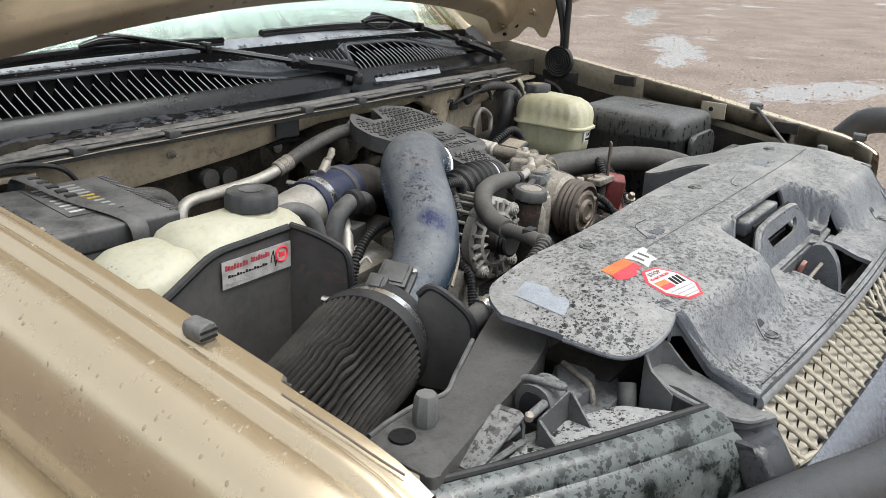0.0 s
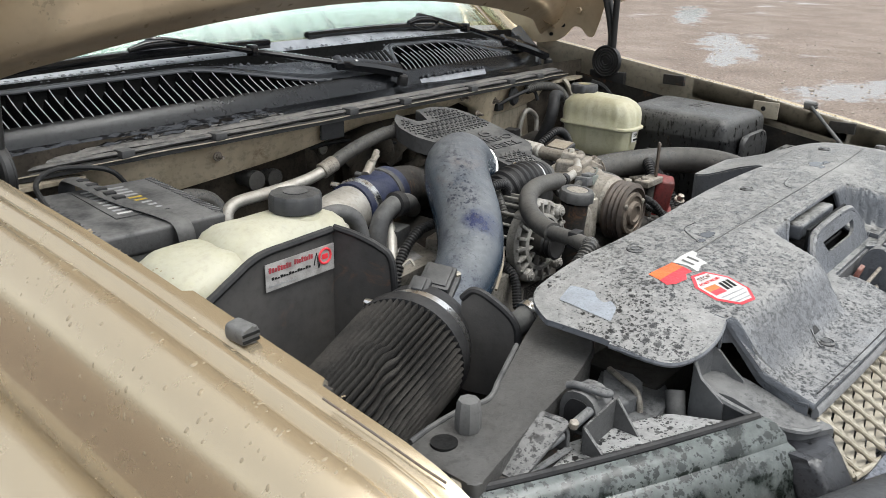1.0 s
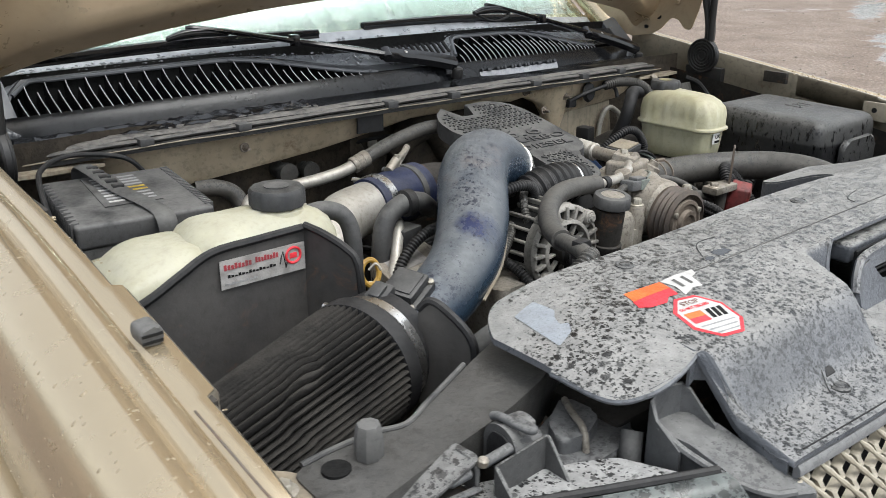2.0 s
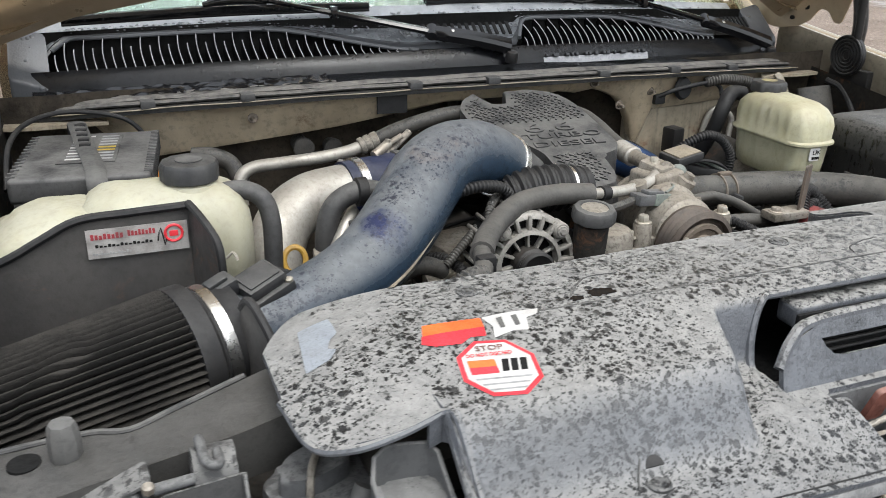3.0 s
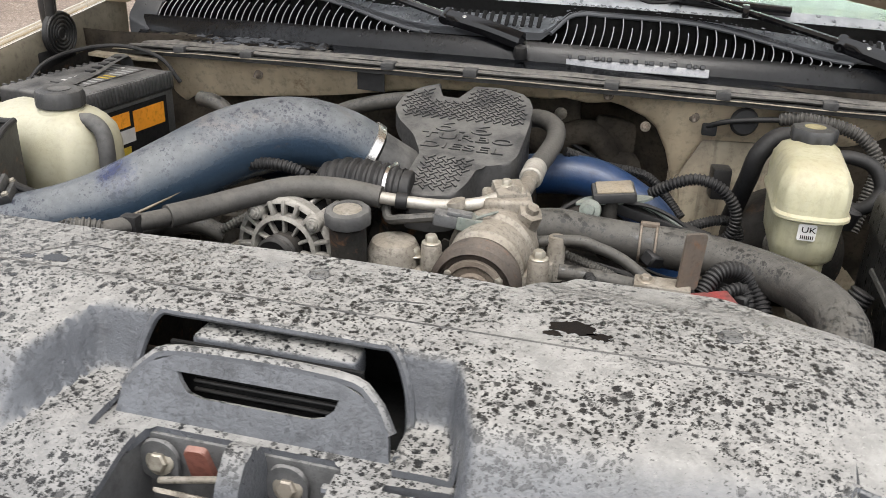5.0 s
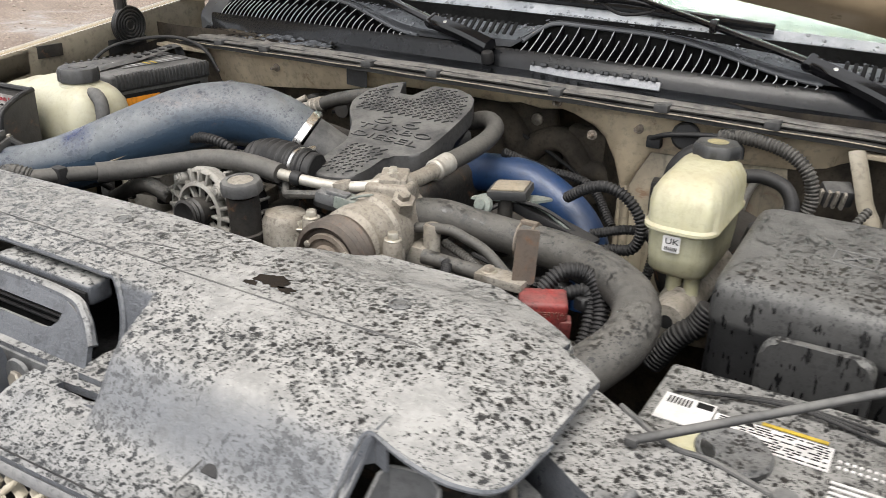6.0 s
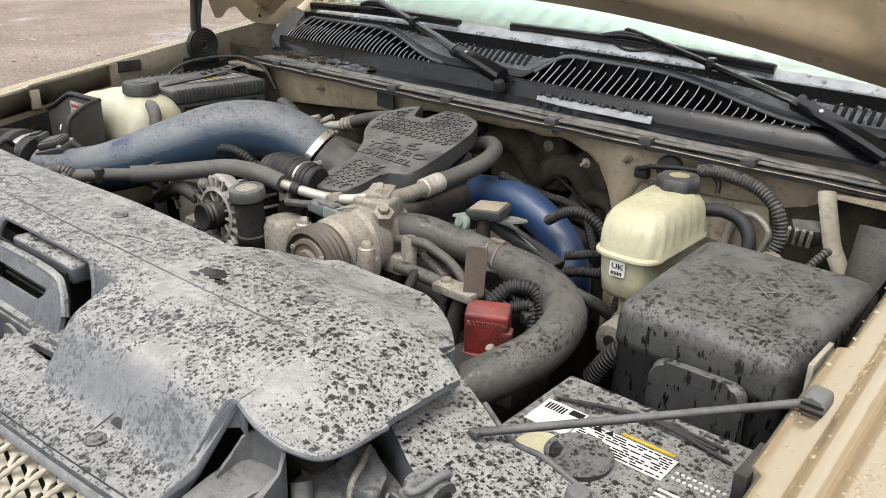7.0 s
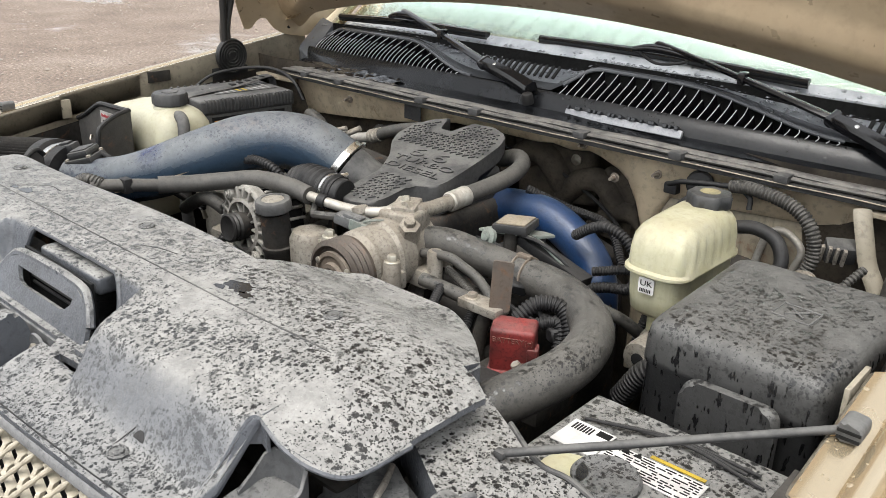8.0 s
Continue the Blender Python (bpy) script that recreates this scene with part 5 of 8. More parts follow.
    part("back_plate", box(-0.09, 0.097, 0.137, 0.143, 0.98, 1.070, 0.002), ARMGREY, t)
    part("latch_cheek", plate((0.010, 0.100, 1.035), (0, 1, 0), (0, 0, 1), rounded([(-0.035, -0.03), (0.03, -0.03), (0.03, 0.04), (0.018, 0.062), (0.0, 0.066), (-0.02, 0.045), (-0.03, 0.01)], 0.012), 0.02, 0.004), COVER, t)
    part("latch_hook", plate((-0.030, 0.112, 1.035), (1.3, 0, 0), (0, -0.8, 0.75), rounded([(-0.03, -0.02), (0.02, -0.02), (0.028, 0.02), (0.005, 0.028), (-0.01, 0.012), (-0.03, 0.02)], 0.006), 0.004), ALU, t)
    part("latch_lever", plate((-0.028, 0.126, 1.060), (1, 0, 0), (0, -0.3, 0.95), rounded([(-0.012, -0.02), (0.012, -0.02), (0.010, 0.022), (-0.01, 0.02)], 0.005), 0.006), REDDARK, t, "rusty red latch lever")
    part("latch_link", rod((-0.06, 0.11, 1.045), (0.01, 0.10, 1.07), 0.003), ALU, t)
    for x in (-0.072, 0.047):
        part("bolt_flange", plate((x - 0.016, 0.131, 1.030), (1, 0, 0), (0, 0, 1), rounded([(0, 0), (0.034, 0), (0.036, 0.026), (0.028, 0.040), (0.006, 0.040), (-0.002, 0.026)], 0.008), 0.004, 0.001), ARMGREY, t)
        part("latch_bolt", bolt((x + 0.002, 0.128, 1.050), (0, -1, 0.25), 0.009, 0.008), ZINC, t)


def strap(pts, wide, deep):
    """A flat strip on edge through the points, its front edge rounded to a ridge."""
    bm = bmesh.new()
    rows = []
    for p in pts:
        rows.append([bm.verts.new(p + Vector(q)) for q in ((-wide / 2, 0.002, 0), (0, -0.0015, 0), (wide / 2, 0.002, 0), (wide * 0.3, deep, 0), (-wide * 0.3, deep, 0))])
    for a, b in zip(rows, rows[1:]):
        for q in range(5):
            bm.faces.new((a[q], a[(q + 1) % 5], b[(q + 1) % 5], b[q]))
    bm.faces.new(rows[0])
    bm.faces.new(list(reversed(rows[-1])))
    return bm


def build_grille():
    t = thing("grille", (0, 0.0, 0.8), "tan grille of wavy ribs crossed by slanting rods", "grille")

    def at(x, s):
        """A place on the grille's leaning face, s metres below its top."""
        return Vector((x, 0.051 - 0.016 * (1 - (x / 0.46) ** 2) - 0.90 * s, 1.050 - s))

    def foot(x):
        return 0.060 + 0.030 * (1 - (x / 0.46) ** 2)
    pitch, lean, slant = 0.0335, 2.0, 0.85
    period = pitch / (lean + slant)
    for half in (-1, 1):
        for k in range(-1, 21):
            # broad ribs leaning outward, their edges waving between the crossings
            pts = []
            for j in range(0, 73):
                d = 0.003 + j * 0.089 / 72
                x0 = 0.450 - k * pitch + d * lean
                wave = abs(((d / period + 0.06) % 1.0) - 0.5) - 0.25
                x = half * (x0 - 0.022 * wave)
                if 0.004 <= x * half <= 0.455 and d <= foot(x):
                    pts.append(at(x, d) + Vector((0, 0.0045, -0.002)))
            if len(pts) > 4:
                part("rib", strap(pts, 0.0062, 0.009), GRILLE, t)
            # slanting rods, leaning to the middle, thicker at the crossings
            pts, radii = [], []
            for j in range(0, 41):
                d = 0.003 + j * 0.088 / 40
                x = half * (0.457 - (k - 1) * pitch - d * slant)
                if 0.0 <= x * half <= 0.455 and d <= foot(x):
                    pts.append(at(x, d) + Vector((0, -0.0025, 0)))
                    radii.append(0.0029 + 0.0007 * math.cos(d / period * 2 * math.pi))
            if len(pts) > 4:
                part("slanting_rod", sweep(pts, 0.003, 8, 1, radii=radii), GRILLE, t)
    part("frame_rail", sweep([at(-0.455 + k * 0.091, foot(-0.455 + k * 0.091)) for k in range(11)], 0.0045, 8, 3), GRILLE, t)
    rail = bmesh.new()
    rows = []
    for k in range(31):
        x = -0.458 + k * 0.916 / 30
        py, cy = at(x, 0.0).y, cover_edges(min(abs(x), 0.46))[0]
        sec = ((cy + 0.003, 1.0545), (cy - 0.0015, 1.0595), (py - 0.006, 1.0575), (py - 0.009, 1.054), (py - 0.010, 1.048), (py - 0.004, 1.042), (cy + 0.003, 1.042))
        rows.append([rail.verts.new((x, y, z)) for y, z in sec])
    for a, b in zip(rows, rows[1:]):
        for q in range(7):
            rail.faces.new((a[q], a[(q + 1) % 7], b[(q + 1) % 7], b[q]))
    rail.faces.new(rows[0])
    rail.faces.new(list(reversed(rows[-1])))
    part("header_strip", rail, HEADER, t, "pale grey header strip above the ribs")
    for side in (-1, 1):
        part("frame_end", sweep([at(side * 0.457, s) for s in (0.008, 0.025, 0.045, 0.060)], 0.004, 8, 3), GRILLE, t)
    # Black sheet added to give the gaps between the ribs their shade.
    part("rear_shroud", box(-0.45, 0.45, 0.068, 0.073, 0.79, 1.03, 0), SHADEINK, t, "black sheet added for the dark behind the ribs")


def build_front_support():
    t = thing("radiator_support", (0, 0.28, 0.4), "grey dusty radiator support with diagonal end braces", "support")
    # Rail is coloured near black to paint the shade below the latch opening.
    part("upper_rail", box(-0.52, 0.52, 0.20, 0.30, 1.01, 1.05, 0.008), SOOT, t)
    part("lower_rail", box(-0.7, 0.7, 0.14, 0.28, 0.38, 0.46, 0.01), DUSTBLACK, t)
    for side in (-1, 1):
        out = [(side * 0.822, 0.316), (side * 0.77, 0.320), (side * 0.70, 0.337), (side * 0.66, 0.332), (side * 0.60, 0.361), (side * 0.545, 0.388), (side * 0.49, 0.37), (side * 0.49, 0.30), (side * 0.528, 0.284),
               (side * 0.612, 0.236), (side * 0.66, 0.215), (side * 0.74, 0.20), (side * 0.825, 0.205)]
        if side < 0:
            out[:7] = [(-0.822, 0.316), (-0.780, 0.319), (-0.735, 0.312), (-0.705, 0.300), (-0.667, 0.314), (-0.590, 0.342), (-0.49, 0.374)]
            out[9:] = [(-0.56, 0.266), (-0.62, 0.252), (-0.68, 0.246), (-0.74, 0.240), (-0.825, 0.226)]

        def deck(x, y):
            return 1.066 + 0.10 * max(0, 0.79 - abs(x))
        part("end_brace", prism(rounded(out, 0.012), 1.035, deck, 0.004), BRACE if side < 0 else COVER, t, "flat dusty brace, spotted near the cover")
        lip = [(0.80, 0.320), (0.74, 0.329), (0.69, 0.339), (0.655, 0.336), (0.60, 0.364)] if side > 0 else [(0.81, 0.319), (0.775, 0.320), (0.735, 0.314), (0.705, 0.303), (0.667, 0.317), (0.60, 0.342)]
        part("brace_lip", sweep([(side * x, y, deck(x, 0) + 0.001) for x, y in lip], 0.003, 8, 5), DUSTBLACK, t)
        part("rubber_stop", lathe((side * 0.757, 0.290, deck(0.757, 0) - 0.001), (0, 0, 1), [(0.0125, 0), (0.0135, 0.004), (0.0135, 0.018), (0.0118, 0.031), (0.0105, 0.034), (0.007, 0.035)], 8), STOPGREY, t, "grey hexagonal rubber stop")
        # Hole is a black disc on the brace, painted for its shade.
        part("brace_hole", lathe((side * 0.790, 0.293, 1.0655), (0, 0, 1), [(0.0135, 0), (0.0135, 0.0035)], 28), SHADEINK, t)
        part("side_post", box(min(side * 0.80, side * 0.70), max(side * 0.80, side * 0.70), 0.21, 0.28, 0.42, 1.05, 0.01), SOOT, t)
        # cup-shaped bracket below the cover's notch, with its arm to the grille's corner
        arm = [(side * 0.478, 0.156), (side * 0.522, 0.160), (side * 0.532, 0.150), (side * 0.524, 0.12), (side * 0.513, 0.072), (side * 0.498, 0.045), (side * 0.455, 0.022), (side * 0.452, 0.045), (side * 0.468, 0.085), (side * 0.473, 0.12)]

        def floor(x, y):
            return 1.041 + 0.032 * smooth(0.03, 0.13, y)
        part("corner_arm", prism(rounded(arm, 0.006), 1.0, floor, 0.004), ARMGREY, t)
        part("cup_wall", ribbon([(side * 0.531, 0.120, 1.02, 1.066), (side * 0.534, 0.146, 1.03, 1.088), (side * 0.530, 0.156, 1.03, 1.102), (side * 0.518, 0.161, 1.03, 1.107), (side * 0.50, 0.160, 1.03, 1.106), (side * 0.484, 0.157, 1.03, 1.105),
                                 (side * 0.478, 0.150, 1.03, 1.099), (side * 0.476, 0.135, 1.03, 1.083), (side * 0.475, 0.120, 1.03, 1.071)], 0.004), ARMGREY, t)
        part("arm_edge", sweep([(side * 0.532, 0.145, 1.080), (side * 0.528, 0.12, 1.066), (side * 0.516, 0.075, 1.052), (side * 0.499, 0.046, 1.046), (side * 0.478, 0.034, 1.045)], 0.004, 8, 5), ARMGREY, t)
        part("tank", prism(rounded([(side * 0.50, 0.18), (side * 0.60, 0.175), (side * 0.61, 0.24), (side * 0.50, 0.28)], 0.02), 0.5, 1.045, 0.012, 3), ARMGREY, t, "dusty radiator end tank")
        part("tank_lug", prism(rounded([(side * 0.535, 0.262), (side * 0.585, 0.235), (side * 0.60, 0.205), (side * 0.57, 0.196), (side * 0.53, 0.215)], 0.012), 0.9, 1.062, 0.006, 3), ARMGREY, t)
        part("tank_rib", sweep([(side * 0.575, 0.19, 1.0), (side * 0.572, 0.198, 1.06), (side * 0.56, 0.225, 1.067), (side * 0.545, 0.25, 1.066)], 0.0035, 8, 5), ALU, t)
        part("tank_hose", sweep([(side * 0.53, 0.175, 1.06), (side * 0.545, 0.165, 1.03), (side * 0.555, 0.16, 0.98), (side * 0.55, 0.16, 0.9)], 0.011, 12, 6), DUSTBLACK, t)
    part("core", box(-0.5, 0.5, 0.19, 0.24, 0.44, 1.0, 0), SOOT, t)
    for k in range(30):
        part("cooling_fin", box(-0.60 + k * 0.0066, -0.597 + k * 0.0066, 0.10, 0.165, 0.80, 1.02, 0), SATIN, t)


def build_headlight(side):
    t = thing("headlight", (side * 0.66, 0.16, 0.78), "headlight with smoky wet lens and black spotted housing", "headlight", "headlights")
    out = [(side * 0.82, 0.255), (side * 0.745, 0.265), (side * 0.69, 0.225), (side * 0.60, 0.185), (side * 0.565, 0.165), (side * 0.53, 0.088), (side * 0.624, 0.136), (side * 0.70, 0.175), (side * 0.80, 0.230)]
    part("housing", prism(rounded(out, 0.008), 0.82, lambda x, y: 1.046 + 0.06 * (0.66 - abs(x)) * 0.8, 0.003), LAMPTOP, t, "black spotted housing top")
    # lens: swept from the housing's front edge down and forward
    bm = bmesh.new()
    rows = []
    for k in range(13):
        u = k / 12
        x, y = 0.825 + (0.520 - 0.825) * u, 0.240 + (0.082 - 0.240) * u - 0.006 * math.sin(u * math.pi)
        rows.append([bm.verts.new((side * (x + dx * 0.3), y + dy, 1.047 + 0.008 * u + dz)) for dx, dy, dz in
                     ((0, 0.006, 0.0), (0, -0.004, 0.006), (0, -0.015, 0.003), (0.0, -0.027, -0.006), (0.0, -0.030, -0.014), (0.0, -0.038, -0.018), (0.0, -0.050, -0.034), (0, -0.059, -0.066), (0, -0.063, -0.12), (0, -0.058, -0.2))])
    for a, b in zip(rows, rows[1:]):
        for j in range(len(a) - 1):
            bm.faces.new((a[j], a[j + 1], b[j + 1], b[j]))
    bmesh.ops.solidify(bm, geom=list(bm.faces), thickness=0.004)
    part("lens", bm, LAMPGREEN, t, "smoky wet lens")
    part("lens_gasket", sweep([(side * 0.825, 0.244, 1.053), (side * 0.77, 0.212, 1.054), (side * 0.686, 0.166, 1.056), (side * 0.624, 0.134, 1.058), (side * 0.522, 0.085, 1.060)], 0.0045, 8, 5), FRESHRUBBER, t)
    # adjuster: two triangular brackets, a pivot block, the rod and its bent handle
    s = side

    def bar(a, b, r=0.0045):
        return sweep([a, tuple((p + q) / 2 for p, q in zip(a, b)), b], r, 6, 3)
    # wedge-shaped outer bracket: sloping roof, arched end and open front
    def roof(x, y):
        return 1.052 + 0.030 * smooth(0.775, 0.70, abs(x))
    wedge = [(s * 0.775, 0.214), (s * 0.700, 0.208), (s * 0.694, 0.216), (s * 0.696, 0.243), (s * 0.775, 0.240)]
    part("bracket_roof", prism(rounded(wedge, 0.004, 2), lambda x, y: roof(x, y) - 0.003, roof, 0.001), ADJUSTER, t)
    part("bracket_arch", plate((s * 0.698, 0.208, 1.049), (0, 1, 0), (0, 0, 1), [(0, 0), (0.0, 0.022), (0.004, 0.030), (0.010, 0.033), (0.028, 0.033), (0.034, 0.027), (0.036, 0)], 0.004 * s, 0.001), ADJUSTER, t)
    part("bracket_rail", bar((s * 0.778, 0.216, 1.051), (s * 0.698, 0.208, 1.053), 0.0035), ARMGREY, t)
    part("bracket_back", plate((s * 0.775, 0.242, 1.049), (-s, 0.0, 0), (0, 0, 1), [(0, 0), (0.078, 0), (0.078, 0.030), (0, 0.004)], 0.003, 0), ARMGREY, t)
    part("rod_stub", rod((s * 0.727, 0.216, 1.066), (s * 0.704, 0.213, 1.070), 0.0052, bev=0.002), ARMGREY, t)
    # upright wall with a gusset at either end
    part("bracket_wall", plate((s * 0.688, 0.198, 1.046), (-s, 0, 0), (0, 0, 1), rounded([(0, 0), (0.066, 0), (0.066, 0.036), (0.0, 0.030)], 0.003, 2), 0.003 * s, 0.0008), ADJUSTER, t)
    for x, h in ((0.687, 0.029), (0.623, 0.035)):
        part("gusset", plate((s * x, 0.199, 1.047), (0.0, -1, 0), (0, 0, 1), rounded([(0, 0), (0.030, 0), (0.028, 0.003), (0.003, h), (0.0, h)], 0.002, 2), 0.003), ADJUSTER, t)
    # rounded pivot block with an arched recess, its rod and a loop handle on top
    arch = [(0.0, 0.0), (0.0, 0.030), (0.006, 0.042), (0.016, 0.047), (0.028, 0.047), (0.038, 0.042), (0.043, 0.030), (0.043, 0.0)]
    part("pivot_block", plate((s * 0.662, 0.200, 1.048), (0, 1, 0), (0, 0, 1), rounded(arch, 0.006, 3), -0.034 * s, 0.004), ADJUSTER, t)
    # Recess is a dark plate on the solid block, standing for its shade.
    part("pivot_recess", plate((s * 0.6635, 0.206, 1.053), (0, 1, 0), (0, 0, 1), rounded([(0.0, 0.0), (0.0, 0.022), (0.007, 0.034), (0.024, 0.034), (0.031, 0.022), (0.031, 0.0)], 0.005, 3), -0.004 * s, 0), FRESHRUBBER, t)
    part("adjuster_rod", rod((s * 0.694, 0.209, 1.076), (s * 0.655, 0.208, 1.080), 0.0050, bev=0.0015), ARMGREY, t)
    part("loop_handle", sweep([(s * 0.654, 0.240, 1.094), (s * 0.654, 0.230, 1.098), (s * 0.653, 0.205, 1.099), (s * 0.650, 0.197, 1.098), (s * 0.644, 0.197, 1.096), (s * 0.642, 0.206, 1.095), (s * 0.642, 0.218, 1.094)], 0.0042, 10, 6), ARMGREY, t)
    part("adjuster_screw", lathe((s * 0.697, 0.206, 1.078), (0, -0.2, 1), [(0.005, 0), (0.005, 0.006), (0.003, 0.008)], 8), ZINC, t)
    # glossy filler between the lens and the grille, leaning with the grille
    cap = prism(rounded([(side * 0.451, 0.040), (side * 0.486, 0.071), (side * 0.53, 0.062), (side * 0.53, 0.018), (side * 0.478, 0.012)], 0.010), 0.86, 1.035, 0.010, 3)
    for v in cap.verts:
        v.co.y += 0.75 * (v.co.z - 1.035)
        v.co.x -= side * 0.25 * (v.co.z - 1.035)
    part("inner_cap", cap, WETCAP, t, "glossy wet black corner filler")


def build_bumper_and_bar():
    b = thing("front_bumper", (0, -0.12, 0.5), "pale wet metal bumper cap below the grille", "bumper")
    part("bumper_face", sweep([(-0.98, 0.16, 0.72), (-0.75, 0.03, 0.70), (-0.3, -0.02, 0.70), (0.3, -0.02, 0.70), (0.75, 0.03, 0.70), (0.98, 0.16, 0.72)], 0.12, 24, 8, flat=1.0), BUMPERMAT, b)
    bm = bmesh.new()
    rows = []
    for k in range(41):
        x = -0.62 + k * 0.031
        y0 = 0.043 - 0.016 * (1 - (min(abs(x), 0.46) / 0.46) ** 2) - 0.052 + 0.9 * max(0.0, abs(x) - 0.46) ** 2
        rows.append([bm.verts.new((x, y0 + dy, z)) for dy, z in ((0.004, 0.980), (-0.004, 0.988), (-0.012, 0.984), (-0.04, 0.955), (-0.07, 0.915), (-0.085, 0.87), (-0.08, 0.80))])
    for p, q in zip(rows, rows[1:]):
        for j in range(6):
            bm.faces.new((p[j], p[j + 1], q[j + 1], q[j]))
    bmesh.ops.solidify(bm, geom=list(bm.faces), thickness=0.003)
    part("valance", bm, BUMPERMAT, b, "smooth pale valance under the mesh", 50)
    t = thing("bull_bar", (0, -0.25, 0.5), "textured black tubular bull bar round the front", "bull bar")
    part("top_tube", sweep([(-0.93, 0.02, 0.83), (-0.92, 0.01, 0.97), (-0.86, 0.02, 1.045), (-0.746, -0.002, 1.052), (-0.59, -0.040, 1.028), (-0.405, -0.090, 0.995), (-0.2, -0.135, 0.97), (0, -0.15, 0.96), (0.2, -0.135, 0.97), (0.405, -0.090, 0.995),
                            (0.59, -0.040, 1.03), (0.8, 0.01, 1.08), (0.94, 0.07, 1.125), (1.0, 0.17, 1.14), (1.005, 0.25, 1.13), (1.0, 0.30, 1.08)], 0.033, 18, 8), BULLBAR, t)
    part("lower_tube", sweep([(-0.96, -0.1, 0.55), (-0.6, -0.26, 0.55), (0.6, -0.26, 0.55), (0.96, -0.1, 0.55)], 0.035, 16, 8), BULLBAR, t)
    for x in (-0.45, 0.45):
        part("upright", plate((x, -0.27, 0.42), (0, 1, 0), (0, 0, 1), rounded([(0, 0), (0.13, 0), (0.1, 0.5), (0.03, 0.5)], 0.02), 0.012), BULLBAR, t)


build_ground()
build_gravel()
# Unseen plate added to keep light from the ground out of the bay.
single("undertray", box(-0.68, 0.68, 0.12, 1.5, 0.30, 0.32, 0.004), SOOT, "dark plate added below the bay to block ground light", "tray", kind="structure")
build_pallet(20.5, 12.0, 20)
build_pallet(24.0, 11.2, 30)
for side in (-1, 1):
    build_fender(side)
    build_lip_bumper(side, 0.49)
    build_inner_fender(side)
    build_headlight(side)
build_lip_bumper(1, 0.235)
hood = build_hood()
for side in (-1, 1):
    build_hinge(hood, side)
build_windshield()
build_cab()
build_cowl()
build_seal()
build_firewall()
build_cover()
build_cover_stickers()
build_latch()
build_grille()
build_front_support()
build_bumper_and_bar()


# ---- engine and its bay ----
def build_engine_block():
    t = thing("engine", (0.03, 0.8, 0.35), "grimy dark diesel engine block with brackets and wiring", "engine")
    part("block", box(-0.26, 0.30, 0.66, 1.14, 0.4, 0.92, 0.03, 3), SOOT, t)
    part("front_cover", box(-0.22, 0.28, 0.60, 0.67, 0.45, 0.98, 0.02, 3), SOOT, t)
    for side in (-1, 1):
        part("valve_cover", box(0.02 + side * 0.20 - 0.07, 0.02 + side * 0.20 + 0.07, 0.70, 1.12, 0.90, 1.0, 0.025, 3, rot(0, side * 16)), SOOT, t)
    part("intake_manifold", box(-0.09, 0.12, 0.72, 1.0, 0.96, 1.075, 0.025, 3), SOOT, t)
    part("alternator_bracket", prism(rounded([(-0.30, 0.60), (-0.06, 0.60), (-0.05, 0.70), (-0.28, 0.72)], 0.02), 0.85, 1.0, 0.008), ALU, t, "dirty cast bracket")
    part("thermostat_housing", merge(lathe((-0.02, 0.62, 1.0), (0, 0, 1), [(0.035, 0), (0.036, 0.05), (0.03, 0.062), (0.018, 0.066)], 20), box(-0.055, 0.03, 0.60, 0.66, 0.96, 1.03, 0.01)), ALU, t)
    part("housing_bolt", bolt((0.012, 0.615, 1.045), (0, 0, 1), 0.007, 0.012), ZINC, t)
    part("fuel_block", box(-0.38, -0.29, 0.72, 0.80, 0.93, 1.02, 0.012), ALU, t, "dirty cast fuel housing")
    part("fuel_cap", lathe((-0.33, 0.75, 1.02), (0, 0, 1), [(0.02, 0), (0.021, 0.012), (0.015, 0.016)], 16), ALU, t)
    part("injector_box", box(-0.26, -0.17, 0.70, 0.78, 0.97, 1.03, 0.008, 2, rot(0, 0, 12)), ALU, t)
    # loose loops of loom in the depth of the bay
    random.seed(5)
    looms = [((-0.28, 0.62, 1.04), (-0.22, 0.66, 1.07), (-0.18, 0.72, 1.055), (-0.14, 0.70, 1.04)),
             ((-0.30, 0.70, 1.02), (-0.26, 0.66, 1.03), (-0.24, 0.60, 1.0), (-0.26, 0.57, 0.95)),
             ((-0.22, 0.60, 1.03), (-0.20, 0.655, 1.10), (-0.15, 0.70, 1.108), (-0.12, 0.69, 1.09), (-0.13, 0.66, 1.06)),
             ((0.24, 0.66, 1.03), (0.27, 0.60, 1.01), (0.29, 0.56, 0.95), (0.30, 0.52, 0.88)),
             ((0.20, 0.72, 1.03), (0.26, 0.70, 1.02), (0.33, 0.67, 1.00), (0.38, 0.66, 0.98)),
             ((0.36, 0.90, 1.02), (0.42, 0.93, 1.03), (0.45, 0.95, 1.00), (0.44, 0.92, 0.9)),
             ((0.20, 0.60, 0.98), (0.30, 0.62, 0.96), (0.38, 0.58, 0.93), (0.42, 0.52, 0.86)),
             ((0.16, 0.98, 1.10), (0.22, 1.02, 1.07), (0.30, 1.04, 1.05), (0.36, 1.0, 1.0))]
    for k, pts in enumerate(looms):
        part("loom", sweep(pts, 0.0085 if k % 2 else 0.007, 9, 8, ridge=0.0012, pitch=0.005), FRESHRUBBER if k % 2 else RUBBER, t)
    for k in range(14):
        x, y, z = random.uniform(-0.25, 0.40), random.uniform(0.62, 0.98), random.uniform(0.93, 1.0)
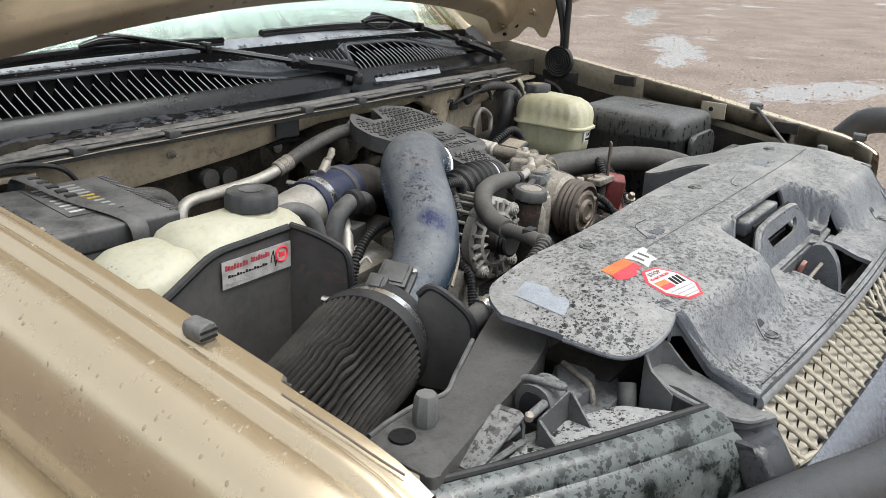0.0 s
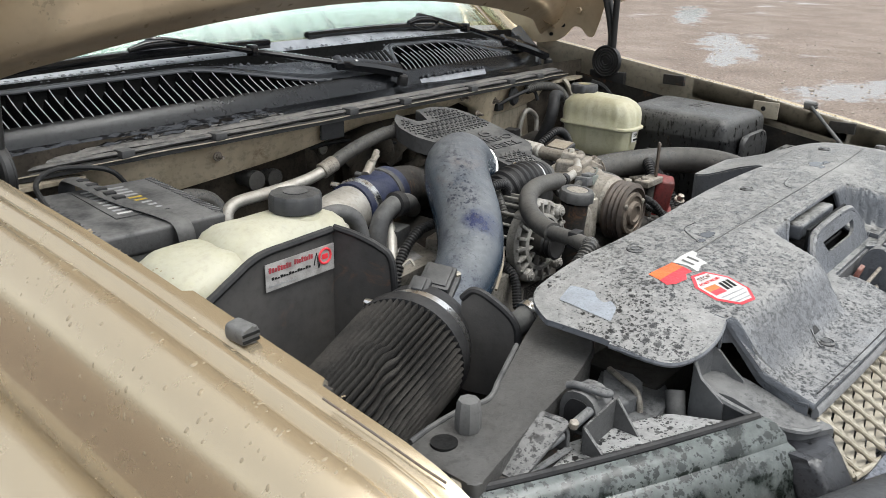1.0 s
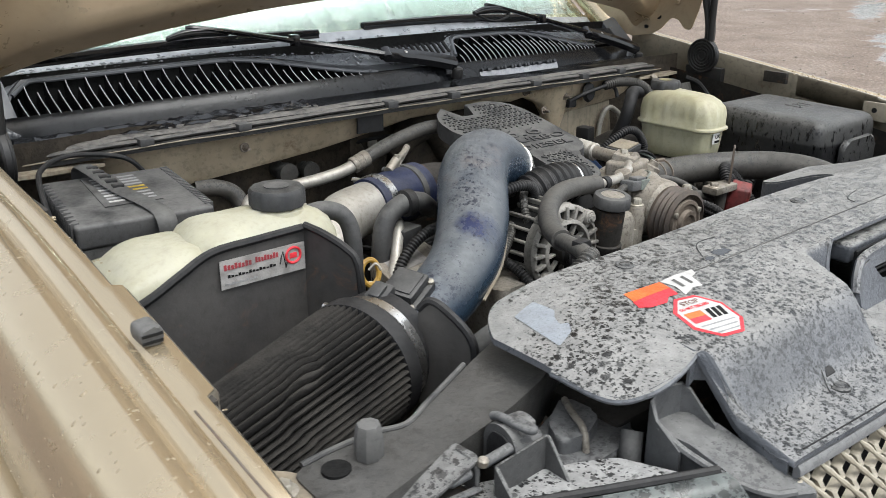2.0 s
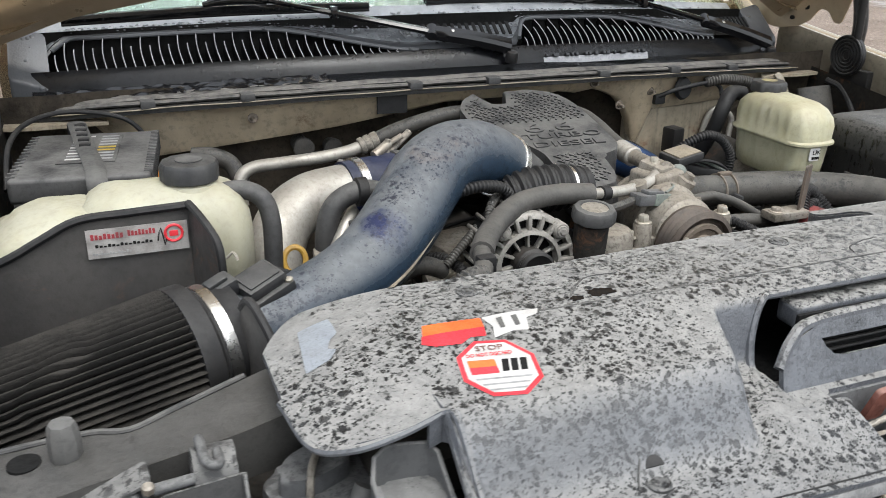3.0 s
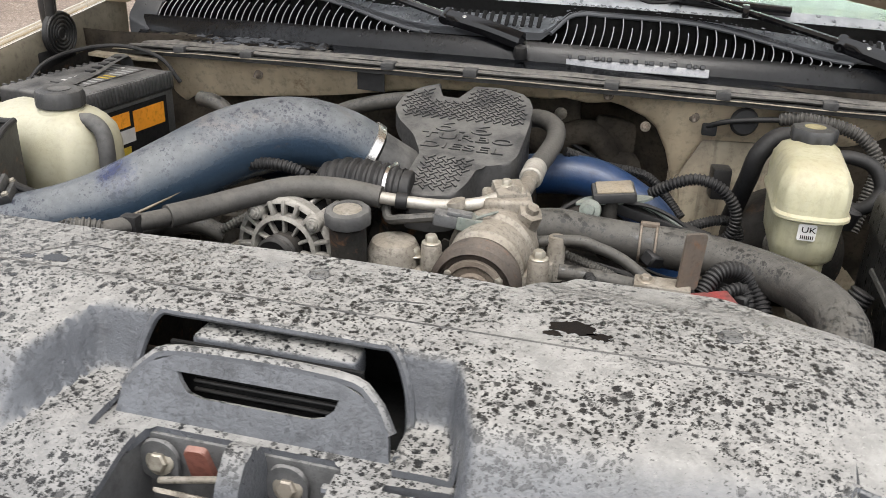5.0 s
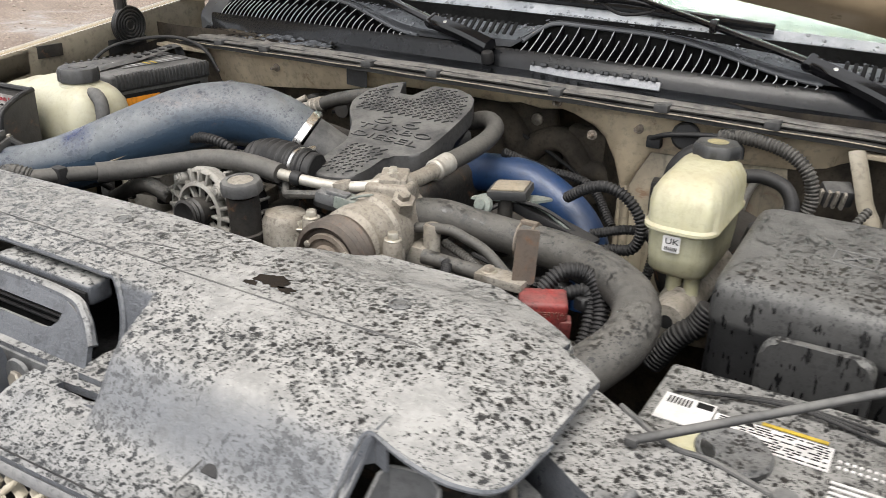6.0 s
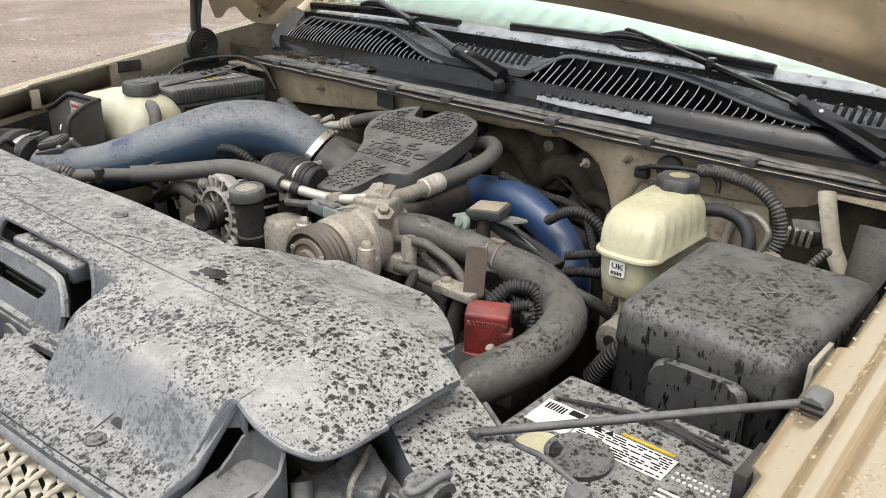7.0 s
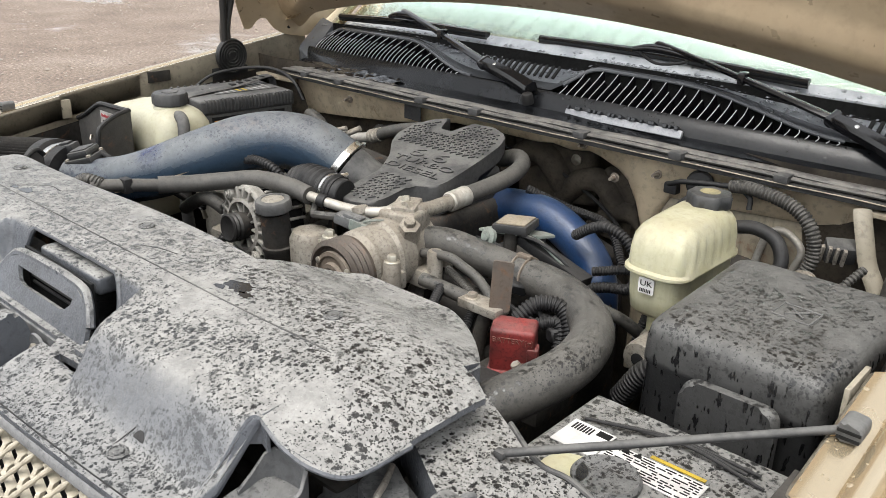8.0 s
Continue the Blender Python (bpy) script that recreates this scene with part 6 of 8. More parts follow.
        pts = [(x, y, z)] + [(x + random.uniform(-0.06, 0.06) * j, y + random.uniform(-0.05, 0.05) * j, z + random.uniform(-0.03, 0.02) * j) for j in (1, 2, 3)]
        part("wire", sweep(pts, random.uniform(0.002, 0.005), 7, 5), FRESHRUBBER, t)
    extra = [((-0.292, 0.655, 1.098), (-0.276, 0.66, 1.118), (-0.24, 0.66, 1.132), (-0.202, 0.662, 1.134), (-0.17, 0.668, 1.123), (-0.15, 0.68, 1.09)),
             ((0.305, 0.925, 1.062), (0.340, 0.915, 1.087), (0.375, 0.91, 1.099), (0.412, 0.91, 1.086), (0.437, 0.91, 1.05), (0.428, 0.91, 1.008), (0.385, 0.91, 0.996), (0.33, 0.90, 0.98)),
             ((0.53, 0.72, 0.93), (0.561, 0.72, 0.982), (0.581, 0.725, 1.001), (0.595, 0.73, 1.03))]
    for k, pts in enumerate(extra):
        part("conduit", sweep(pts, (0.009, 0.0095, 0.017)[k], 10, 8, ridge=0.0018, pitch=0.006), FRESHRUBBER, t)
    for pts, r in (([(-0.42, 0.63, 1.0), (-0.356, 0.62, 1.034), (-0.317, 0.62, 1.046), (-0.28, 0.63, 1.03)], 0.013), ([(0.35, 0.83, 1.0), (0.392, 0.82, 1.006), (0.423, 0.82, 1.003), (0.46, 0.84, 0.985), (0.49, 0.87, 0.95)], 0.010),
                   ([(0.15, 0.70, 1.05), (0.216, 0.70, 1.061), (0.246, 0.70, 1.055), (0.281, 0.70, 1.042), (0.32, 0.69, 1.02)], 0.008), ([(-0.11, 0.60, 1.0), (-0.12, 0.625, 1.06), (-0.135, 0.66, 1.085), (-0.16, 0.69, 1.08)], 0.010)):
        part("hose", sweep(pts, r, 10, 8), RUBBER, t)
    part("conduit", sweep([(-0.318, 0.415, 1.118), (-0.342, 0.400, 1.124), (-0.37, 0.396, 1.112), (-0.405, 0.395, 1.095), (-0.445, 0.395, 1.08), (-0.478, 0.400, 1.070)], 0.0115, 12, 8, ridge=0.002, pitch=0.006), RUBBER, t)
    part("elbow", sweep([(-0.470, 0.399, 1.072), (-0.488, 0.402, 1.066), (-0.51, 0.412, 1.05), (-0.53, 0.43, 1.02)], 0.017, 14, 6), DUSTBLACK, t)
    part("elbow_clamp", clamp_band((-0.484, 0.401, 1.068), (-1, 0.15, -0.4), 0.0185, 0.010), STEEL, t)
    part("heater_hose", sweep([(-0.30, 0.77, 1.09), (-0.333, 0.752, 1.112), (-0.369, 0.748, 1.117), (-0.402, 0.745, 1.10), (-0.417, 0.74, 1.06), (-0.42, 0.74, 0.96)], 0.0155, 14, 8), DUSTBLACK, t)
    part("hose_collar", lathe((-0.352, 0.749, 1.116), (-1, -0.05, 0.02), [(0.0165, 0), (0.021, 0.002), (0.021, 0.016), (0.0165, 0.018)], 20), FRESHRUBBER, t)
    box_ = part("control_box", box(-0.438, -0.338, 0.675, 0.745, 1.0, 1.042, 0.006, 2, rot(12, -8, -6)), ALU, t, "dirty cast control box with a label")
    part("box_label", box(-0.425, -0.365, 0.690, 0.735, 1.0405, 1.0425, 0, 1, rot(12, -8, -6)), WORNWHITE, box_)
    part("box_plug", box(-0.39, -0.345, 0.73, 0.765, 1.05, 1.08, 0.004, 2, rot(0, 0, 14)), BLACK, t)
    part("conduit", sweep([(-0.32, 0.70, 1.085), (-0.36, 0.70, 1.082), (-0.40, 0.695, 1.062), (-0.43, 0.685, 1.03), (-0.44, 0.68, 0.98)], 0.0085, 10, 8, ridge=0.0016, pitch=0.0055), FRESHRUBBER, t)
    part("boost_line", rod((-0.29, 0.885, 1.135), (-0.245, 0.905, 1.150), 0.005), ALU, t)
    part("boost_tee", merge(rod((-0.30, 0.88, 1.128), (-0.27, 0.895, 1.142), 0.008), rod((-0.275, 0.89, 1.12), (-0.272, 0.892, 1.15), 0.005)), ZINC, t)
    random.seed(23)
    for k in range(26):
        x, y, z = random.uniform(-0.30, 0.45), random.uniform(0.60, 0.80), random.uniform(0.95, 1.02)
        if k % 3 == 0:
            part("bracket", plate((x, y, z), (1, random.uniform(-0.4, 0.4), 0), (0, random.uniform(0, 0.5), 1), rounded([(0, 0), (0.04, 0), (0.035, 0.03), (0.012, 0.038)], 0.006), 0.004), SOOT if k % 2 else ALU, t)
        elif k % 3 == 1:
            part("engine_bolt", bolt((x, y, z), (random.uniform(-0.3, 0.3), -0.5, 1), 0.008, 0.014), ZINC, t)
        else:
            part("plug", box(x, x + 0.03, y, y + 0.022, z, z + 0.02, 0.003, 1, rot(random.uniform(-30, 30), random.uniform(-20, 20), random.uniform(0, 90))), FRESHRUBBER, t)
    # cables behind the engine on the passenger's side
    part("heater_nipple", merge(rod((-0.36, 1.19, 1.085), (-0.36, 1.11, 1.085), 0.016), lathe((-0.36, 1.12, 1.085), (0, -1, 0), [(0.019, 0), (0.019, 0.012), (0.012, 0.013)], 16)), RUBBER, t)
    part("heater_nipple", merge(rod((-0.30, 1.20, 1.075), (-0.30, 1.13, 1.075), 0.014), lathe((-0.30, 1.14, 1.075), (0, -1, 0), [(0.018, 0), (0.018, 0.012), (0.011, 0.013)], 16)), RUBBER, t)
    part("turbo_shell", lathe((-0.02, 1.02, 0.98), (-1, 0, 0.1), [(0.05, 0), (0.085, 0.03), (0.09, 0.07), (0.06, 0.11), (0.045, 0.13)], 24), SOOT, t)


def build_engine_cover():
    t = thing("engine_cover", (0.03, 0.85, 1.02), "dusty grey plastic engine cover with raised tread pattern and lettering", "cover")
    out = [(-0.118, 0.925), (-0.116, 0.968), (-0.098, 0.998), (-0.066, 1.026), (-0.056, 0.972), (-0.018, 0.970), (-0.010, 1.024), (0.045, 1.022), (0.088, 1.004), (0.104, 0.965),
           (0.108, 0.915), (0.109, 0.868), (0.108, 0.815), (0.099, 0.794), (0.080, 0.785), (0.058, 0.778), (0.052, 0.730), (0.040, 0.700), (0.010, 0.690), (-0.030, 0.694), (-0.040, 0.735), (-0.038, 0.80), (-0.064, 0.850), (-0.100, 0.890)]

    def top(x, y):
        return 1.106 + 0.245 * (y - 0.70)
    bm = prism(rounded(out, 0.010, 3), lambda x, y: top(x, y) - (0.055 if y < 0.88 else 0.030), top, 0.0045, 3)
    part("shell", bm, DUSTBLACK, t, angle=50)
    part("snout_skirt", box(-0.034, 0.048, 0.698, 0.84, 1.055, 1.100, 0.012, 3), DUSTBLACK, t)
    part("side_skirt", box(0.0, 0.102, 0.85, 0.98, 1.06, 1.132, 0.015, 3), DUSTBLACK, t)
    # tread bars in two crossing directions
    bars = None
    poly = [Vector(p) for p in out]

    def inside(x, y, m=0.012):
        hit = False
        for i in range(len(poly)):
            a, b = poly[i - 1], poly[i]
            if (a.y > y) != (b.y > y) and x < (b.x - a.x) * (y - a.y) / (b.y - a.y) + a.x:
                hit = not hit
            d = b - a
            k = max(0, min(1, ((x - a.x) * d.x + (y - a.y) * d.y) / d.length_squared))
            if (Vector((x, y)) - (a + d * k)).length < m:
                return False
        return hit
    made = []
    for i in range(50):
        for j in range(-25, 25):
            x, y = (i + j) * 0.0073 - 0.14, 0.68 + (i - j) * 0.0073
            if not inside(x, y) or 0.790 < y < 0.905:
                continue
            ang = 45 if (i + j) % 2 else -45
            z = top(x, y)
            b = box(x - 0.0064, x + 0.0064, y - 0.0016, y + 0.0016, z - 0.001, z + 0.0026, 0, 1, rot(math.degrees(math.atan(0.245)), 0, 0) @ rot(0, 0, ang))
            made.append(b)
    tagged(part("tread", merge(*made), DUSTBLACK, t), kind="stuff")
    u, v = (1, -0.03, 0), (0.03, 1, 0.245)
    lettering("6.6", (-0.038, 0.866, top(0, 0.866) + 0.0003), u, v, 0.030, DUSTBLACK, t, thick=0.0016, wide=1.9)
    lettering("TURBO", (-0.052, 0.844, top(0, 0.844) + 0.0003), u, v, 0.0165, DUSTBLACK, t, thick=0.0015, wide=1.95)
    lettering("DIESEL", (-0.046, 0.817, top(0, 0.817) + 0.0003), u, v, 0.0165, DUSTBLACK, t, thick=0.0015, wide=1.95)


def build_intake():
    t = thing("intake_tube", (-0.35, 0.62, 1.03), "dented blue intake tube under grey dust with dark rain marks", "intake tube")
    pts = [(-0.580, 0.496, 1.050), (-0.525, 0.510, 1.056), (-0.455, 0.536, 1.072), (-0.40, 0.566, 1.091), (-0.345, 0.615, 1.118), (-0.29, 0.678, 1.146), (-0.245, 0.720, 1.157), (-0.20, 0.748, 1.156), (-0.155, 0.770, 1.142), (-0.115, 0.787, 1.118)]
    part("tube", sweep(pts, 0.054, 32, 8, radii=[0.050, 0.045, 0.046, 0.049, 0.052, 0.054, 0.054, 0.053, 0.051, 0.050]), TUBEBLUE, t)
    seam = []
    for a, p, b in zip(pts[1:-3], pts[2:-2], pts[3:-1]):
        along = (Vector(b) - Vector(a)).normalized()
        out = Vector((0.5, -0.8, -0.22))
        out = (out - along * out.dot(along)).normalized()
        seam.append(Vector(p) + out * 0.0495)
    part("seam_line", sweep(seam, 0.0022, 6, 6), RELAYTOP, t, "dusty tan seam line along the tube")
    d = Vector((0.62, 0.28, -0.46))
    part("tube_clamp", clamp_band((-0.122, 0.785, 1.122), d, 0.0515, 0.014), STEEL, t, "bright steel hose clamp")
    part("coupler", sweep([(-0.115, 0.787, 1.116), (-0.085, 0.803, 1.093), (-0.055, 0.822, 1.07), (-0.02, 0.86, 1.05)], 0.048, 24, 6), DUSTBLACK, t, "dark grey rubber coupler")
    # sensor block on a flat near the filter
    m = rot(8, -16, 24)
    c = Vector((-0.556, 0.500, 1.110))

    def near(x0, x1, y0, y1, z0, z1, bev):
        b = box(x0, x1, y0, y1, z0, z1, bev, 2)
        b.transform(Matrix.Translation(c) @ m.to_4x4())
        return b
    part("sensor_base", near(-0.030, 0.032, -0.026, 0.024, -0.020, -0.006, 0.003), BLACK, t)
    body = part("sensor_body", near(-0.024, 0.026, -0.021, 0.021, -0.006, 0.008, 0.005), BLACK, t, "black air flow sensor")
    part("sensor_lid", near(-0.019, 0.021, -0.016, 0.016, 0.008, 0.010, 0.0015), BLACK, t)
    part("sensor_plug", near(-0.058, -0.022, 0.000, 0.026, -0.002, 0.020, 0.004), BLACK, t)
    part("plug_tab", near(-0.054, -0.030, 0.006, 0.020, 0.020, 0.025, 0.002), BLACK, t)
    for dx, dy in ((0.027, -0.021), (0.027, 0.018), (-0.026, -0.021)):
        part("sensor_screw", lathe(c + m @ Vector((dx, dy, -0.007)), m @ Vector((0, 0, 1)), [(0.0045, 0), (0.0045, 0.004), (0.002, 0.005)], 10), ZINC, t)
    part("sensor_lead", sweep([(-0.535, 0.525, 1.11), (-0.50, 0.55, 1.085), (-0.48, 0.60, 1.05), (-0.47, 0.66, 1.0)], 0.006, 9, 8), FRESHRUBBER, t)

    f = thing("air_filter", (-0.72, 0.44, 0.94), "dirty black pleated cone air filter with a rubber collar", "filter")
    a, b = Vector((-0.649, 0.471, 1.046)), Vector((-0.856, 0.404, 1.034))
    ax = (b - a).normalized()
    _, u, v = axes(ax)
    length = (b - a).length
    bm = bmesh.new()
    pleats, rings = 56, []
    for k in range(31):
        h = k / 30
        r0 = 0.073 - 0.010 * h
        ring = []
        for i in range(pleats * 4):
            an = 2 * math.pi * i / (pleats * 4)
            bend = 0.48 + 0.13 * math.sin(an * 2.0 + 0.6) + 0.05 * math.sin(an * 7)
            kink = 0.075 * smooth(bend - 0.035, bend + 0.035, h) * max(0.0, math.sin(an * 3 + 1.0)) - 0.03 * smooth(bend + 0.12, bend + 0.17, h)
            an2 = an + kink
            rr = r0 + (0.0045, 0.0025, -0.0085, 0.0025)[i % 4]
            ring.append(bm.verts.new(a + ax * (length * h) + (u * math.cos(an2) + v * math.sin(an2)) * rr))
        rings.append(ring)
    n = pleats * 4
    for p, q in zip(rings, rings[1:]):
        for i in range(n):
            bm.faces.new((p[i], p[(i + 1) % n], q[(i + 1) % n], q[i]))
    bm.faces.new(rings[0])
    bm.faces.new(list(reversed(rings[-1])))
    part("pleats", bm, FILTER, f, angle=80)
    part("collar_ring", lathe(a - ax * 0.002, -ax, [(0.073, -0.004), (0.0775, -0.003), (0.078, 0.003), (0.0775, 0.018), (0.0735, 0.021), (0.070, 0.023), (0.069, 0.030), (0.068, 0.062), (0.058, 0.063)], 40), FRESHRUBBER, f)
    part("filter_clamp", clamp_band(a - ax * 0.035, -ax, 0.0692, 0.014), STEEL, f, "bright steel band clamp")
    part("end_cap", lathe(b - ax * 0.002, ax, [(0.067, 0), (0.068, 0.004), (0.062, 0.012), (0.03, 0.013)], 32), FRESHRUBBER, f)

    s = thing("heat_shield", (-0.70, 0.60, 0.90), "black sheet metal heat shield with rubber edging and a sticker", "heat shield")
    o = [(-0.845, 0.90), (-0.845, 1.108), (-0.81, 1.120), (-0.775, 1.138), (-0.735, 1.156), (-0.612, 1.161), (-0.612, 0.90)]
    bm = plate((0, 0.634, 0), (1, 0, 0), (0, 0, 1), o, -0.003, 0)
    part("back_plate", bm, SHIELD, s)
    o2 = [(0.634, 0.92), (0.634, 1.163), (0.60, 1.158), (0.565, 1.146), (0.55, 1.13), (0.545, 1.07), (0.54, 0.92)]
    bm = plate((-0.612, 0, 0), (0, 1, 0), (0, 0, 1), [(y, z) for y, z in o2], 0.003, 0)
    for vert in bm.verts:
        vert.co.x += 0.28 * (0.634 - vert.co.y)
    part("side_plate", bm, SHIELD, s)
    part("edge_trim", sweep([(-0.845, 0.634, 1.108), (-0.81, 0.634, 1.121), (-0.775, 0.634, 1.139), (-0.735, 0.634, 1.157), (-0.68, 0.634, 1.160), (-0.614, 0.634, 1.162)], 0.0055, 8, 4), FRESHRUBBER, s)
    part("edge_trim", sweep([(-0.611, 0.632, 1.165), (-0.603, 0.60, 1.160), (-0.593, 0.566, 1.148), (-0.588, 0.55, 1.132), (-0.586, 0.545, 1.08)], 0.005, 8, 4), FRESHRUBBER, s)
    # front guard between filter and support
    out = rounded([(0.02, 0), (0.02, 0.128), (0.035, 0.136), (0.06, 0.128), (0.088, 0.104), (0.094, 0.08), (0.09, 0.0)], 0.012, 3)
    part("front_guard", plate((-0.590, 0.455, 0.988), (0.30, -0.95, 0), (0, 0, 1), out, 0.003, 0), SHIELD, s)
    part("guard_trim", sweep([(-0.584, 0.436, 1.112), (-0.579, 0.421, 1.125), (-0.572, 0.398, 1.116), (-0.564, 0.372, 1.094), (-0.562, 0.366, 1.064), (-0.563, 0.370, 0.99)], 0.005, 8, 5), FRESHRUBBER, s)
    part("bracket_hook", sweep([(-0.583, 0.535, 1.128), (-0.576, 0.53, 1.136), (-0.572, 0.525, 1.128)], 0.0018, 6, 5), ZINC, s)
    st = part("sticker", box(-0.729, -0.6145, 0.6295, 0.6306, 1.109, 1.145, 0), WORNWHITE, s, "worn white sticker with red and black print")
    for x0, x1, z0, z1, mm in ((-0.724, -0.687, 1.1325, 1.1395, WORNRED), (-0.683, -0.651, 1.1335, 1.1405, WORNRED), (-0.720, -0.655, 1.1225, 1.1262, SHADEINK), (-0.724, -0.680, 1.1135, 1.1165, GREYINK)):
        n = 8 if mm is WORNRED else 14
        for k in range(n):
            w = (x1 - x0) / n
            part("print_bar", box(x0 + w * k, x0 + w * (k + 0.72), 0.6288, 0.6296, z0, z1 - 0.001 * (k % 3), 0), mm, st)
    part("print_ring", sweep([(-0.631 + 0.0100 * math.cos(k * 0.524), 0.6292, 1.131 + 0.0100 * math.sin(k * 0.524)) for k in range(13)], 0.0018, 6, 3), REDINK, st)
    part("print_dot", box(-0.636, -0.626, 0.6288, 0.6296, 1.127, 1.134, 0.0002), REDINK, st)
    part("print_stroke", sweep([(-0.650, 0.6292, 1.123), (-0.6455, 0.6292, 1.139), (-0.642, 0.6292, 1.117), (-0.6395, 0.6292, 1.130)], 0.0008, 5, 2), SHADEINK, st)


def build_coolant_bottle():
    t = thing("coolant_bottle", (-0.68, 0.73, 0.88), "yellowed translucent coolant bottle with a black cap", "bottle")
    # two soft-shouldered chambers, the filler side standing higher
    def chamber(name, corners, levels, r):
        bm = bmesh.new()
        rings = []
        for z, g, sag in levels:
            cx = sum(p[0] for p in corners) / len(corners)
            cy = sum(p[1] for p in corners) / len(corners)
            o = rounded([(x + (0.9 * g if x > cx else -0.9 * g), y + (0.9 * g if y > cy else -0.9 * g)) for x, y in corners], r, 7)
            rings.append([bm.verts.new((x + 0.0025 * math.sin(y * 120), y + 0.0025 * math.sin(x * 95), z - sag * max(0, (cx - x) * 0.25) + 0.0015 * math.sin(x * 70 + y * 50))) for x, y in o])
        n = len(rings[0])
        for p, q in zip(rings, rings[1:]):
            for i in range(n):
                bm.faces.new((p[i], p[(i + 1) % n], q[(i + 1) % n], q[i]))
        bm.faces.new(rings[-1])
        bm.faces.new(list(reversed(rings[0])))
        part(name, bm, BOTTLE, t, angle=70)
    chamber("low_chamber", [(-0.835, 0.672), (-0.70, 0.668), (-0.70, 0.80), (-0.835, 0.80)], ((0.88, 0, 0), (0.90, 0.008, 0), (1.095, 0.008, 0), (1.118, 0.004, 0), (1.134, -0.006, 1), (1.144, -0.020, 1), (1.149, -0.038, 1)), 0.035)
    chamber("filler_chamber", [(-0.735, 0.664), (-0.535, 0.660), (-0.528, 0.785), (-0.735, 0.79)], ((1.02, -0.01, 0), (1.035, 0.006, 0), (1.105, 0.006, 0), (1.130, 0.002, 0), (1.148, -0.008, 0), (1.158, -0.020, 0), (1.164, -0.036, 0), (1.166, -0.055, 0)), 0.045)
    part("neck", lathe((-0.598, 0.722, 1.150), (0, 0, 1), [(0.040, 0), (0.036, 0.014), (0.031, 0.017), (0.031, 0.026)], 28), BOTTLE, t)
    cap = part("cap", lathe((-0.598, 0.722, 1.167), (0, 0, 1), [(0.034, 0), (0.0365, 0.002), (0.0365, 0.020), (0.034, 0.025), (0.024, 0.0275), (0.020, 0.026)], 48, 0.025, 12), BLACK, t, "black ribbed screw cap")
    part("cap_mark", lathe((-0.598, 0.722, 1.193), (0, 0, 1), [(0.017, 0), (0.017, 0.0012), (0.013, 0.0013)], 24), DUSTBLACK, cap)
    part("nipple", rod((-0.565, 0.715, 1.148), (-0.540, 0.708, 1.150), 0.009), BOTTLE, t)
    h = thing("coolant_hose", (-0.50, 0.70, 0.92), "black rubber hose arching down from the coolant bottle", "hose")
    part("hose", sweep([(-0.562, 0.714, 1.148), (-0.535, 0.706, 1.151), (-0.512, 0.697, 1.140), (-0.503, 0.690, 1.112), (-0.503, 0.686, 1.06), (-0.508, 0.685, 0.98), (-0.51, 0.69, 0.92)], 0.0125, 14, 8), DUSTBLACK, h)
    d = thing("dipstick", (-0.455, 0.685, 0.95), "amber ring handled oil dipstick in its tube", "dipstick")
    ring = [(-0.474 + 0.015 * math.cos(k * 0.5236), 0.690 + 0.004 * math.sin(k * 0.5236), 1.048 + 0.018 * math.sin(k * 0.5236)) for k in range(13)]
    part("ring", sweep(ring, 0.0042, 8, 3), YELLOW, d, "amber plastic ring")
    part("stem", rod((-0.474, 0.69, 1.032), (-0.462, 0.70, 0.95), 0.005), ZINC, d)
    part("tube", sweep([(-0.455, 0.68, 0.99), (-0.425, 0.70, 1.03), (-0.39, 0.735, 1.07), (-0.37, 0.76, 1.085)], 0.009, 10, 6), PIPEALU, d)


def build_battery(x0, x1, y0, y1, ztop, kind):
    label = "black car battery, dusty, with faded labels and a hold-down strap" if kind == "rear" else "black car battery spotted with rain, white and yellow labels"
    t = thing("battery", ((x0 + x1) / 2, (y0 + y1) / 2, ztop - 0.2), label, "battery", "batteries")
    m = BATDUST if kind == "rear" else BATTERY
    part("case", box(x0, x1, y0, y1, ztop - 0.2, ztop - 0.028, 0.006), BATTERY, t)
    part("lid", box(x0 - 0.003, x1 + 0.003, y0 - 0.003, y1 + 0.003, ztop - 0.034, ztop, 0.006, 3), m, t)
    part("tray", box(x0 - 0.012, x1 + 0.012, y0 - 0.012, y1 + 0.012, ztop - 0.212, ztop - 0.195, 0.004), SATIN, t)
    return t


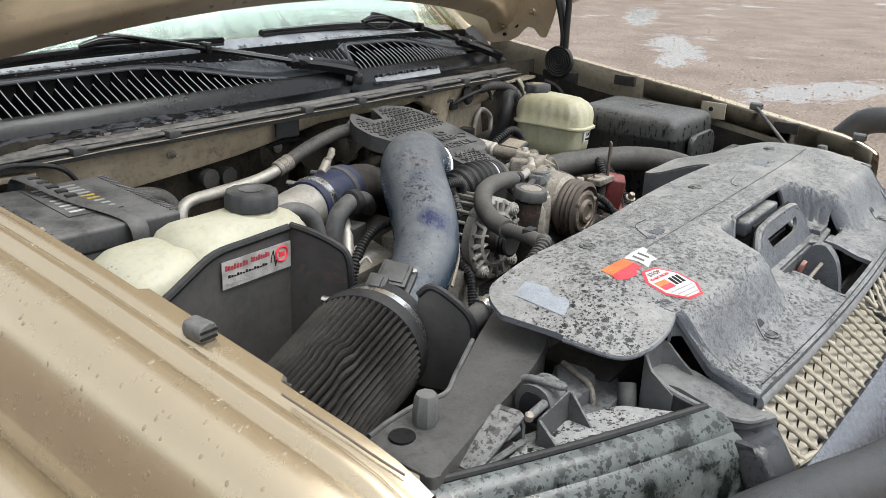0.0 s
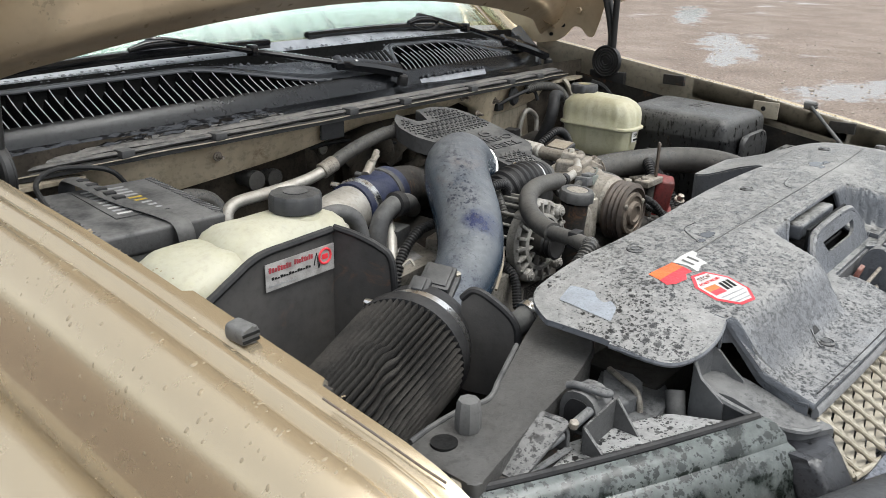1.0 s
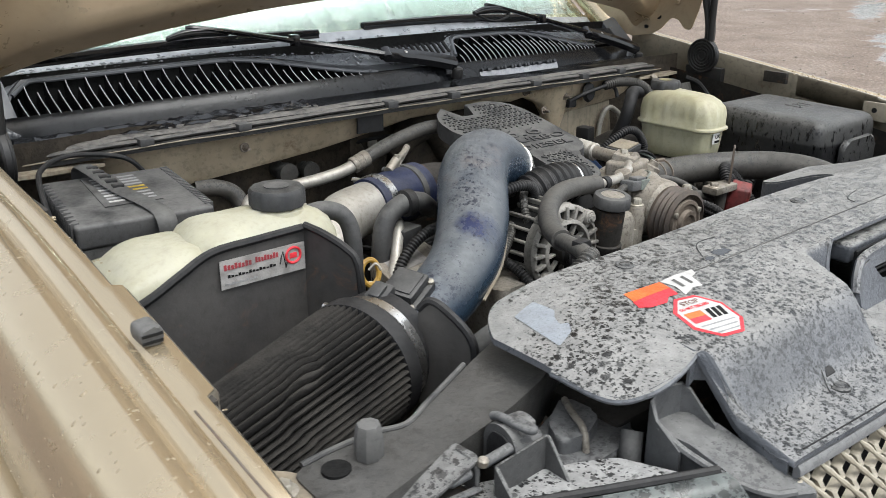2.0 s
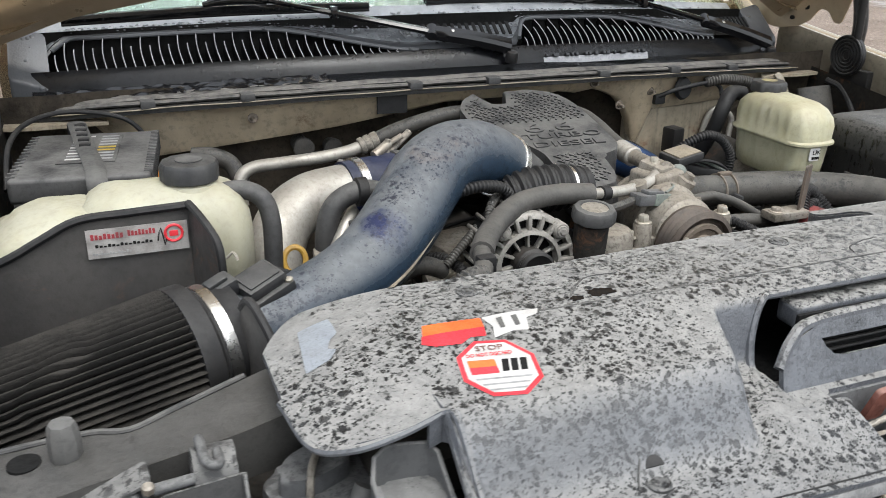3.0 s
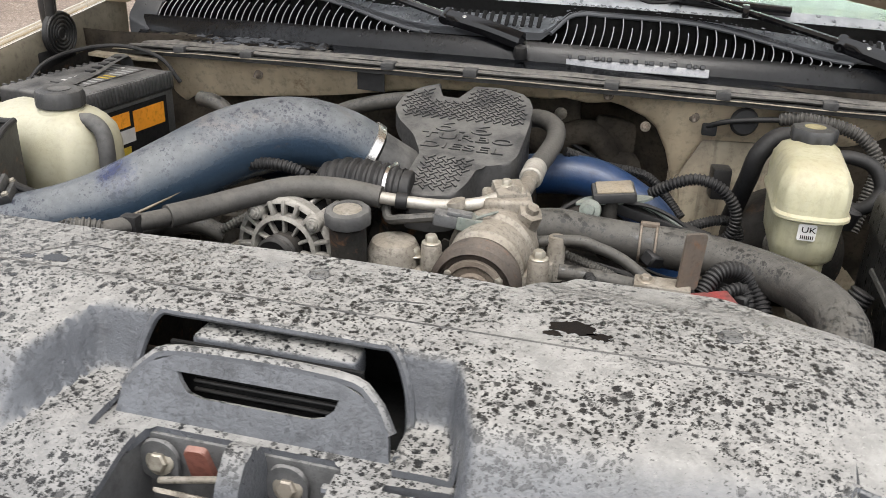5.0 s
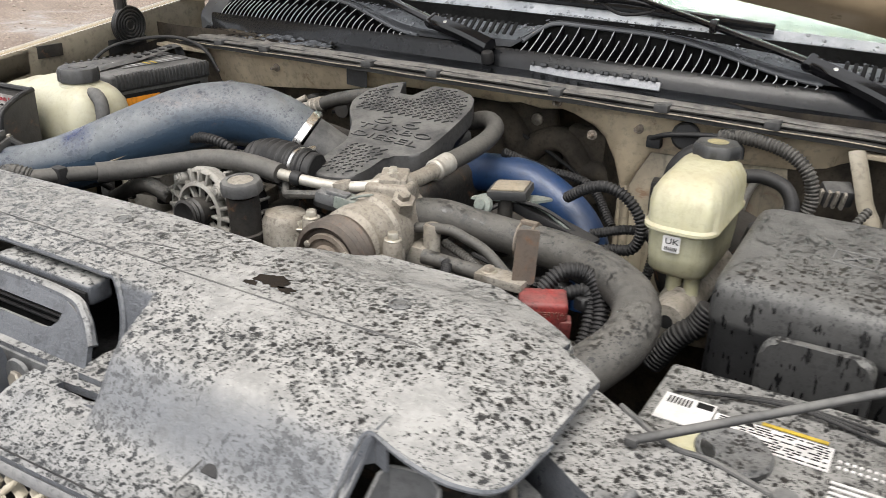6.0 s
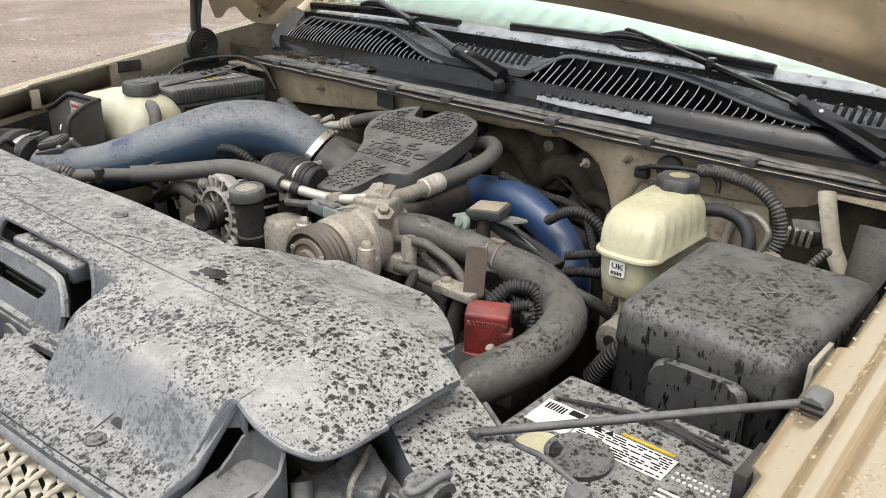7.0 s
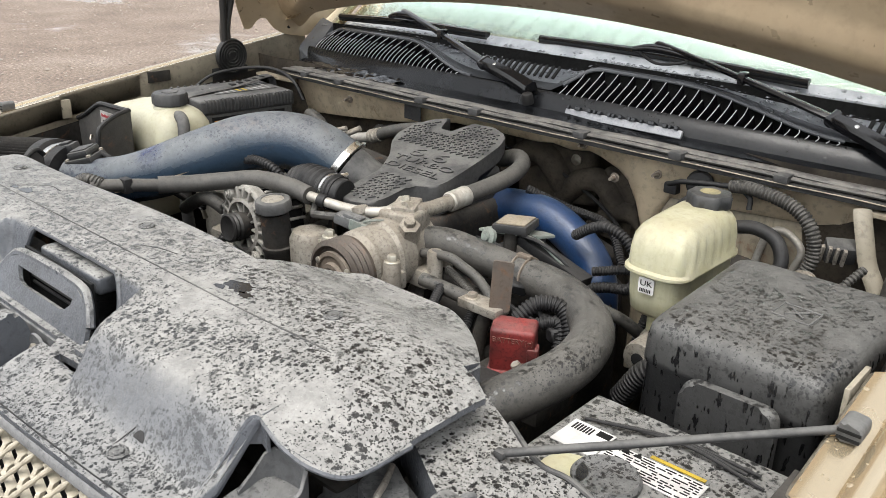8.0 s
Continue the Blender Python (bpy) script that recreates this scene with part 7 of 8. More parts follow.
def build_batteries():
    x0, x1, y0, y1, zt = -0.815, -0.637, 0.836, 1.075, 1.150
    t = build_battery(x0, x1, y0, y1, zt, "rear")
    for k in range(26):
        y = y0 + 0.01 + k * 0.0088
        part("rib", box(x1 - 0.006, x1 + 0.006, y, y + 0.004, zt - 0.028, zt + 0.002, 0.001), BATDUST, t)
        if k % 2 == 0:
            part("rib", box(x0 - 0.006, x0 + 0.006, y, y + 0.004, zt - 0.028, zt + 0.002, 0.001), BATDUST, t)
    lab = part("label", box(-0.765, -0.685, 0.90, 1.06, zt + 0.0005, zt + 0.0016, 0), BATDUST, t, "faded grey and yellow label")
    for k in range(9):
        y = 1.05 - k * 0.016
        part("print_bar", box(-0.755, -0.725 - (k % 3) * 0.004, y - 0.006, y, zt + 0.0014, zt + 0.0022, 0), GREYINK if k % 2 else WHITE, lab)
        part("print_bar", box(-0.715, -0.69, y - 0.008, y - 0.002, zt + 0.0014, zt + 0.0022, 0), YELLOWINK if k in (4, 5) else GREYINK, lab)
    # printed side facing the engine: plain shapes in its colours
    sd = part("side_label", box(x1 + 0.0005, x1 + 0.0022, 0.86, 1.05, zt - 0.145, zt - 0.04, 0), SHADEINK, t, "black, orange and white printed side label")
    for y0b, y1b, z0b, z1b, mm in ((0.865, 0.945, zt - 0.075, zt - 0.048, AMBERINK), (0.868, 0.955, zt - 0.105, zt - 0.08, WHITE), (0.955, 1.04, zt - 0.09, zt - 0.05, AMBERINK), (0.875, 0.94, zt - 0.13, zt - 0.112, YELLOWINK)):
        part("print_bar", box(x1 + 0.0018, x1 + 0.003, y0b, y1b, z0b, z1b, 0), mm, sd)
    t.rotation_euler.z = -0.12
    t.location.x += 0.008
    s = thing("battery_strap", (-0.74, 0.95, zt), "wide grey rubber battery strap with ladder slots", "strap")
    pts = [(-0.752, 1.10, zt - 0.02), (-0.750, 1.088, zt + 0.014), (-0.742, 1.05, zt + 0.016), (-0.722, 0.96, zt + 0.006), (-0.702, 0.87, zt + 0.004), (-0.696, 0.828, zt - 0.004), (-0.694, 0.822, zt - 0.05)]
    part("band", sweep(pts, 0.014, 8, 6, flat=0.28), DUSTBLACK, s)
    for k in range(5):
        # Dark bar laid on the strap for the shade in each slot.
        part("slot", box(-0.748 + k * 0.004, -0.732 + k * 0.004, 1.05 - k * 0.022, 1.062 - k * 0.022, zt + 0.0165 - k * 0.002, zt + 0.021 - k * 0.002, 0.001), FRESHRUBBER, s)
    s.rotation_euler.z = -0.12
    c = thing("battery_cable", (-0.80, 1.05, 1.0), "black battery cable looping over the battery", "cable")
    part("cable", sweep([(-0.83, 0.90, 1.12), (-0.825, 0.97, 1.165), (-0.80, 1.05, 1.180), (-0.74, 1.10, 1.182), (-0.66, 1.10, 1.165), (-0.62, 1.10, 1.12)], 0.004, 9, 8), FRESHRUBBER, c)

    x0, x1, y0, y1, zt = 0.607, 0.845, 0.345, 0.525, 1.053
    t = build_battery(x0, x1, y0, y1, zt, "front")
    wl_ = part("white_label", box(0.617, 0.668, 0.413, 0.463, zt + 0.0004, zt + 0.0014, 0), WHITE, t, "white bar code label")
    for k in range(7):
        part("print_bar", box(0.622 + k * 0.0035, 0.624 + k * 0.0035, 0.445, 0.458, zt + 0.001, zt + 0.0019, 0), SHADEINK, wl_)
    part("print_bar", box(0.65, 0.666, 0.45, 0.46, zt + 0.001, zt + 0.0019, 0), SHADEINK, wl_)
    tl = part("notice_label", box(0.670, 0.778, 0.412, 0.452, zt + 0.0004, zt + 0.0014, 0), WHITE, t, "white notice label with dense black print")
    rnd = random.Random(5)
    for k in range(9):
        x = 0.674
        while x < 0.772:
            w = rnd.uniform(0.004, 0.016)
            if rnd.random() < 0.85:
                part("print_bar", box(x, min(x + w, 0.775), 0.4147 + k * 0.0041, 0.4163 + k * 0.0041, zt + 0.001, zt + 0.0019, 0), SHADEINK, tl)
            x += w + 0.0022
    for k in range(2):
        part("warning_mark", plate((0.684 + k * 0.014, 0.4445, zt + 0.0017), (1, 0, 0), (0, 1, 0), [(0, 0), (0.010, 0), (0.005, 0.009)], 0.0006, 0), SHADEINK, tl)
    part("yellow_strip", box(0.712, 0.772, 0.4555, 0.4605, zt + 0.0004, zt + 0.0014, 0), YELLOWINK, t)
    for k in range(18):
        part("print_dot", lathe((0.785 + (k % 9) * 0.006, 0.425 + (k // 9) * 0.010, zt), (0, 0, 1), [(0.002, 0), (0.002, 0.0012)], 8), WHITE, t)
    for k in range(4):
        part("print_bar", box(0.782, 0.835, 0.398 - k * 0.008, 0.4015 - k * 0.008, zt + 0.0002, zt + 0.0012, 0), WHITE, t)
    part("round_cap", lathe((0.700, 0.388, zt - 0.002), (0, 0, 1), [(0.035, 0), (0.036, 0.008), (0.033, 0.012), (0.029, 0.010)], 32), SPOTTED, t, "round black plastic cap")
    part("terminal_guard", lathe((0.668, 0.372, zt - 0.002), (0, 0, 1), [(0.03, 0), (0.03, 0.008), (0.02, 0.010)], 24), RESERVOIR, t)
    for k, (a, b) in enumerate((((0.64, 0.47, zt + 0.005), (0.80, 0.49, zt + 0.006)), ((0.645, 0.476, zt + 0.004), (0.82, 0.482, zt + 0.003)), ((0.625, 0.468, zt + 0.003), (0.81, 0.50, zt + 0.004)))):
        mid = ((a[0] + b[0]) / 2, (a[1] + b[1]) / 2 + 0.012, a[2] + 0.004)
        part("lead", sweep([a, mid, b], 0.0019, 8, 8), FRESHRUBBER, t)
    r = thing("support_rod", (0.76, 0.40, 1.09), "thin dusty black rod from the brace to the fender", "rod")
    part("rod", rod((0.628, 0.312, 1.090), (0.874, 0.488, 1.148), 0.0043, seg=12), DUSTBLACK, r)
    part("rod_foot", box(0.622, 0.634, 0.307, 0.317, 1.085, 1.094, 0.003), DUSTBLACK, r)


def build_charge_pipes():
    t = thing("charge_pipe", (-0.42, 0.84, 0.90), "oxidised silver intercooler pipe with a blue silicone coupler", "pipe")
    part("pipe", sweep([(-0.325, 0.868, 1.080), (-0.37, 0.858, 1.080), (-0.42, 0.842, 1.076), (-0.462, 0.815, 1.055), (-0.485, 0.785, 1.01), (-0.49, 0.77, 0.94), (-0.49, 0.77, 0.88)], 0.043, 26, 8), PIPEALU, t)
    d = Vector((1, 0.2, 0))
    part("coupler", sweep([(-0.355, 0.862, 1.080), (-0.30, 0.872, 1.082), (-0.235, 0.886, 1.084)], 0.0475, 28, 6), BLUEHOSE, t, "dark blue silicone coupler")
    part("coupler_clamp", clamp_band((-0.335, 0.866, 1.081), d, 0.0485, 0.015), STEEL, t)
    part("coupler_clamp", clamp_band((-0.262, 0.880, 1.083), d, 0.0485, 0.013), DUSTBLACK, t)
    for k in range(2):
        part("print_bar", box(-0.305 + k * 0.002, -0.285 + k * 0.002, 0.8238 + k * 0.0, 0.826, 1.080 + k * 0.008, 1.083 + k * 0.008, 0), WHITE, t)
    part("outlet", sweep([(-0.24, 0.885, 1.084), (-0.17, 0.90, 1.075), (-0.10, 0.93, 1.05)], 0.042, 20, 6), SOOT, t)
    part("boost_fitting", merge(rod((-0.27, 0.90, 1.125), (-0.225, 0.925, 1.150), 0.006), rod((-0.29, 0.89, 1.118), (-0.265, 0.90, 1.130), 0.009)), ALU, t)

    b = thing("blue_pipe", (0.30, 0.90, 0.95), "smooth deep blue charge pipe bending down beside the engine", "pipe")
    part("pipe", sweep([(0.03, 0.975, 1.030), (0.09, 0.98, 1.050), (0.15, 0.985, 1.058), (0.214, 0.985, 1.055), (0.277, 0.98, 1.028), (0.320, 0.97, 0.996), (0.345, 0.955, 0.953), (0.355, 0.94, 0.87)], 0.034, 26, 8), BLUE, b)
    s = thing("ac_pipe_cover", (-0.45, 1.03, 1.0), "thin silver air conditioning pipe with a crimped hose end", "pipe")
    part("pipe", sweep([(-0.268, 1.010, 1.112), (-0.31, 1.012, 1.100), (-0.36, 1.018, 1.092), (-0.42, 1.028, 1.086), (-0.468, 1.035, 1.080), (-0.49, 1.03, 1.062), (-0.49, 1.02, 1.02)], 0.011, 12, 8), PIPEALU, s)
    part("crimp", lathe((-0.285, 1.011, 1.107), (0.94, -0.01, 0.32), [(0.014, 0), (0.0155, 0.002), (0.0155, 0.008), (0.0135, 0.010), (0.0155, 0.013), (0.0155, 0.020), (0.0135, 0.022), (0.0155, 0.025), (0.0155, 0.034), (0.013, 0.036)], 20), ALU, s)
    part("hose", sweep([(-0.258, 1.010, 1.116), (-0.22, 1.009, 1.131), (-0.165, 1.008, 1.146), (-0.11, 1.005, 1.155), (-0.05, 1.0, 1.150)], 0.0135, 14, 8), RUBBER, s, "dusty black rubber hose")
    part("rear_bend", sweep([(-0.56, 1.07, 1.10), (-0.53, 1.06, 1.10), (-0.50, 1.055, 1.085), (-0.485, 1.04, 1.05)], 0.015, 12, 6), RUBBER, s)


def open_ring(bm):
    """Takes the end discs off a lathed ring."""
    bmesh.ops.delete(bm, geom=[f for f in bm.faces if len(f.verts) > 8], context="FACES_ONLY")
    return bm


def build_alternator():
    t = thing("alternator", (-0.165, 0.62, 0.96), "dirty cast aluminium alternator with vented housing", "alternator")
    c = Vector((-0.168, 0.585, 1.040))
    d = Vector((-0.05, -1, 0.06)).normalized()
    # Body is painted black so the vent gaps show as shade.
    part("body", lathe(c - d * 0.095, d, [(0.055, 0), (0.066, 0.008), (0.066, 0.068), (0.060, 0.076)], 36), SHADEINK, t)
    _, u, v = axes(d)
    for k in range(22):
        a = 2 * math.pi * k / 22
        o = c - d * 0.058 + (u * math.cos(a) + v * math.sin(a)) * 0.068
        b = box(-0.005, 0.005, -0.0026, 0.0026, -0.030, 0.030, 0.0015, 1)
        m = Matrix((u * math.cos(a) + v * math.sin(a), -u * math.sin(a) + v * math.cos(a), d)).transposed().to_4x4()
        m.translation = o
        b.transform(m)
        part("barrel_rib", b, ALTALU, t)
    # front housing: an outer ring, radial ribs and an inner hub
    part("front_ring", open_ring(lathe(c - d * 0.030, d, [(0.0635, 0), (0.067, 0), (0.072, 0.004), (0.072, 0.020), (0.068, 0.024), (0.064, 0.0245), (0.0635, 0.018), (0.0635, 0)], 44)), ALTALU, t)
    me = None
    for k in range(20):
        a = 2 * math.pi * k / 20
        o = c + (u * math.cos(a) + v * math.sin(a)) * 0.058
        b = box(-0.0115, 0.0115, -0.0028, 0.0028, -0.006, 0.006, 0.0018, 2)
        m = Matrix((u * math.cos(a) + v * math.sin(a), -u * math.sin(a) + v * math.cos(a), d)).transposed().to_4x4()
        m.translation = o - d * 0.008
        b.transform(m)
        part("vent_rib", b, ALTALU, t)
    part("inner_ring", open_ring(lathe(c - d * 0.018, d, [(0.042, 0), (0.049, 0), (0.050, 0.006), (0.049, 0.016), (0.043, 0.018), (0.042, 0.012), (0.042, 0)], 36)), ALTALU, t)
    for k in range(11):
        a = 2 * math.pi * (k + 0.3) / 11
        o = c + (u * math.cos(a) + v * math.sin(a)) * 0.034
        b = box(-0.012, 0.012, -0.0022, 0.0022, -0.005, 0.005, 0.0012, 1)
        m = Matrix((u * math.cos(a) + v * math.sin(a), -u * math.sin(a) + v * math.cos(a), d)).transposed().to_4x4()
        m.translation = o - d * 0.010
        b.transform(m)
        part("inner_spoke", b, ALTALU, t)
    part("hub", lathe(c - d * 0.014, d, [(0.024, 0), (0.024, 0.012), (0.025, 0.014), (0.025, 0.024), (0.022, 0.026), (0.012, 0.024)], 30), SOOT, t)
    part("pulley", lathe(c + d * 0.008, d, [(0.022, 0), (0.026, 0.002), (0.023, 0.006), (0.025, 0.010), (0.023, 0.014), (0.026, 0.018), (0.022, 0.020), (0.012, 0.016)], 30), SATIN, t)
    for a in (0.9, 2.3, 3.9, 5.4):
        o = c + (u * math.cos(a) + v * math.sin(a)) * 0.064
        part("lug", merge(lathe(o - d * 0.025, d, [(0.012, 0), (0.012, 0.024), (0.010, 0.027)], 16), bolt(o + d * 0.002, d, 0.0055, 0.005)), ALTALU, t)


def build_front_accessories():
    o = thing("oil_filler", (-0.073, 0.60, 0.95), "grimy oil filler neck with a dusty black cap", "filler cap")
    part("neck", lathe((-0.073, 0.600, 0.95), (0.0, -0.10, 1), [(0.026, 0), (0.026, 0.07), (0.0275, 0.072), (0.0275, 0.08), (0.0245, 0.082), (0.0245, 0.14)], 26), SOOT, o)
    cap = part("cap", lathe((-0.072, 0.586, 1.093), (0.0, -0.10, 1), [(0.027, 0), (0.0305, 0.002), (0.0305, 0.016), (0.028, 0.020), (0.020, 0.0215), (0.019, 0.0195)], 48, 0.025, 10), DUSTBLACK, o, "black filler cap, dust on top")
    part("cap_top", lathe((-0.072, 0.5838, 1.1115), (0.0, -0.10, 1), [(0.019, 0), (0.019, 0.0015), (0.015, 0.002)], 24), ALU, cap)

    t = thing("ac_compressor", (0.12, 0.65, 0.95), "dirty cast aluminium air conditioning compressor with pulley and fittings", "compressor")
    d = Vector((0.0, -1, 0.0))
    part("body", lathe((0.108, 0.750, 1.045), d, [(0.040, 0), (0.054, 0.006), (0.056, 0.06), (0.060, 0.065), (0.060, 0.095), (0.054, 0.10), (0.052, 0.140), (0.040, 0.150), (0.036, 0.165)], 36), ALU, t)
    pul = part("pulley", lathe((0.104, 0.590, 1.034), d, [(0.046, -0.012), (0.057, -0.010), (0.058, -0.004), (0.054, 0.001), (0.058, 0.006), (0.054, 0.011), (0.058, 0.016), (0.054, 0.021), (0.058, 0.026), (0.050, 0.031), (0.046, 0.024)], 44), DARKPULLEY, t, "dark grooved pulley")
    part("clutch_plate", lathe((0.104, 0.567, 1.034), d, [(0.039, 0), (0.041, 0.003), (0.040, 0.008), (0.034, 0.009), (0.032, 0.006), (0.024, 0.006), (0.022, 0.013), (0.016, 0.014), (0.012, 0.010)], 40), PULLEY, pul, "worn brown clutch plate")
    for k in range(3):
        a = k * 2.094 + 0.5
        part("rivet", lathe((0.104 + 0.038 * math.cos(a), 0.559, 1.034 + 0.038 * math.sin(a)), d, [(0.005, -0.002), (0.005, 0.002), (0.003, 0.003)], 12), ZINC, pul)
    for x, z, h in ((0.034, 1.062, 0.028), (0.178, 1.060, 0.034)):
        lug = part("mount_lug", merge(lathe((x, 0.615, z - 0.07), (0, 0, 1), [(0.013, 0), (0.014, 0.004), (0.014, 0.072), (0.012, 0.075)], 18), box(min(x, 0.11), max(x, 0.11), 0.61, 0.65, z - 0.05, z - 0.02, 0.006)), ALU, t)
        part("lug_bolt", bolt((x, 0.615, z + 0.005), (0, 0, 1), 0.0085, 0.012), ZINC, lug)
    part("rear_lug", merge(lathe((0.19, 0.70, 1.0), (0, 0, 1), [(0.013, 0), (0.013, 0.06), (0.011, 0.064)], 16), box(0.12, 0.19, 0.68, 0.72, 1.0, 1.03, 0.005)), ALU, t)
    part("port_block", box(0.082, 0.150, 0.675, 0.735, 1.078, 1.116, 0.008, 3, rot(0, 0, 15)), ALU, t)
    part("port_boss", lathe((0.140, 0.690, 1.066), (0.35, -0.3, 0.9), [(0.019, 0), (0.018, 0.03), (0.0175, 0.032), (0.0175, 0.042), (0.010, 0.044), (0.009, 0.052)], 6), ALU, t)
    part("fitting_plate", box(0.096, 0.138, 0.688, 0.732, 1.106, 1.126, 0.005, 2, rot(10, 0, 25)), ALU, t)
    part("fitting_bolt", bolt((0.113, 0.712, 1.124), (0, 0, 1), 0.007, 0.010), ZINC, t)
    part("relief_valve", merge(lathe((0.060, 0.665, 1.085), (-0.3, 0, 1), [(0.011, 0), (0.011, 0.015), (0.014, 0.017), (0.014, 0.028), (0.007, 0.03)], 14)), ALU, t)
    part("connector", box(0.030, 0.062, 0.627, 0.653, 1.086, 1.103, 0.003, 2, rot(0, 8, 10)), ARMGREY, t, "dusty grey wiring connector")
    part("connector_shell", box(0.060, 0.096, 0.632, 0.662, 1.081, 1.100, 0.004, 2, rot(0, 8, 10)), PALEGREEN, t, "pale green connector shell")
    part("connector_clip", box(0.048, 0.082, 0.633, 0.650, 1.0995, 1.106, 0.002, 2, rot(0, 8, 10)), ARMGREY, t)
    part("green_lead", sweep([(0.088, 0.64, 1.100), (0.104, 0.645, 1.106), (0.112, 0.66, 1.104), (0.110, 0.675, 1.095)], 0.002, 7, 6), PALEGREEN, t)
    part("connector_lead", sweep([(0.03, 0.64, 1.094), (-0.01, 0.63, 1.090), (-0.035, 0.64, 1.085), (-0.045, 0.66, 1.11)], 0.0065, 9, 8), RUBBER, t)

    h = thing("ac_front_line", (-0.15, 0.60, 1.05), "dusty black refrigerant hose joined to a bare metal pipe", "hose")
    part("hose", sweep([(-0.330, 0.40, 1.115), (-0.305, 0.445, 1.113), (-0.280, 0.505, 1.106)], 0.0115, 12, 8), HOSE, h)
    part("sleeve", sweep([(-0.283, 0.498, 1.107), (-0.255, 0.545, 1.106), (-0.215, 0.590, 1.111), (-0.165, 0.622, 1.119), (-0.105, 0.637, 1.119), (-0.045, 0.640, 1.113)], 0.0155, 14, 8), HOSE, h, "thick dusty rubber sleeve")
    part("pipe", sweep([(-0.05, 0.640, 1.113), (-0.01, 0.648, 1.108), (0.04, 0.662, 1.104), (0.08, 0.676, 1.107), (0.104, 0.692, 1.112)], 0.0085, 12, 8), PIPEALU, h, "bare silver pipe")
    part("pipe_clip", clamp_band((-0.018, 0.646, 1.109), (1, 0.2, -0.1), 0.0095, 0.016, False), FRESHRUBBER, h)
    part("hose_tie", box(-0.312, -0.29, 0.44, 0.456, 1.10, 1.126, 0.003), FRESHRUBBER, h)

    r = thing("ac_rear_line", (0.13, 0.85, 1.08), "dusty refrigerant hose with a crimped metal end", "hose")
    part("pipe", sweep([(0.125, 0.695, 1.118), (0.132, 0.735, 1.110), (0.133, 0.775, 1.109), (0.133, 0.80, 1.110)], 0.0125, 14, 8), ALU, r)
    part("crimp", lathe((0.133, 0.795, 1.109), (0.0, 1, 0.06), [(0.015, 0), (0.0175, 0.003), (0.0175, 0.010), (0.0155, 0.012), (0.0175, 0.016), (0.0175, 0.024), (0.0155, 0.026), (0.0175, 0.030), (0.0175, 0.044), (0.015, 0.047)], 22), PIPEALU, r)
    part("hose", sweep([(0.133, 0.835, 1.112), (0.140, 0.885, 1.117), (0.146, 0.945, 1.127), (0.138, 0.990, 1.137), (0.105, 1.020, 1.140), (0.06, 1.03, 1.125)], 0.0155, 14, 8), HOSE, r)

    b = thing("breather_hose", (-0.10, 0.69, 1.07), "black corrugated breather hose with a worm drive clamp", "hose")
    part("boot", sweep([(-0.150, 0.702, 1.098), (-0.115, 0.698, 1.106), (-0.07, 0.695, 1.108), (-0.030, 0.697, 1.106)], 0.036, 24, 8, ridge=0.004, pitch=0.014, radii=[0.032, 0.037, 0.036, 0.031]), FRESHRUBBER, b)
    part("boot_clamp", clamp_band((-0.054, 0.695, 1.107), (1, 0, 0), 0.0305, 0.013), STEEL, b, "slotted steel clamp")
    part("boot_sleeve", rod((-0.047, 0.695, 1.107), (-0.02, 0.698, 1.105), 0.029, seg=24, bev=0.002), FRESHRUBBER, b)

    u = thing("radiator_hose", (0.40, 0.62, 0.95), "thick dusty rubber radiator hose bent in a wide curve", "hose")
    part("hose", sweep([(0.10, 0.715, 1.052), (0.175, 0.742, 1.060), (0.225, 0.764, 1.048), (0.285, 0.775, 1.040), (0.345, 0.773, 1.037), (0.405, 0.755, 1.039), (0.465, 0.715, 1.043), (0.512, 0.660, 1.048), (0.536, 0.600, 1.050), (0.540, 0.545, 1.046), (0.524, 0.495, 1.036), (0.502, 0.455, 1.022), (0.484, 0.42, 1.005), (0.47, 0.38, 0.98)], 0.0295, 24, 8, radii=[0.027] * 4 + [0.030] * 10), RUBBER, u)
    part("spring_clamp", merge(clamp_band((0.300, 0.776, 1.039), (1, 0.02, 0), 0.0285, 0.004, False), clamp_band((0.322, 0.775, 1.038), (1, 0, 0), 0.0295, 0.004, False), box(0.298, 0.325, 0.770, 0.780, 1.065, 1.072, 0.002)), PULLEY, u, "dull spring hose clamp")
    part("end_clamp", clamp_band((0.492, 0.437, 1.014), (-0.45, -0.8, -0.35), 0.0305, 0.012), STEEL, u)
    part("small_hose", sweep([(0.20, 0.66, 1.03), (0.25, 0.665, 1.026), (0.30, 0.668, 1.020), (0.345, 0.672, 1.006)], 0.011, 12, 8), RUBBER, u)

    p = thing("bracket_tab", (0.335, 0.66, 0.98), "upright rusty brown steel tab", "bracket")
    part("tab", plate((0.352, 0.638, 1.036), (0.85, 0.52, 0), (0.05, 0.0, 1), rounded([(0, 0), (0.030, 0), (0.030, 0.078), (0.0, 0.080)], 0.004), 0.004), RUSTY, p)
    part("tab_post", sweep([(0.33, 0.64, 0.93), (0.335, 0.642, 0.99), (0.345, 0.645, 1.028)], 0.011, 10, 5), SOOT, p)
    part("tab_foot", box(0.30, 0.372, 0.628, 0.662, 1.028, 1.042, 0.003), ALU, p)
    part("foot_bolt", bolt((0.315, 0.645, 1.041), (0, 0, 1), 0.008, 0.008), ZINC, p)

    q = thing("battery_junction", (0.415, 0.62, 0.96), "dusty red battery junction cover with black conduits", "junction box")
    m = rot(8, 0, 28)
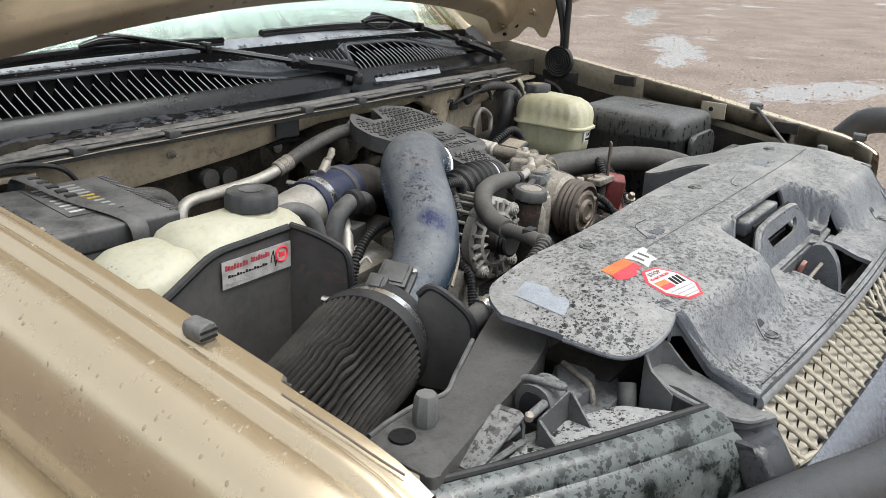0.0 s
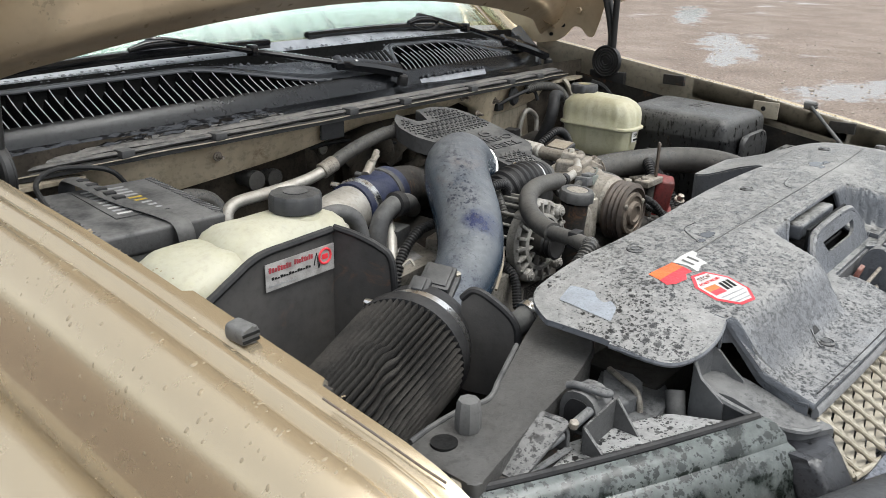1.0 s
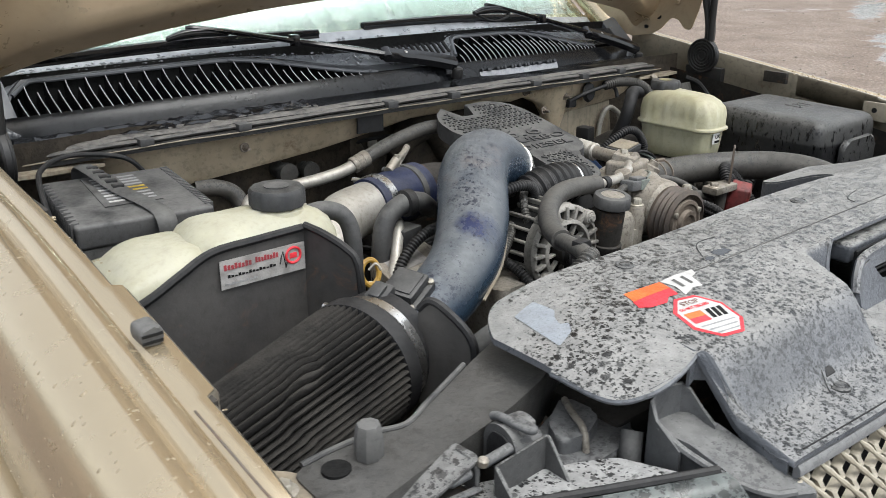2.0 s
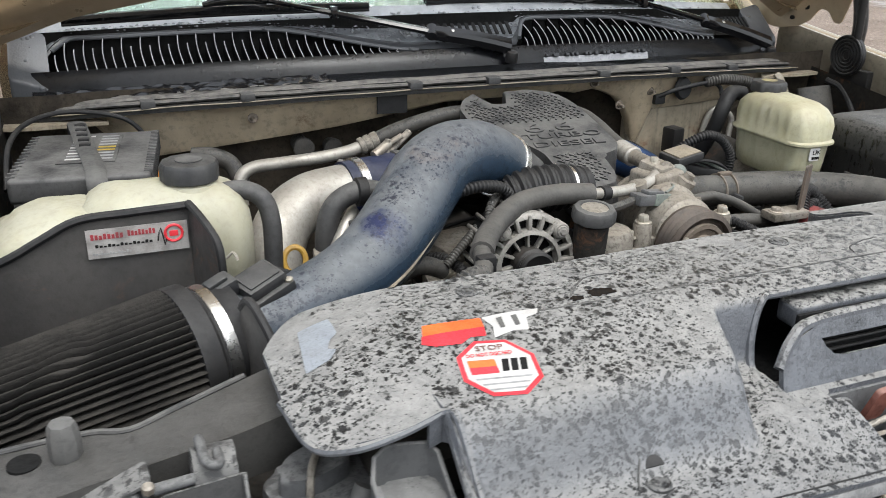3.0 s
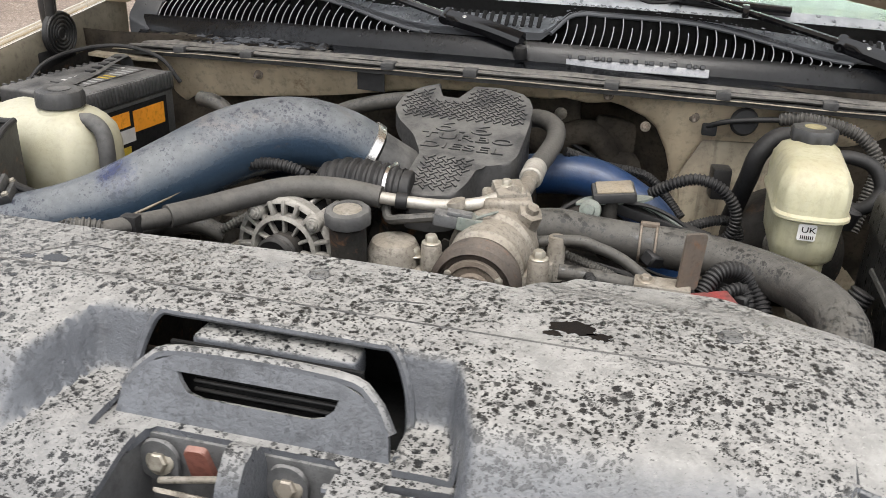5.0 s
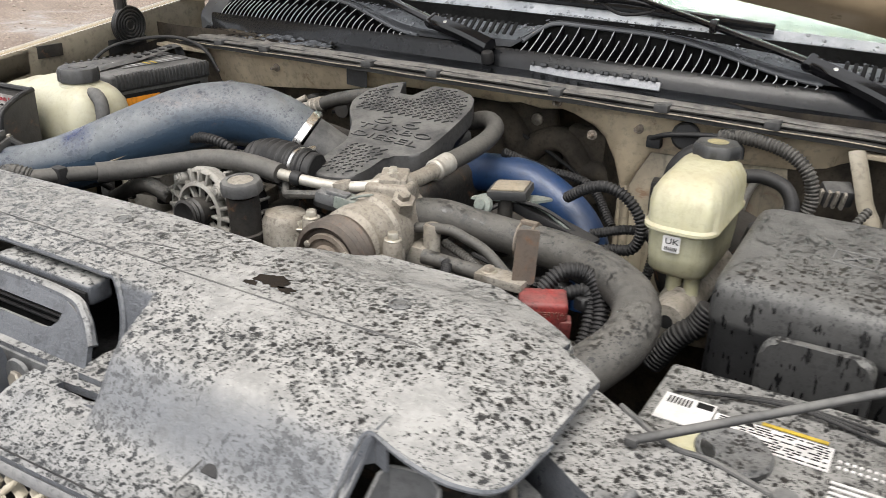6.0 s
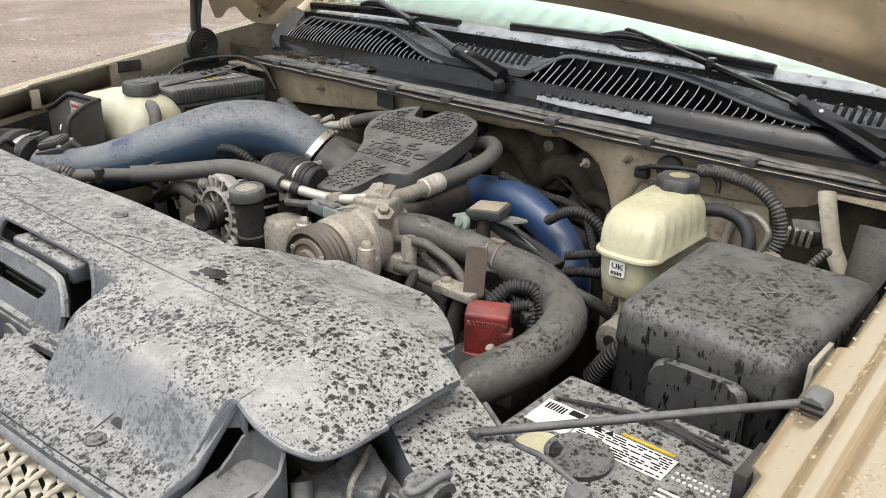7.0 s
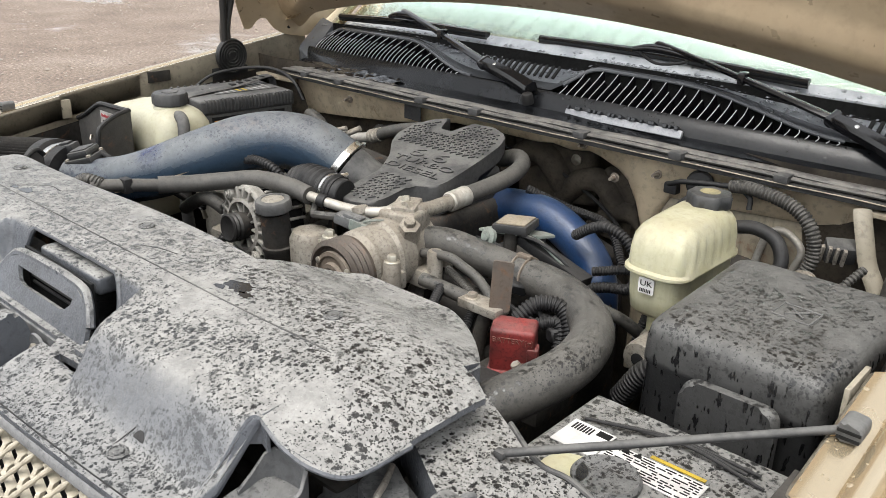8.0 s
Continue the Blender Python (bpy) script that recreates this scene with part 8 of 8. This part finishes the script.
    bx = part("cover", box(0.380, 0.444, 0.598, 0.640, 0.965, 1.040, 0.007, 3, m), RED, q, "red plastic cover")
    part("cover_lip", box(0.377, 0.447, 0.594, 0.644, 0.958, 0.972, 0.003, 2, m), RED, q)
    part("latch", box(0.436, 0.452, 0.612, 0.632, 0.985, 1.012, 0.003, 2, m), RED, q)
    w = m @ Vector((0, -1, 0))
    uu, vv = m @ Vector((1, 0, 0)), m @ Vector((0, 0, 1))
    org = Vector((0.412, 0.619, 1.0025)) + w * 0.0213 - uu * 0.028 + vv * 0.018
    lettering("BATTERY(+)", org, uu, vv, 0.0085, REDDARK, q, thick=0.0006, wide=0.92)
    part("conduit", sweep([(0.40, 0.635, 1.035), (0.42, 0.66, 1.058), (0.452, 0.675, 1.055), (0.478, 0.66, 1.025), (0.485, 0.63, 0.985), (0.478, 0.60, 0.94)], 0.012, 12, 10, ridge=0.0022, pitch=0.006), FRESHRUBBER, q)
    part("conduit", sweep([(0.425, 0.65, 1.03), (0.455, 0.665, 1.035), (0.468, 0.645, 1.0), (0.465, 0.61, 0.95)], 0.010, 12, 10, ridge=0.002, pitch=0.006), FRESHRUBBER, q)
    part("base", box(0.36, 0.50, 0.56, 0.66, 0.93, 0.962, 0.006), SOOT, q)
    part("lower_plug", box(0.40, 0.45, 0.50, 0.55, 0.97, 1.0, 0.006, 2, rot(0, 10, 20)), FRESHRUBBER, q)
    part("plug_lead", sweep([(0.41, 0.53, 0.985), (0.36, 0.55, 0.97), (0.33, 0.60, 0.99), (0.31, 0.65, 1.01)], 0.009, 10, 8, ridge=0.0015, pitch=0.005), FRESHRUBBER, q)

    q.location += Vector((-0.014, 0.022, -0.008))

    k = thing("relay_bracket", (0.26, 0.80, 1.04), "dusty relay on a stamped metal bracket over the blue pipe", "bracket")
    part("relay", box(0.222, 0.285, 0.800, 0.850, 1.085, 1.100, 0.004, 2, rot(4, -6, 10)), BLACK, k)
    part("relay_top", box(0.227, 0.280, 0.804, 0.846, 1.0995, 1.1025, 0.002, 2, rot(4, -6, 10)), RELAYTOP, k, "tan relay lid")
    part("arm", plate((0.20, 0.79, 1.078), (1, 0.2, 0), (-0.2, 1, 0.0), rounded([(0, 0), (0.10, 0.02), (0.125, 0.045), (0.10, 0.05), (0.02, 0.03)], 0.008), 0.004), PALEGREEN, k)
    for j in range(4):
        part("relay_wire", sweep([(0.27, 0.81 + 0.006 * j, 1.085), (0.31, 0.815 + 0.006 * j, 1.08 - 0.004 * j), (0.35, 0.82, 1.062 - 0.006 * j), (0.385, 0.83, 1.03)], 0.003, 7, 6), PALEGREEN if j % 2 else FRESHRUBBER, k)
    part("arm_pivot", lathe((0.225, 0.795, 1.072), (-0.2, -0.9, 0.3), [(0.016, 0), (0.016, 0.006), (0.009, 0.008), (0.008, 0.012)], 18), PALEGREEN, k)
    part("post", rod((0.25, 0.81, 0.98), (0.25, 0.82, 1.088), 0.012), SOOT, k)
    part("loom_tray", box(0.25, 0.40, 0.815, 0.845, 1.045, 1.062, 0.003, 2, rot(0, 14, -6)), FRESHRUBBER, k)


def build_brakes():
    t = thing("brake_reservoir", (0.53, 0.87, 1.0), "yellowed brake fluid reservoir with a black cap and small label", "reservoir")
    bm = bmesh.new()
    rings = []
    cx, cy = 0.524, 0.877
    for z, k, cut in ((1.012, 0.72, 0.0), (1.020, 0.80, 0.0), (1.045, 0.84, 0.0), (1.078, 0.87, 0.0), (1.080, 0.90, 0.0), (1.083, 0.965, 0), (1.087, 0.965, 0), (1.090, 0.91, 0), (1.115, 0.90, 0), (1.132, 0.86, 0), (1.145, 0.76, 0), (1.153, 0.60, 0), (1.156, 0.4, 0)):
        o = rounded([(cx - 0.054 * k, cy - 0.106 * k), (cx + 0.052 * k, cy - 0.106 * k), (cx + 0.055 * k, cy + 0.104 * k), (cx - 0.055 * k, cy + 0.104 * k)], 0.040 * k, 7)
        o = resample(o, 80)
        rings.append([bm.verts.new((x + (x - cx) * 0.03 * math.sin(i * math.pi / 2) * (1.09 < z < 1.14), y + (y - cy) * 0.02 * math.sin(i * math.pi / 2) * (1.09 < z < 1.14), z + 0.016 + 0.10 * (y - cy) * (z > 1.12) * 0.3)) for i, (x, y) in enumerate(o)])
    n = len(rings[0])
    for p, q in zip(rings, rings[1:]):
        for i in range(n):
            bm.faces.new((p[i], p[(i + 1) % n], q[(i + 1) % n], q[i]))
    bm.faces.new(rings[-1])
    bm.faces.new(list(reversed(rings[0])))
    part("tank", bm, RESERVOIR, t, angle=50)
    part("neck", lathe((0.527, 0.933, 1.150), (0, 0, 1), [(0.028, 0), (0.028, 0.024)], 24), RESERVOIR, t)
    cap = part("cap", lathe((0.527, 0.934, 1.169), (0, 0, 1), [(0.030, 0), (0.0325, 0.003), (0.0325, 0.017), (0.030, 0.021), (0.018, 0.022)], 48, 0.05, 7), BLACK, t, "black lobed cap")
    part("cap_print", lathe((0.527, 0.934, 1.1905), (0, 0, 1), [(0.015, 0), (0.015, 0.001), (0.010, 0.0012)], 24), CAPINK, cap)
    lab = part("label", plate((0.507, 0.7815, 1.070), (1, 0.02, 0), (0, -0.03, 1), rounded([(0, 0), (0.024, 0), (0.024, 0.024), (0, 0.024)], 0.003, 3), -0.0012, 0), CLEANWHITE, t, "small white label with black letters")
    lettering("UK", (0.5105, 0.7785, 1.083), (1, 0.02, 0), (0, -0.03, 1), 0.0085, SHADEINK, lab, thick=0.0003, wide=1.2)
    for j in range(7):
        part("code_bar", box(0.511 + j * 0.0026, 0.5121 + j * 0.0026, 0.7782, 0.7795, 1.0735, 1.0785, 0), SHADEINK, lab)
    for x in (0.52, 0.545):
        part("foot", rod((x, 0.82, 0.99), (x, 0.82, 1.04), 0.011), RESERVOIR, t)
    m = thing("master_cylinder", (0.53, 0.87, 0.93), "dull cast brake master cylinder below the reservoir", "cylinder")
    part("body", lathe((0.532, 0.76, 0.978), (0, 1, 0.02), [(0.014, -0.002), (0.024, 0), (0.026, 0.006), (0.026, 0.05), (0.030, 0.052), (0.030, 0.20), (0.04, 0.22)], 26), ALU, m)
    part("front_plug", lathe((0.532, 0.759, 0.978), (0, -1, 0), [(0.010, 0), (0.010, 0.002), (0.005, 0.0025)], 16), FRESHRUBBER, m)
    part("booster", lathe((0.53, 0.985, 0.945), (0, 1, 0.05), [(0.04, 0), (0.075, 0.012), (0.095, 0.03), (0.099, 0.05), (0.099, 0.10), (0.08, 0.13)], 40), SOOT, m, "black brake booster drum")
    part("line", sweep([(0.538, 1.12, 0.96), (0.540, 1.13, 1.03), (0.553, 1.13, 1.078), (0.576, 1.13, 1.091), (0.603, 1.128, 1.078), (0.613, 1.125, 1.061), (0.606, 1.12, 1.03), (0.60, 1.11, 0.97)], 0.0065, 10, 8), PIPEALU, m)
    part("sensor_module", box(0.400, 0.432, 1.05, 1.085, 1.02, 1.075, 0.006, 2, rot(0, 0, 10)), SATIN, m, "small square black module")
    h = thing("vacuum_hose", (0.60, 1.0, 1.05), "fat black vacuum hose curling behind the reservoir", "hose")
    part("hose", sweep([(0.44, 1.03, 1.0), (0.452, 0.99, 1.08), (0.462, 0.98, 1.13), (0.49, 0.995, 1.155), (0.53, 1.01, 1.15)], 0.015, 14, 8), FRESHRUBBER, h)
    part("hose", sweep([(0.555, 0.965, 1.135), (0.59, 0.97, 1.140), (0.625, 0.965, 1.130), (0.640, 0.955, 1.10), (0.625, 0.945, 1.075), (0.60, 0.95, 1.06)], 0.0105, 14, 8), FRESHRUBBER, h)
    part("elbow", lathe((0.595, 0.95, 1.04), (0.3, -0.2, 1), [(0.018, 0), (0.018, 0.03), (0.014, 0.034)], 16), FRESHRUBBER, h)
    c = thing("corrugated_loom", (0.68, 1.05, 1.05), "grey corrugated wiring conduit along the firewall", "conduit")
    part("loom", sweep([(0.495, 1.085, 1.160), (0.537, 1.075, 1.166), (0.60, 1.068, 1.157), (0.639, 1.06, 1.132), (0.652, 1.058, 1.092), (0.645, 1.05, 1.055), (0.63, 1.03, 1.0)], 0.0115, 12, 10, ridge=0.002, pitch=0.006), RUBBER, c)
    part("loom", sweep([(0.735, 1.03, 1.10), (0.715, 1.0, 1.07), (0.70, 0.97, 1.03)], 0.007, 12, 10, ridge=0.0014, pitch=0.006), RUBBER, c)
    part("plug", box(0.660, 0.705, 1.065, 1.095, 1.085, 1.115, 0.004, 2, rot(20, 0, 30)), DUSTBLACK, c)
    for j in range(4):
        part("plug_rib", box(0.660 + j * 0.011, 0.665 + j * 0.011, 1.056, 1.064, 1.082, 1.112, 0.001, 1, rot(20, 0, 30)), ALU, c)
    part("grey_lead", sweep([(0.64, 0.99, 1.05), (0.66, 0.97, 1.085), (0.685, 0.96, 1.09), (0.695, 0.95, 1.06), (0.68, 0.93, 1.03)], 0.007, 10, 8), ALU, c)
    part("black_lead", sweep([(0.38, 1.09, 1.135), (0.42, 1.075, 1.152), (0.50, 1.08, 1.160), (0.53, 1.08, 1.150), (0.535, 1.075, 1.13)], 0.0045, 10, 8), FRESHRUBBER, c)
    part("grommet", lathe((0.44, 1.09, 1.15), (0.2, -1, 0.1), [(0.022, 0), (0.024, 0.004), (0.02, 0.010), (0.010, 0.011)], 20), FRESHRUBBER, c)
    part("loom_clamp", box(0.375, 0.40, 1.085, 1.11, 1.12, 1.14, 0.004), FRESHRUBBER, c)
    e = thing("firewall_duct", (0.80, 1.05, 0.9), "dusty dark duct hose in the firewall corner", "duct")
    part("duct", sweep([(0.80, 1.09, 1.13), (0.80, 1.06, 1.05), (0.79, 1.04, 0.93)], 0.045, 16, 8, flat=0.5), RUBBER, e)
    part("cable", sweep([(0.835, 1.09, 1.145), (0.845, 1.05, 1.13), (0.84, 1.0, 1.08), (0.83, 0.96, 1.02)], 0.007, 9, 8), FRESHRUBBER, e)


def build_fuse_box():
    t = thing("fuse_box", (0.735, 0.73, 0.86), "large black rounded fuse box cover, dusty and rain spotted", "fuse box")
    bm = bmesh.new()
    rings = []
    for z, g in ((0.86, 0.004), (1.072, 0.0), (1.077, 0.003), (1.084, 0.003), (1.108, 0.002), (1.120, 0.0), (1.128, -0.005), (1.1325, -0.012), (1.135, -0.024), (1.136, -0.05)):
        o = rounded([(0.618 - g, 0.598 - g), (0.832 + g, 0.582 - g), (0.846 + g, 0.868 + g), (0.612 - g, 0.868 + g)], 0.022, 6)
        rings.append([bm.verts.new((x, y, z + (0.012 * (y - 0.6) if z > 1.0 else 0))) for x, y in o])
    n = len(rings[0])
    for p, q in zip(rings, rings[1:]):
        for i in range(n):
            bm.faces.new((p[i], p[(i + 1) % n], q[(i + 1) % n], q[i]))
    bm.faces.new(rings[-1])
    bm.faces.new(list(reversed(rings[0])))
    part("cover", bm, FUSELID, t, angle=45)
    # raised frame on the front face, and the moulded mark on the lid
    part("front_panel", plate((0.682, 0.584, 0.88), (0.9937, -0.112, 0), (0, 0, 1), rounded([(0, 0), (0.116, 0), (0.116, 0.215), (0.0, 0.207)], 0.022, 6), 0.012, 0.005), FUSELID, t)
    part("side_rib", sweep([(0.618, 0.66, 1.03), (0.6165, 0.72, 1.033), (0.6145, 0.79, 1.034)], 0.006, 8, 5), FUSELID, t)
    fr = [(0.722, 0.705), (0.768, 0.700), (0.770, 0.738), (0.724, 0.743), (0.722, 0.705)]
    lift = [(x, y, 1.1365 + 0.012 * (y - 0.6)) for x, y in fr]
    for p, q in list(zip(lift, lift[1:])) + [((0.735, 0.712, 1.1382), (0.757, 0.732, 1.1386)), ((0.757, 0.712, 1.1382), (0.737, 0.733, 1.1386))]:
        part("moulded_line", rod(p, q, 0.0012, seg=6), STOPGREY, t)
    part("base", box(0.63, 0.84, 0.60, 0.87, 0.80, 0.87, 0.006), SATIN, t)


def build_wiper(name_side, pivot, elbow, hub, tip_a, tip_b):
    t = thing("windshield_wiper", pivot, "wet black windshield wiper with arm and blade", "wiper", "wipers")
    p, e, h = Vector(pivot), Vector(elbow), Vector(hub)
    part("pivot_cap", lathe(p - Vector((0, 0.2, 1)).normalized() * 0.03, (0, -0.25, 1), [(0.012, 0), (0.012, 0.014), (0.010, 0.020), (0.006, 0.022)], 20), SATIN, t)
    d = (e - p).normalized()
    side = d.cross(Vector((0, -0.5, 0.86))).normalized()
    upv = side.cross(d)
    bm = bmesh.new()
    rows = []
    for k in range(9):
        s = k / 8
        c = p.lerp(e, s) + Vector((0, 0, 0.003 * math.sin(s * math.pi)))
        w = 0.0145 - 0.003 * s
        hh = 0.010
        rows.append([bm.verts.new(c + side * a + upv * b) for a, b in ((-w, -hh), (-w, hh * 0.4), (-w * 0.6, hh), (w * 0.6, hh), (w, hh * 0.4), (w, -hh))])
    for a, b in zip(rows, rows[1:]):
        for j in range(6):
            bm.faces.new((a[j], a[(j + 1) % 6], b[(j + 1) % 6], b[j]))
    bm.faces.new(rows[0])
    bm.faces.new(list(reversed(rows[-1])))
    part("arm_base", bm, WETBLACK, t)
    part("knuckle", rod(e - side * 0.014, e + side * 0.014, 0.011, seg=14, bev=0.002), WETBLACK, t)
    mid = e.lerp(h, 0.5) + Vector((0, 0, 0.010))
    part("arm", sweep([e, mid, h + Vector((0, 0, 0.018)), h + Vector((0, 0.008, 0.008))], 0.0075, 8, 6, flat=0.6, radii=[0.0125, 0.0115, 0.0100, 0.0085, 0.0070, 0.006, 0.006]), WETBLACK, t)
    a, b = Vector(tip_a), Vector(tip_b)
    part("arm_clip", box(mid.x - 0.006, mid.x + 0.006, mid.y - 0.012, mid.y + 0.012, mid.z - 0.010, mid.z + 0.012, 0.003), WETBLACK, t)
    c = a.lerp(b, 0.5)
    part("blade", sweep([a, a.lerp(c, 0.5) + Vector((0, -0.003, 0.004)), c + Vector((0, -0.004, 0.006)), c.lerp(b, 0.5) + Vector((0, -0.003, 0.004)), b], 0.0085, 8, 6, flat=0.8, radii=[0.009, 0.0105, 0.0115, 0.0105, 0.009]), WETBLACK, t)
    part("blade_rubber", sweep([a + Vector((0, -0.004, -0.008)), c + Vector((0, -0.004, -0.004)), b + Vector((0, -0.004, -0.008))], 0.003, 6, 6), FRESHRUBBER, t)
    dv = (b - a).normalized()
    part("hub_cover", sweep([h - dv * 0.055 + Vector((0, -0.004, 0.002)), h - dv * 0.02 + Vector((0, -0.004, 0.008)), h + dv * 0.02 + Vector((0, -0.004, 0.008)), h + dv * 0.06 + Vector((0, -0.004, 0.002))], 0.011, 10, 6, radii=[0.005, 0.009, 0.009, 0.005]), WETBLACK, t)
    if name_side == "d":
        part("washer_hose", sweep([h - dv * 0.05, h + Vector((0.0, -0.014, -0.016)), h + dv * 0.05 + Vector((0, -0.010, -0.008)), h + dv * 0.055], 0.0028, 7, 8), FRESHRUBBER, t)
    part("arm_rivet", lathe(p.lerp(e, 0.75) + upv * 0.010, upv, [(0.004, 0), (0.004, 0.002), (0.002, 0.003)], 12), STEEL, t)


build_engine_block()
build_engine_cover()
build_intake()
build_coolant_bottle()
build_batteries()
build_charge_pipes()
build_alternator()
build_front_accessories()
build_brakes()
build_fuse_box()
build_wiper("p", (0.052, 1.120, 1.250), (-0.096, 1.158, 1.276), (-0.443, 1.276, 1.322), (-0.74, 1.335, 1.296), (-0.184, 1.272, 1.314))
build_wiper("d", (0.752, 1.197, 1.216), (0.590, 1.232, 1.266), (0.259, 1.240, 1.330), (-0.057, 1.296, 1.318), (0.509, 1.325, 1.303))


# ---- standing rain ----
def rain_beads(label, count, seed, spot, r0, r1, mat, tall=0.42):
    """Many low water beads on a surface; spot(rng) gives a place, its normal and the way down."""
    rng = random.Random(seed)
    verts, faces = [], []
    for _ in range(count):
        p, nrm, down = spot(rng)
        r = r0 + (r1 - r0) * rng.random() ** 2.5
        across = nrm.cross(down).normalized()
        along = across.cross(nrm).normalized()
        k = len(verts)
        stretch = 1.0 + 0.7 * rng.random() * (r > 0.5 * r1)
        for ring, h in ((1.0, -0.10), (0.82, 0.55), (0.45, 0.90)):
            for i in range(8):
                a = i * math.pi / 4
                w = 1 + 0.12 * math.sin(2 * a + p.x * 900)
                verts.append(tuple(p + across * (ring * r * w * math.cos(a)) + along * (ring * r * w * stretch * math.sin(a)) + nrm * (h * r * tall)))
        verts.append(tuple(p + nrm * (r * tall)))
        for q in (0, 8):
            faces += [(k + q + i, k + q + (i + 1) % 8, k + q + 8 + (i + 1) % 8, k + q + 8 + i) for i in range(8)]
        faces += [(k + 16 + i, k + 16 + (i + 1) % 8, k + 24) for i in range(8)]
    me = bpy.data.meshes.new("rain_beads")
    me.from_pydata(verts, [], faces)
    me.shade_smooth()
    me.materials.append(mat)
    tagged(new("rain_beads", me), label, "rain drops", kind="stuff")


def fender_spot(side):
    def spot(rng):
        i = rng.choice((3, 6, 7, 13, 14, 14, 15, 15, 16, 16, 17, 17, 18, 18, 19, 20))
        (o0, d0), (o1, d1) = FENDER_PROFILE[i], FENDER_PROFILE[i + 1]
        u, y = rng.random(), rng.uniform(0.29, 0.84)
        inner = 0.848 if side < 0 else 0.862
        down = Vector((side * (o1 - o0), 0, d1 - d0)).normalized()
        nrm = Vector((-side * (d1 - d0), -0.14 * abs(o1 - o0), o1 - o0)).normalized()
        return Vector((side * (inner + o0 + (o1 - o0) * u), y, fz(y) + d0 + (d1 - d0) * u)), nrm, down
    return spot


def band_spot(rng):
    x, u = rng.uniform(-0.74, 0.70), rng.random()
    a, b = band_foot(x)
    down = Vector((0, a - 0.138, b - 1.295)).normalized()
    nrm = Vector((0, b - 1.295, 0.138 - a)).normalized()
    nrm = nrm if nrm.z > 0 else -nrm
    return Vector((x, cowl_y(x) + a + (0.138 - a) * u, b + (1.295 - b) * u - 0.045 * x * x)) + nrm * 0.0035, nrm, down


rain_beads("clear rain beads standing on the tan fender", 700, 3, fender_spot(-1), 0.0012, 0.0036, TANBEAD, 0.5)
rain_beads("clear rain beads standing on the tan fender", 500, 4, fender_spot(1), 0.0012, 0.0036, TANBEAD, 0.5)
rain_beads("clear rain beads standing on the dark band below the glass", 1300, 5, band_spot, 0.0010, 0.0040, DARKBEAD)
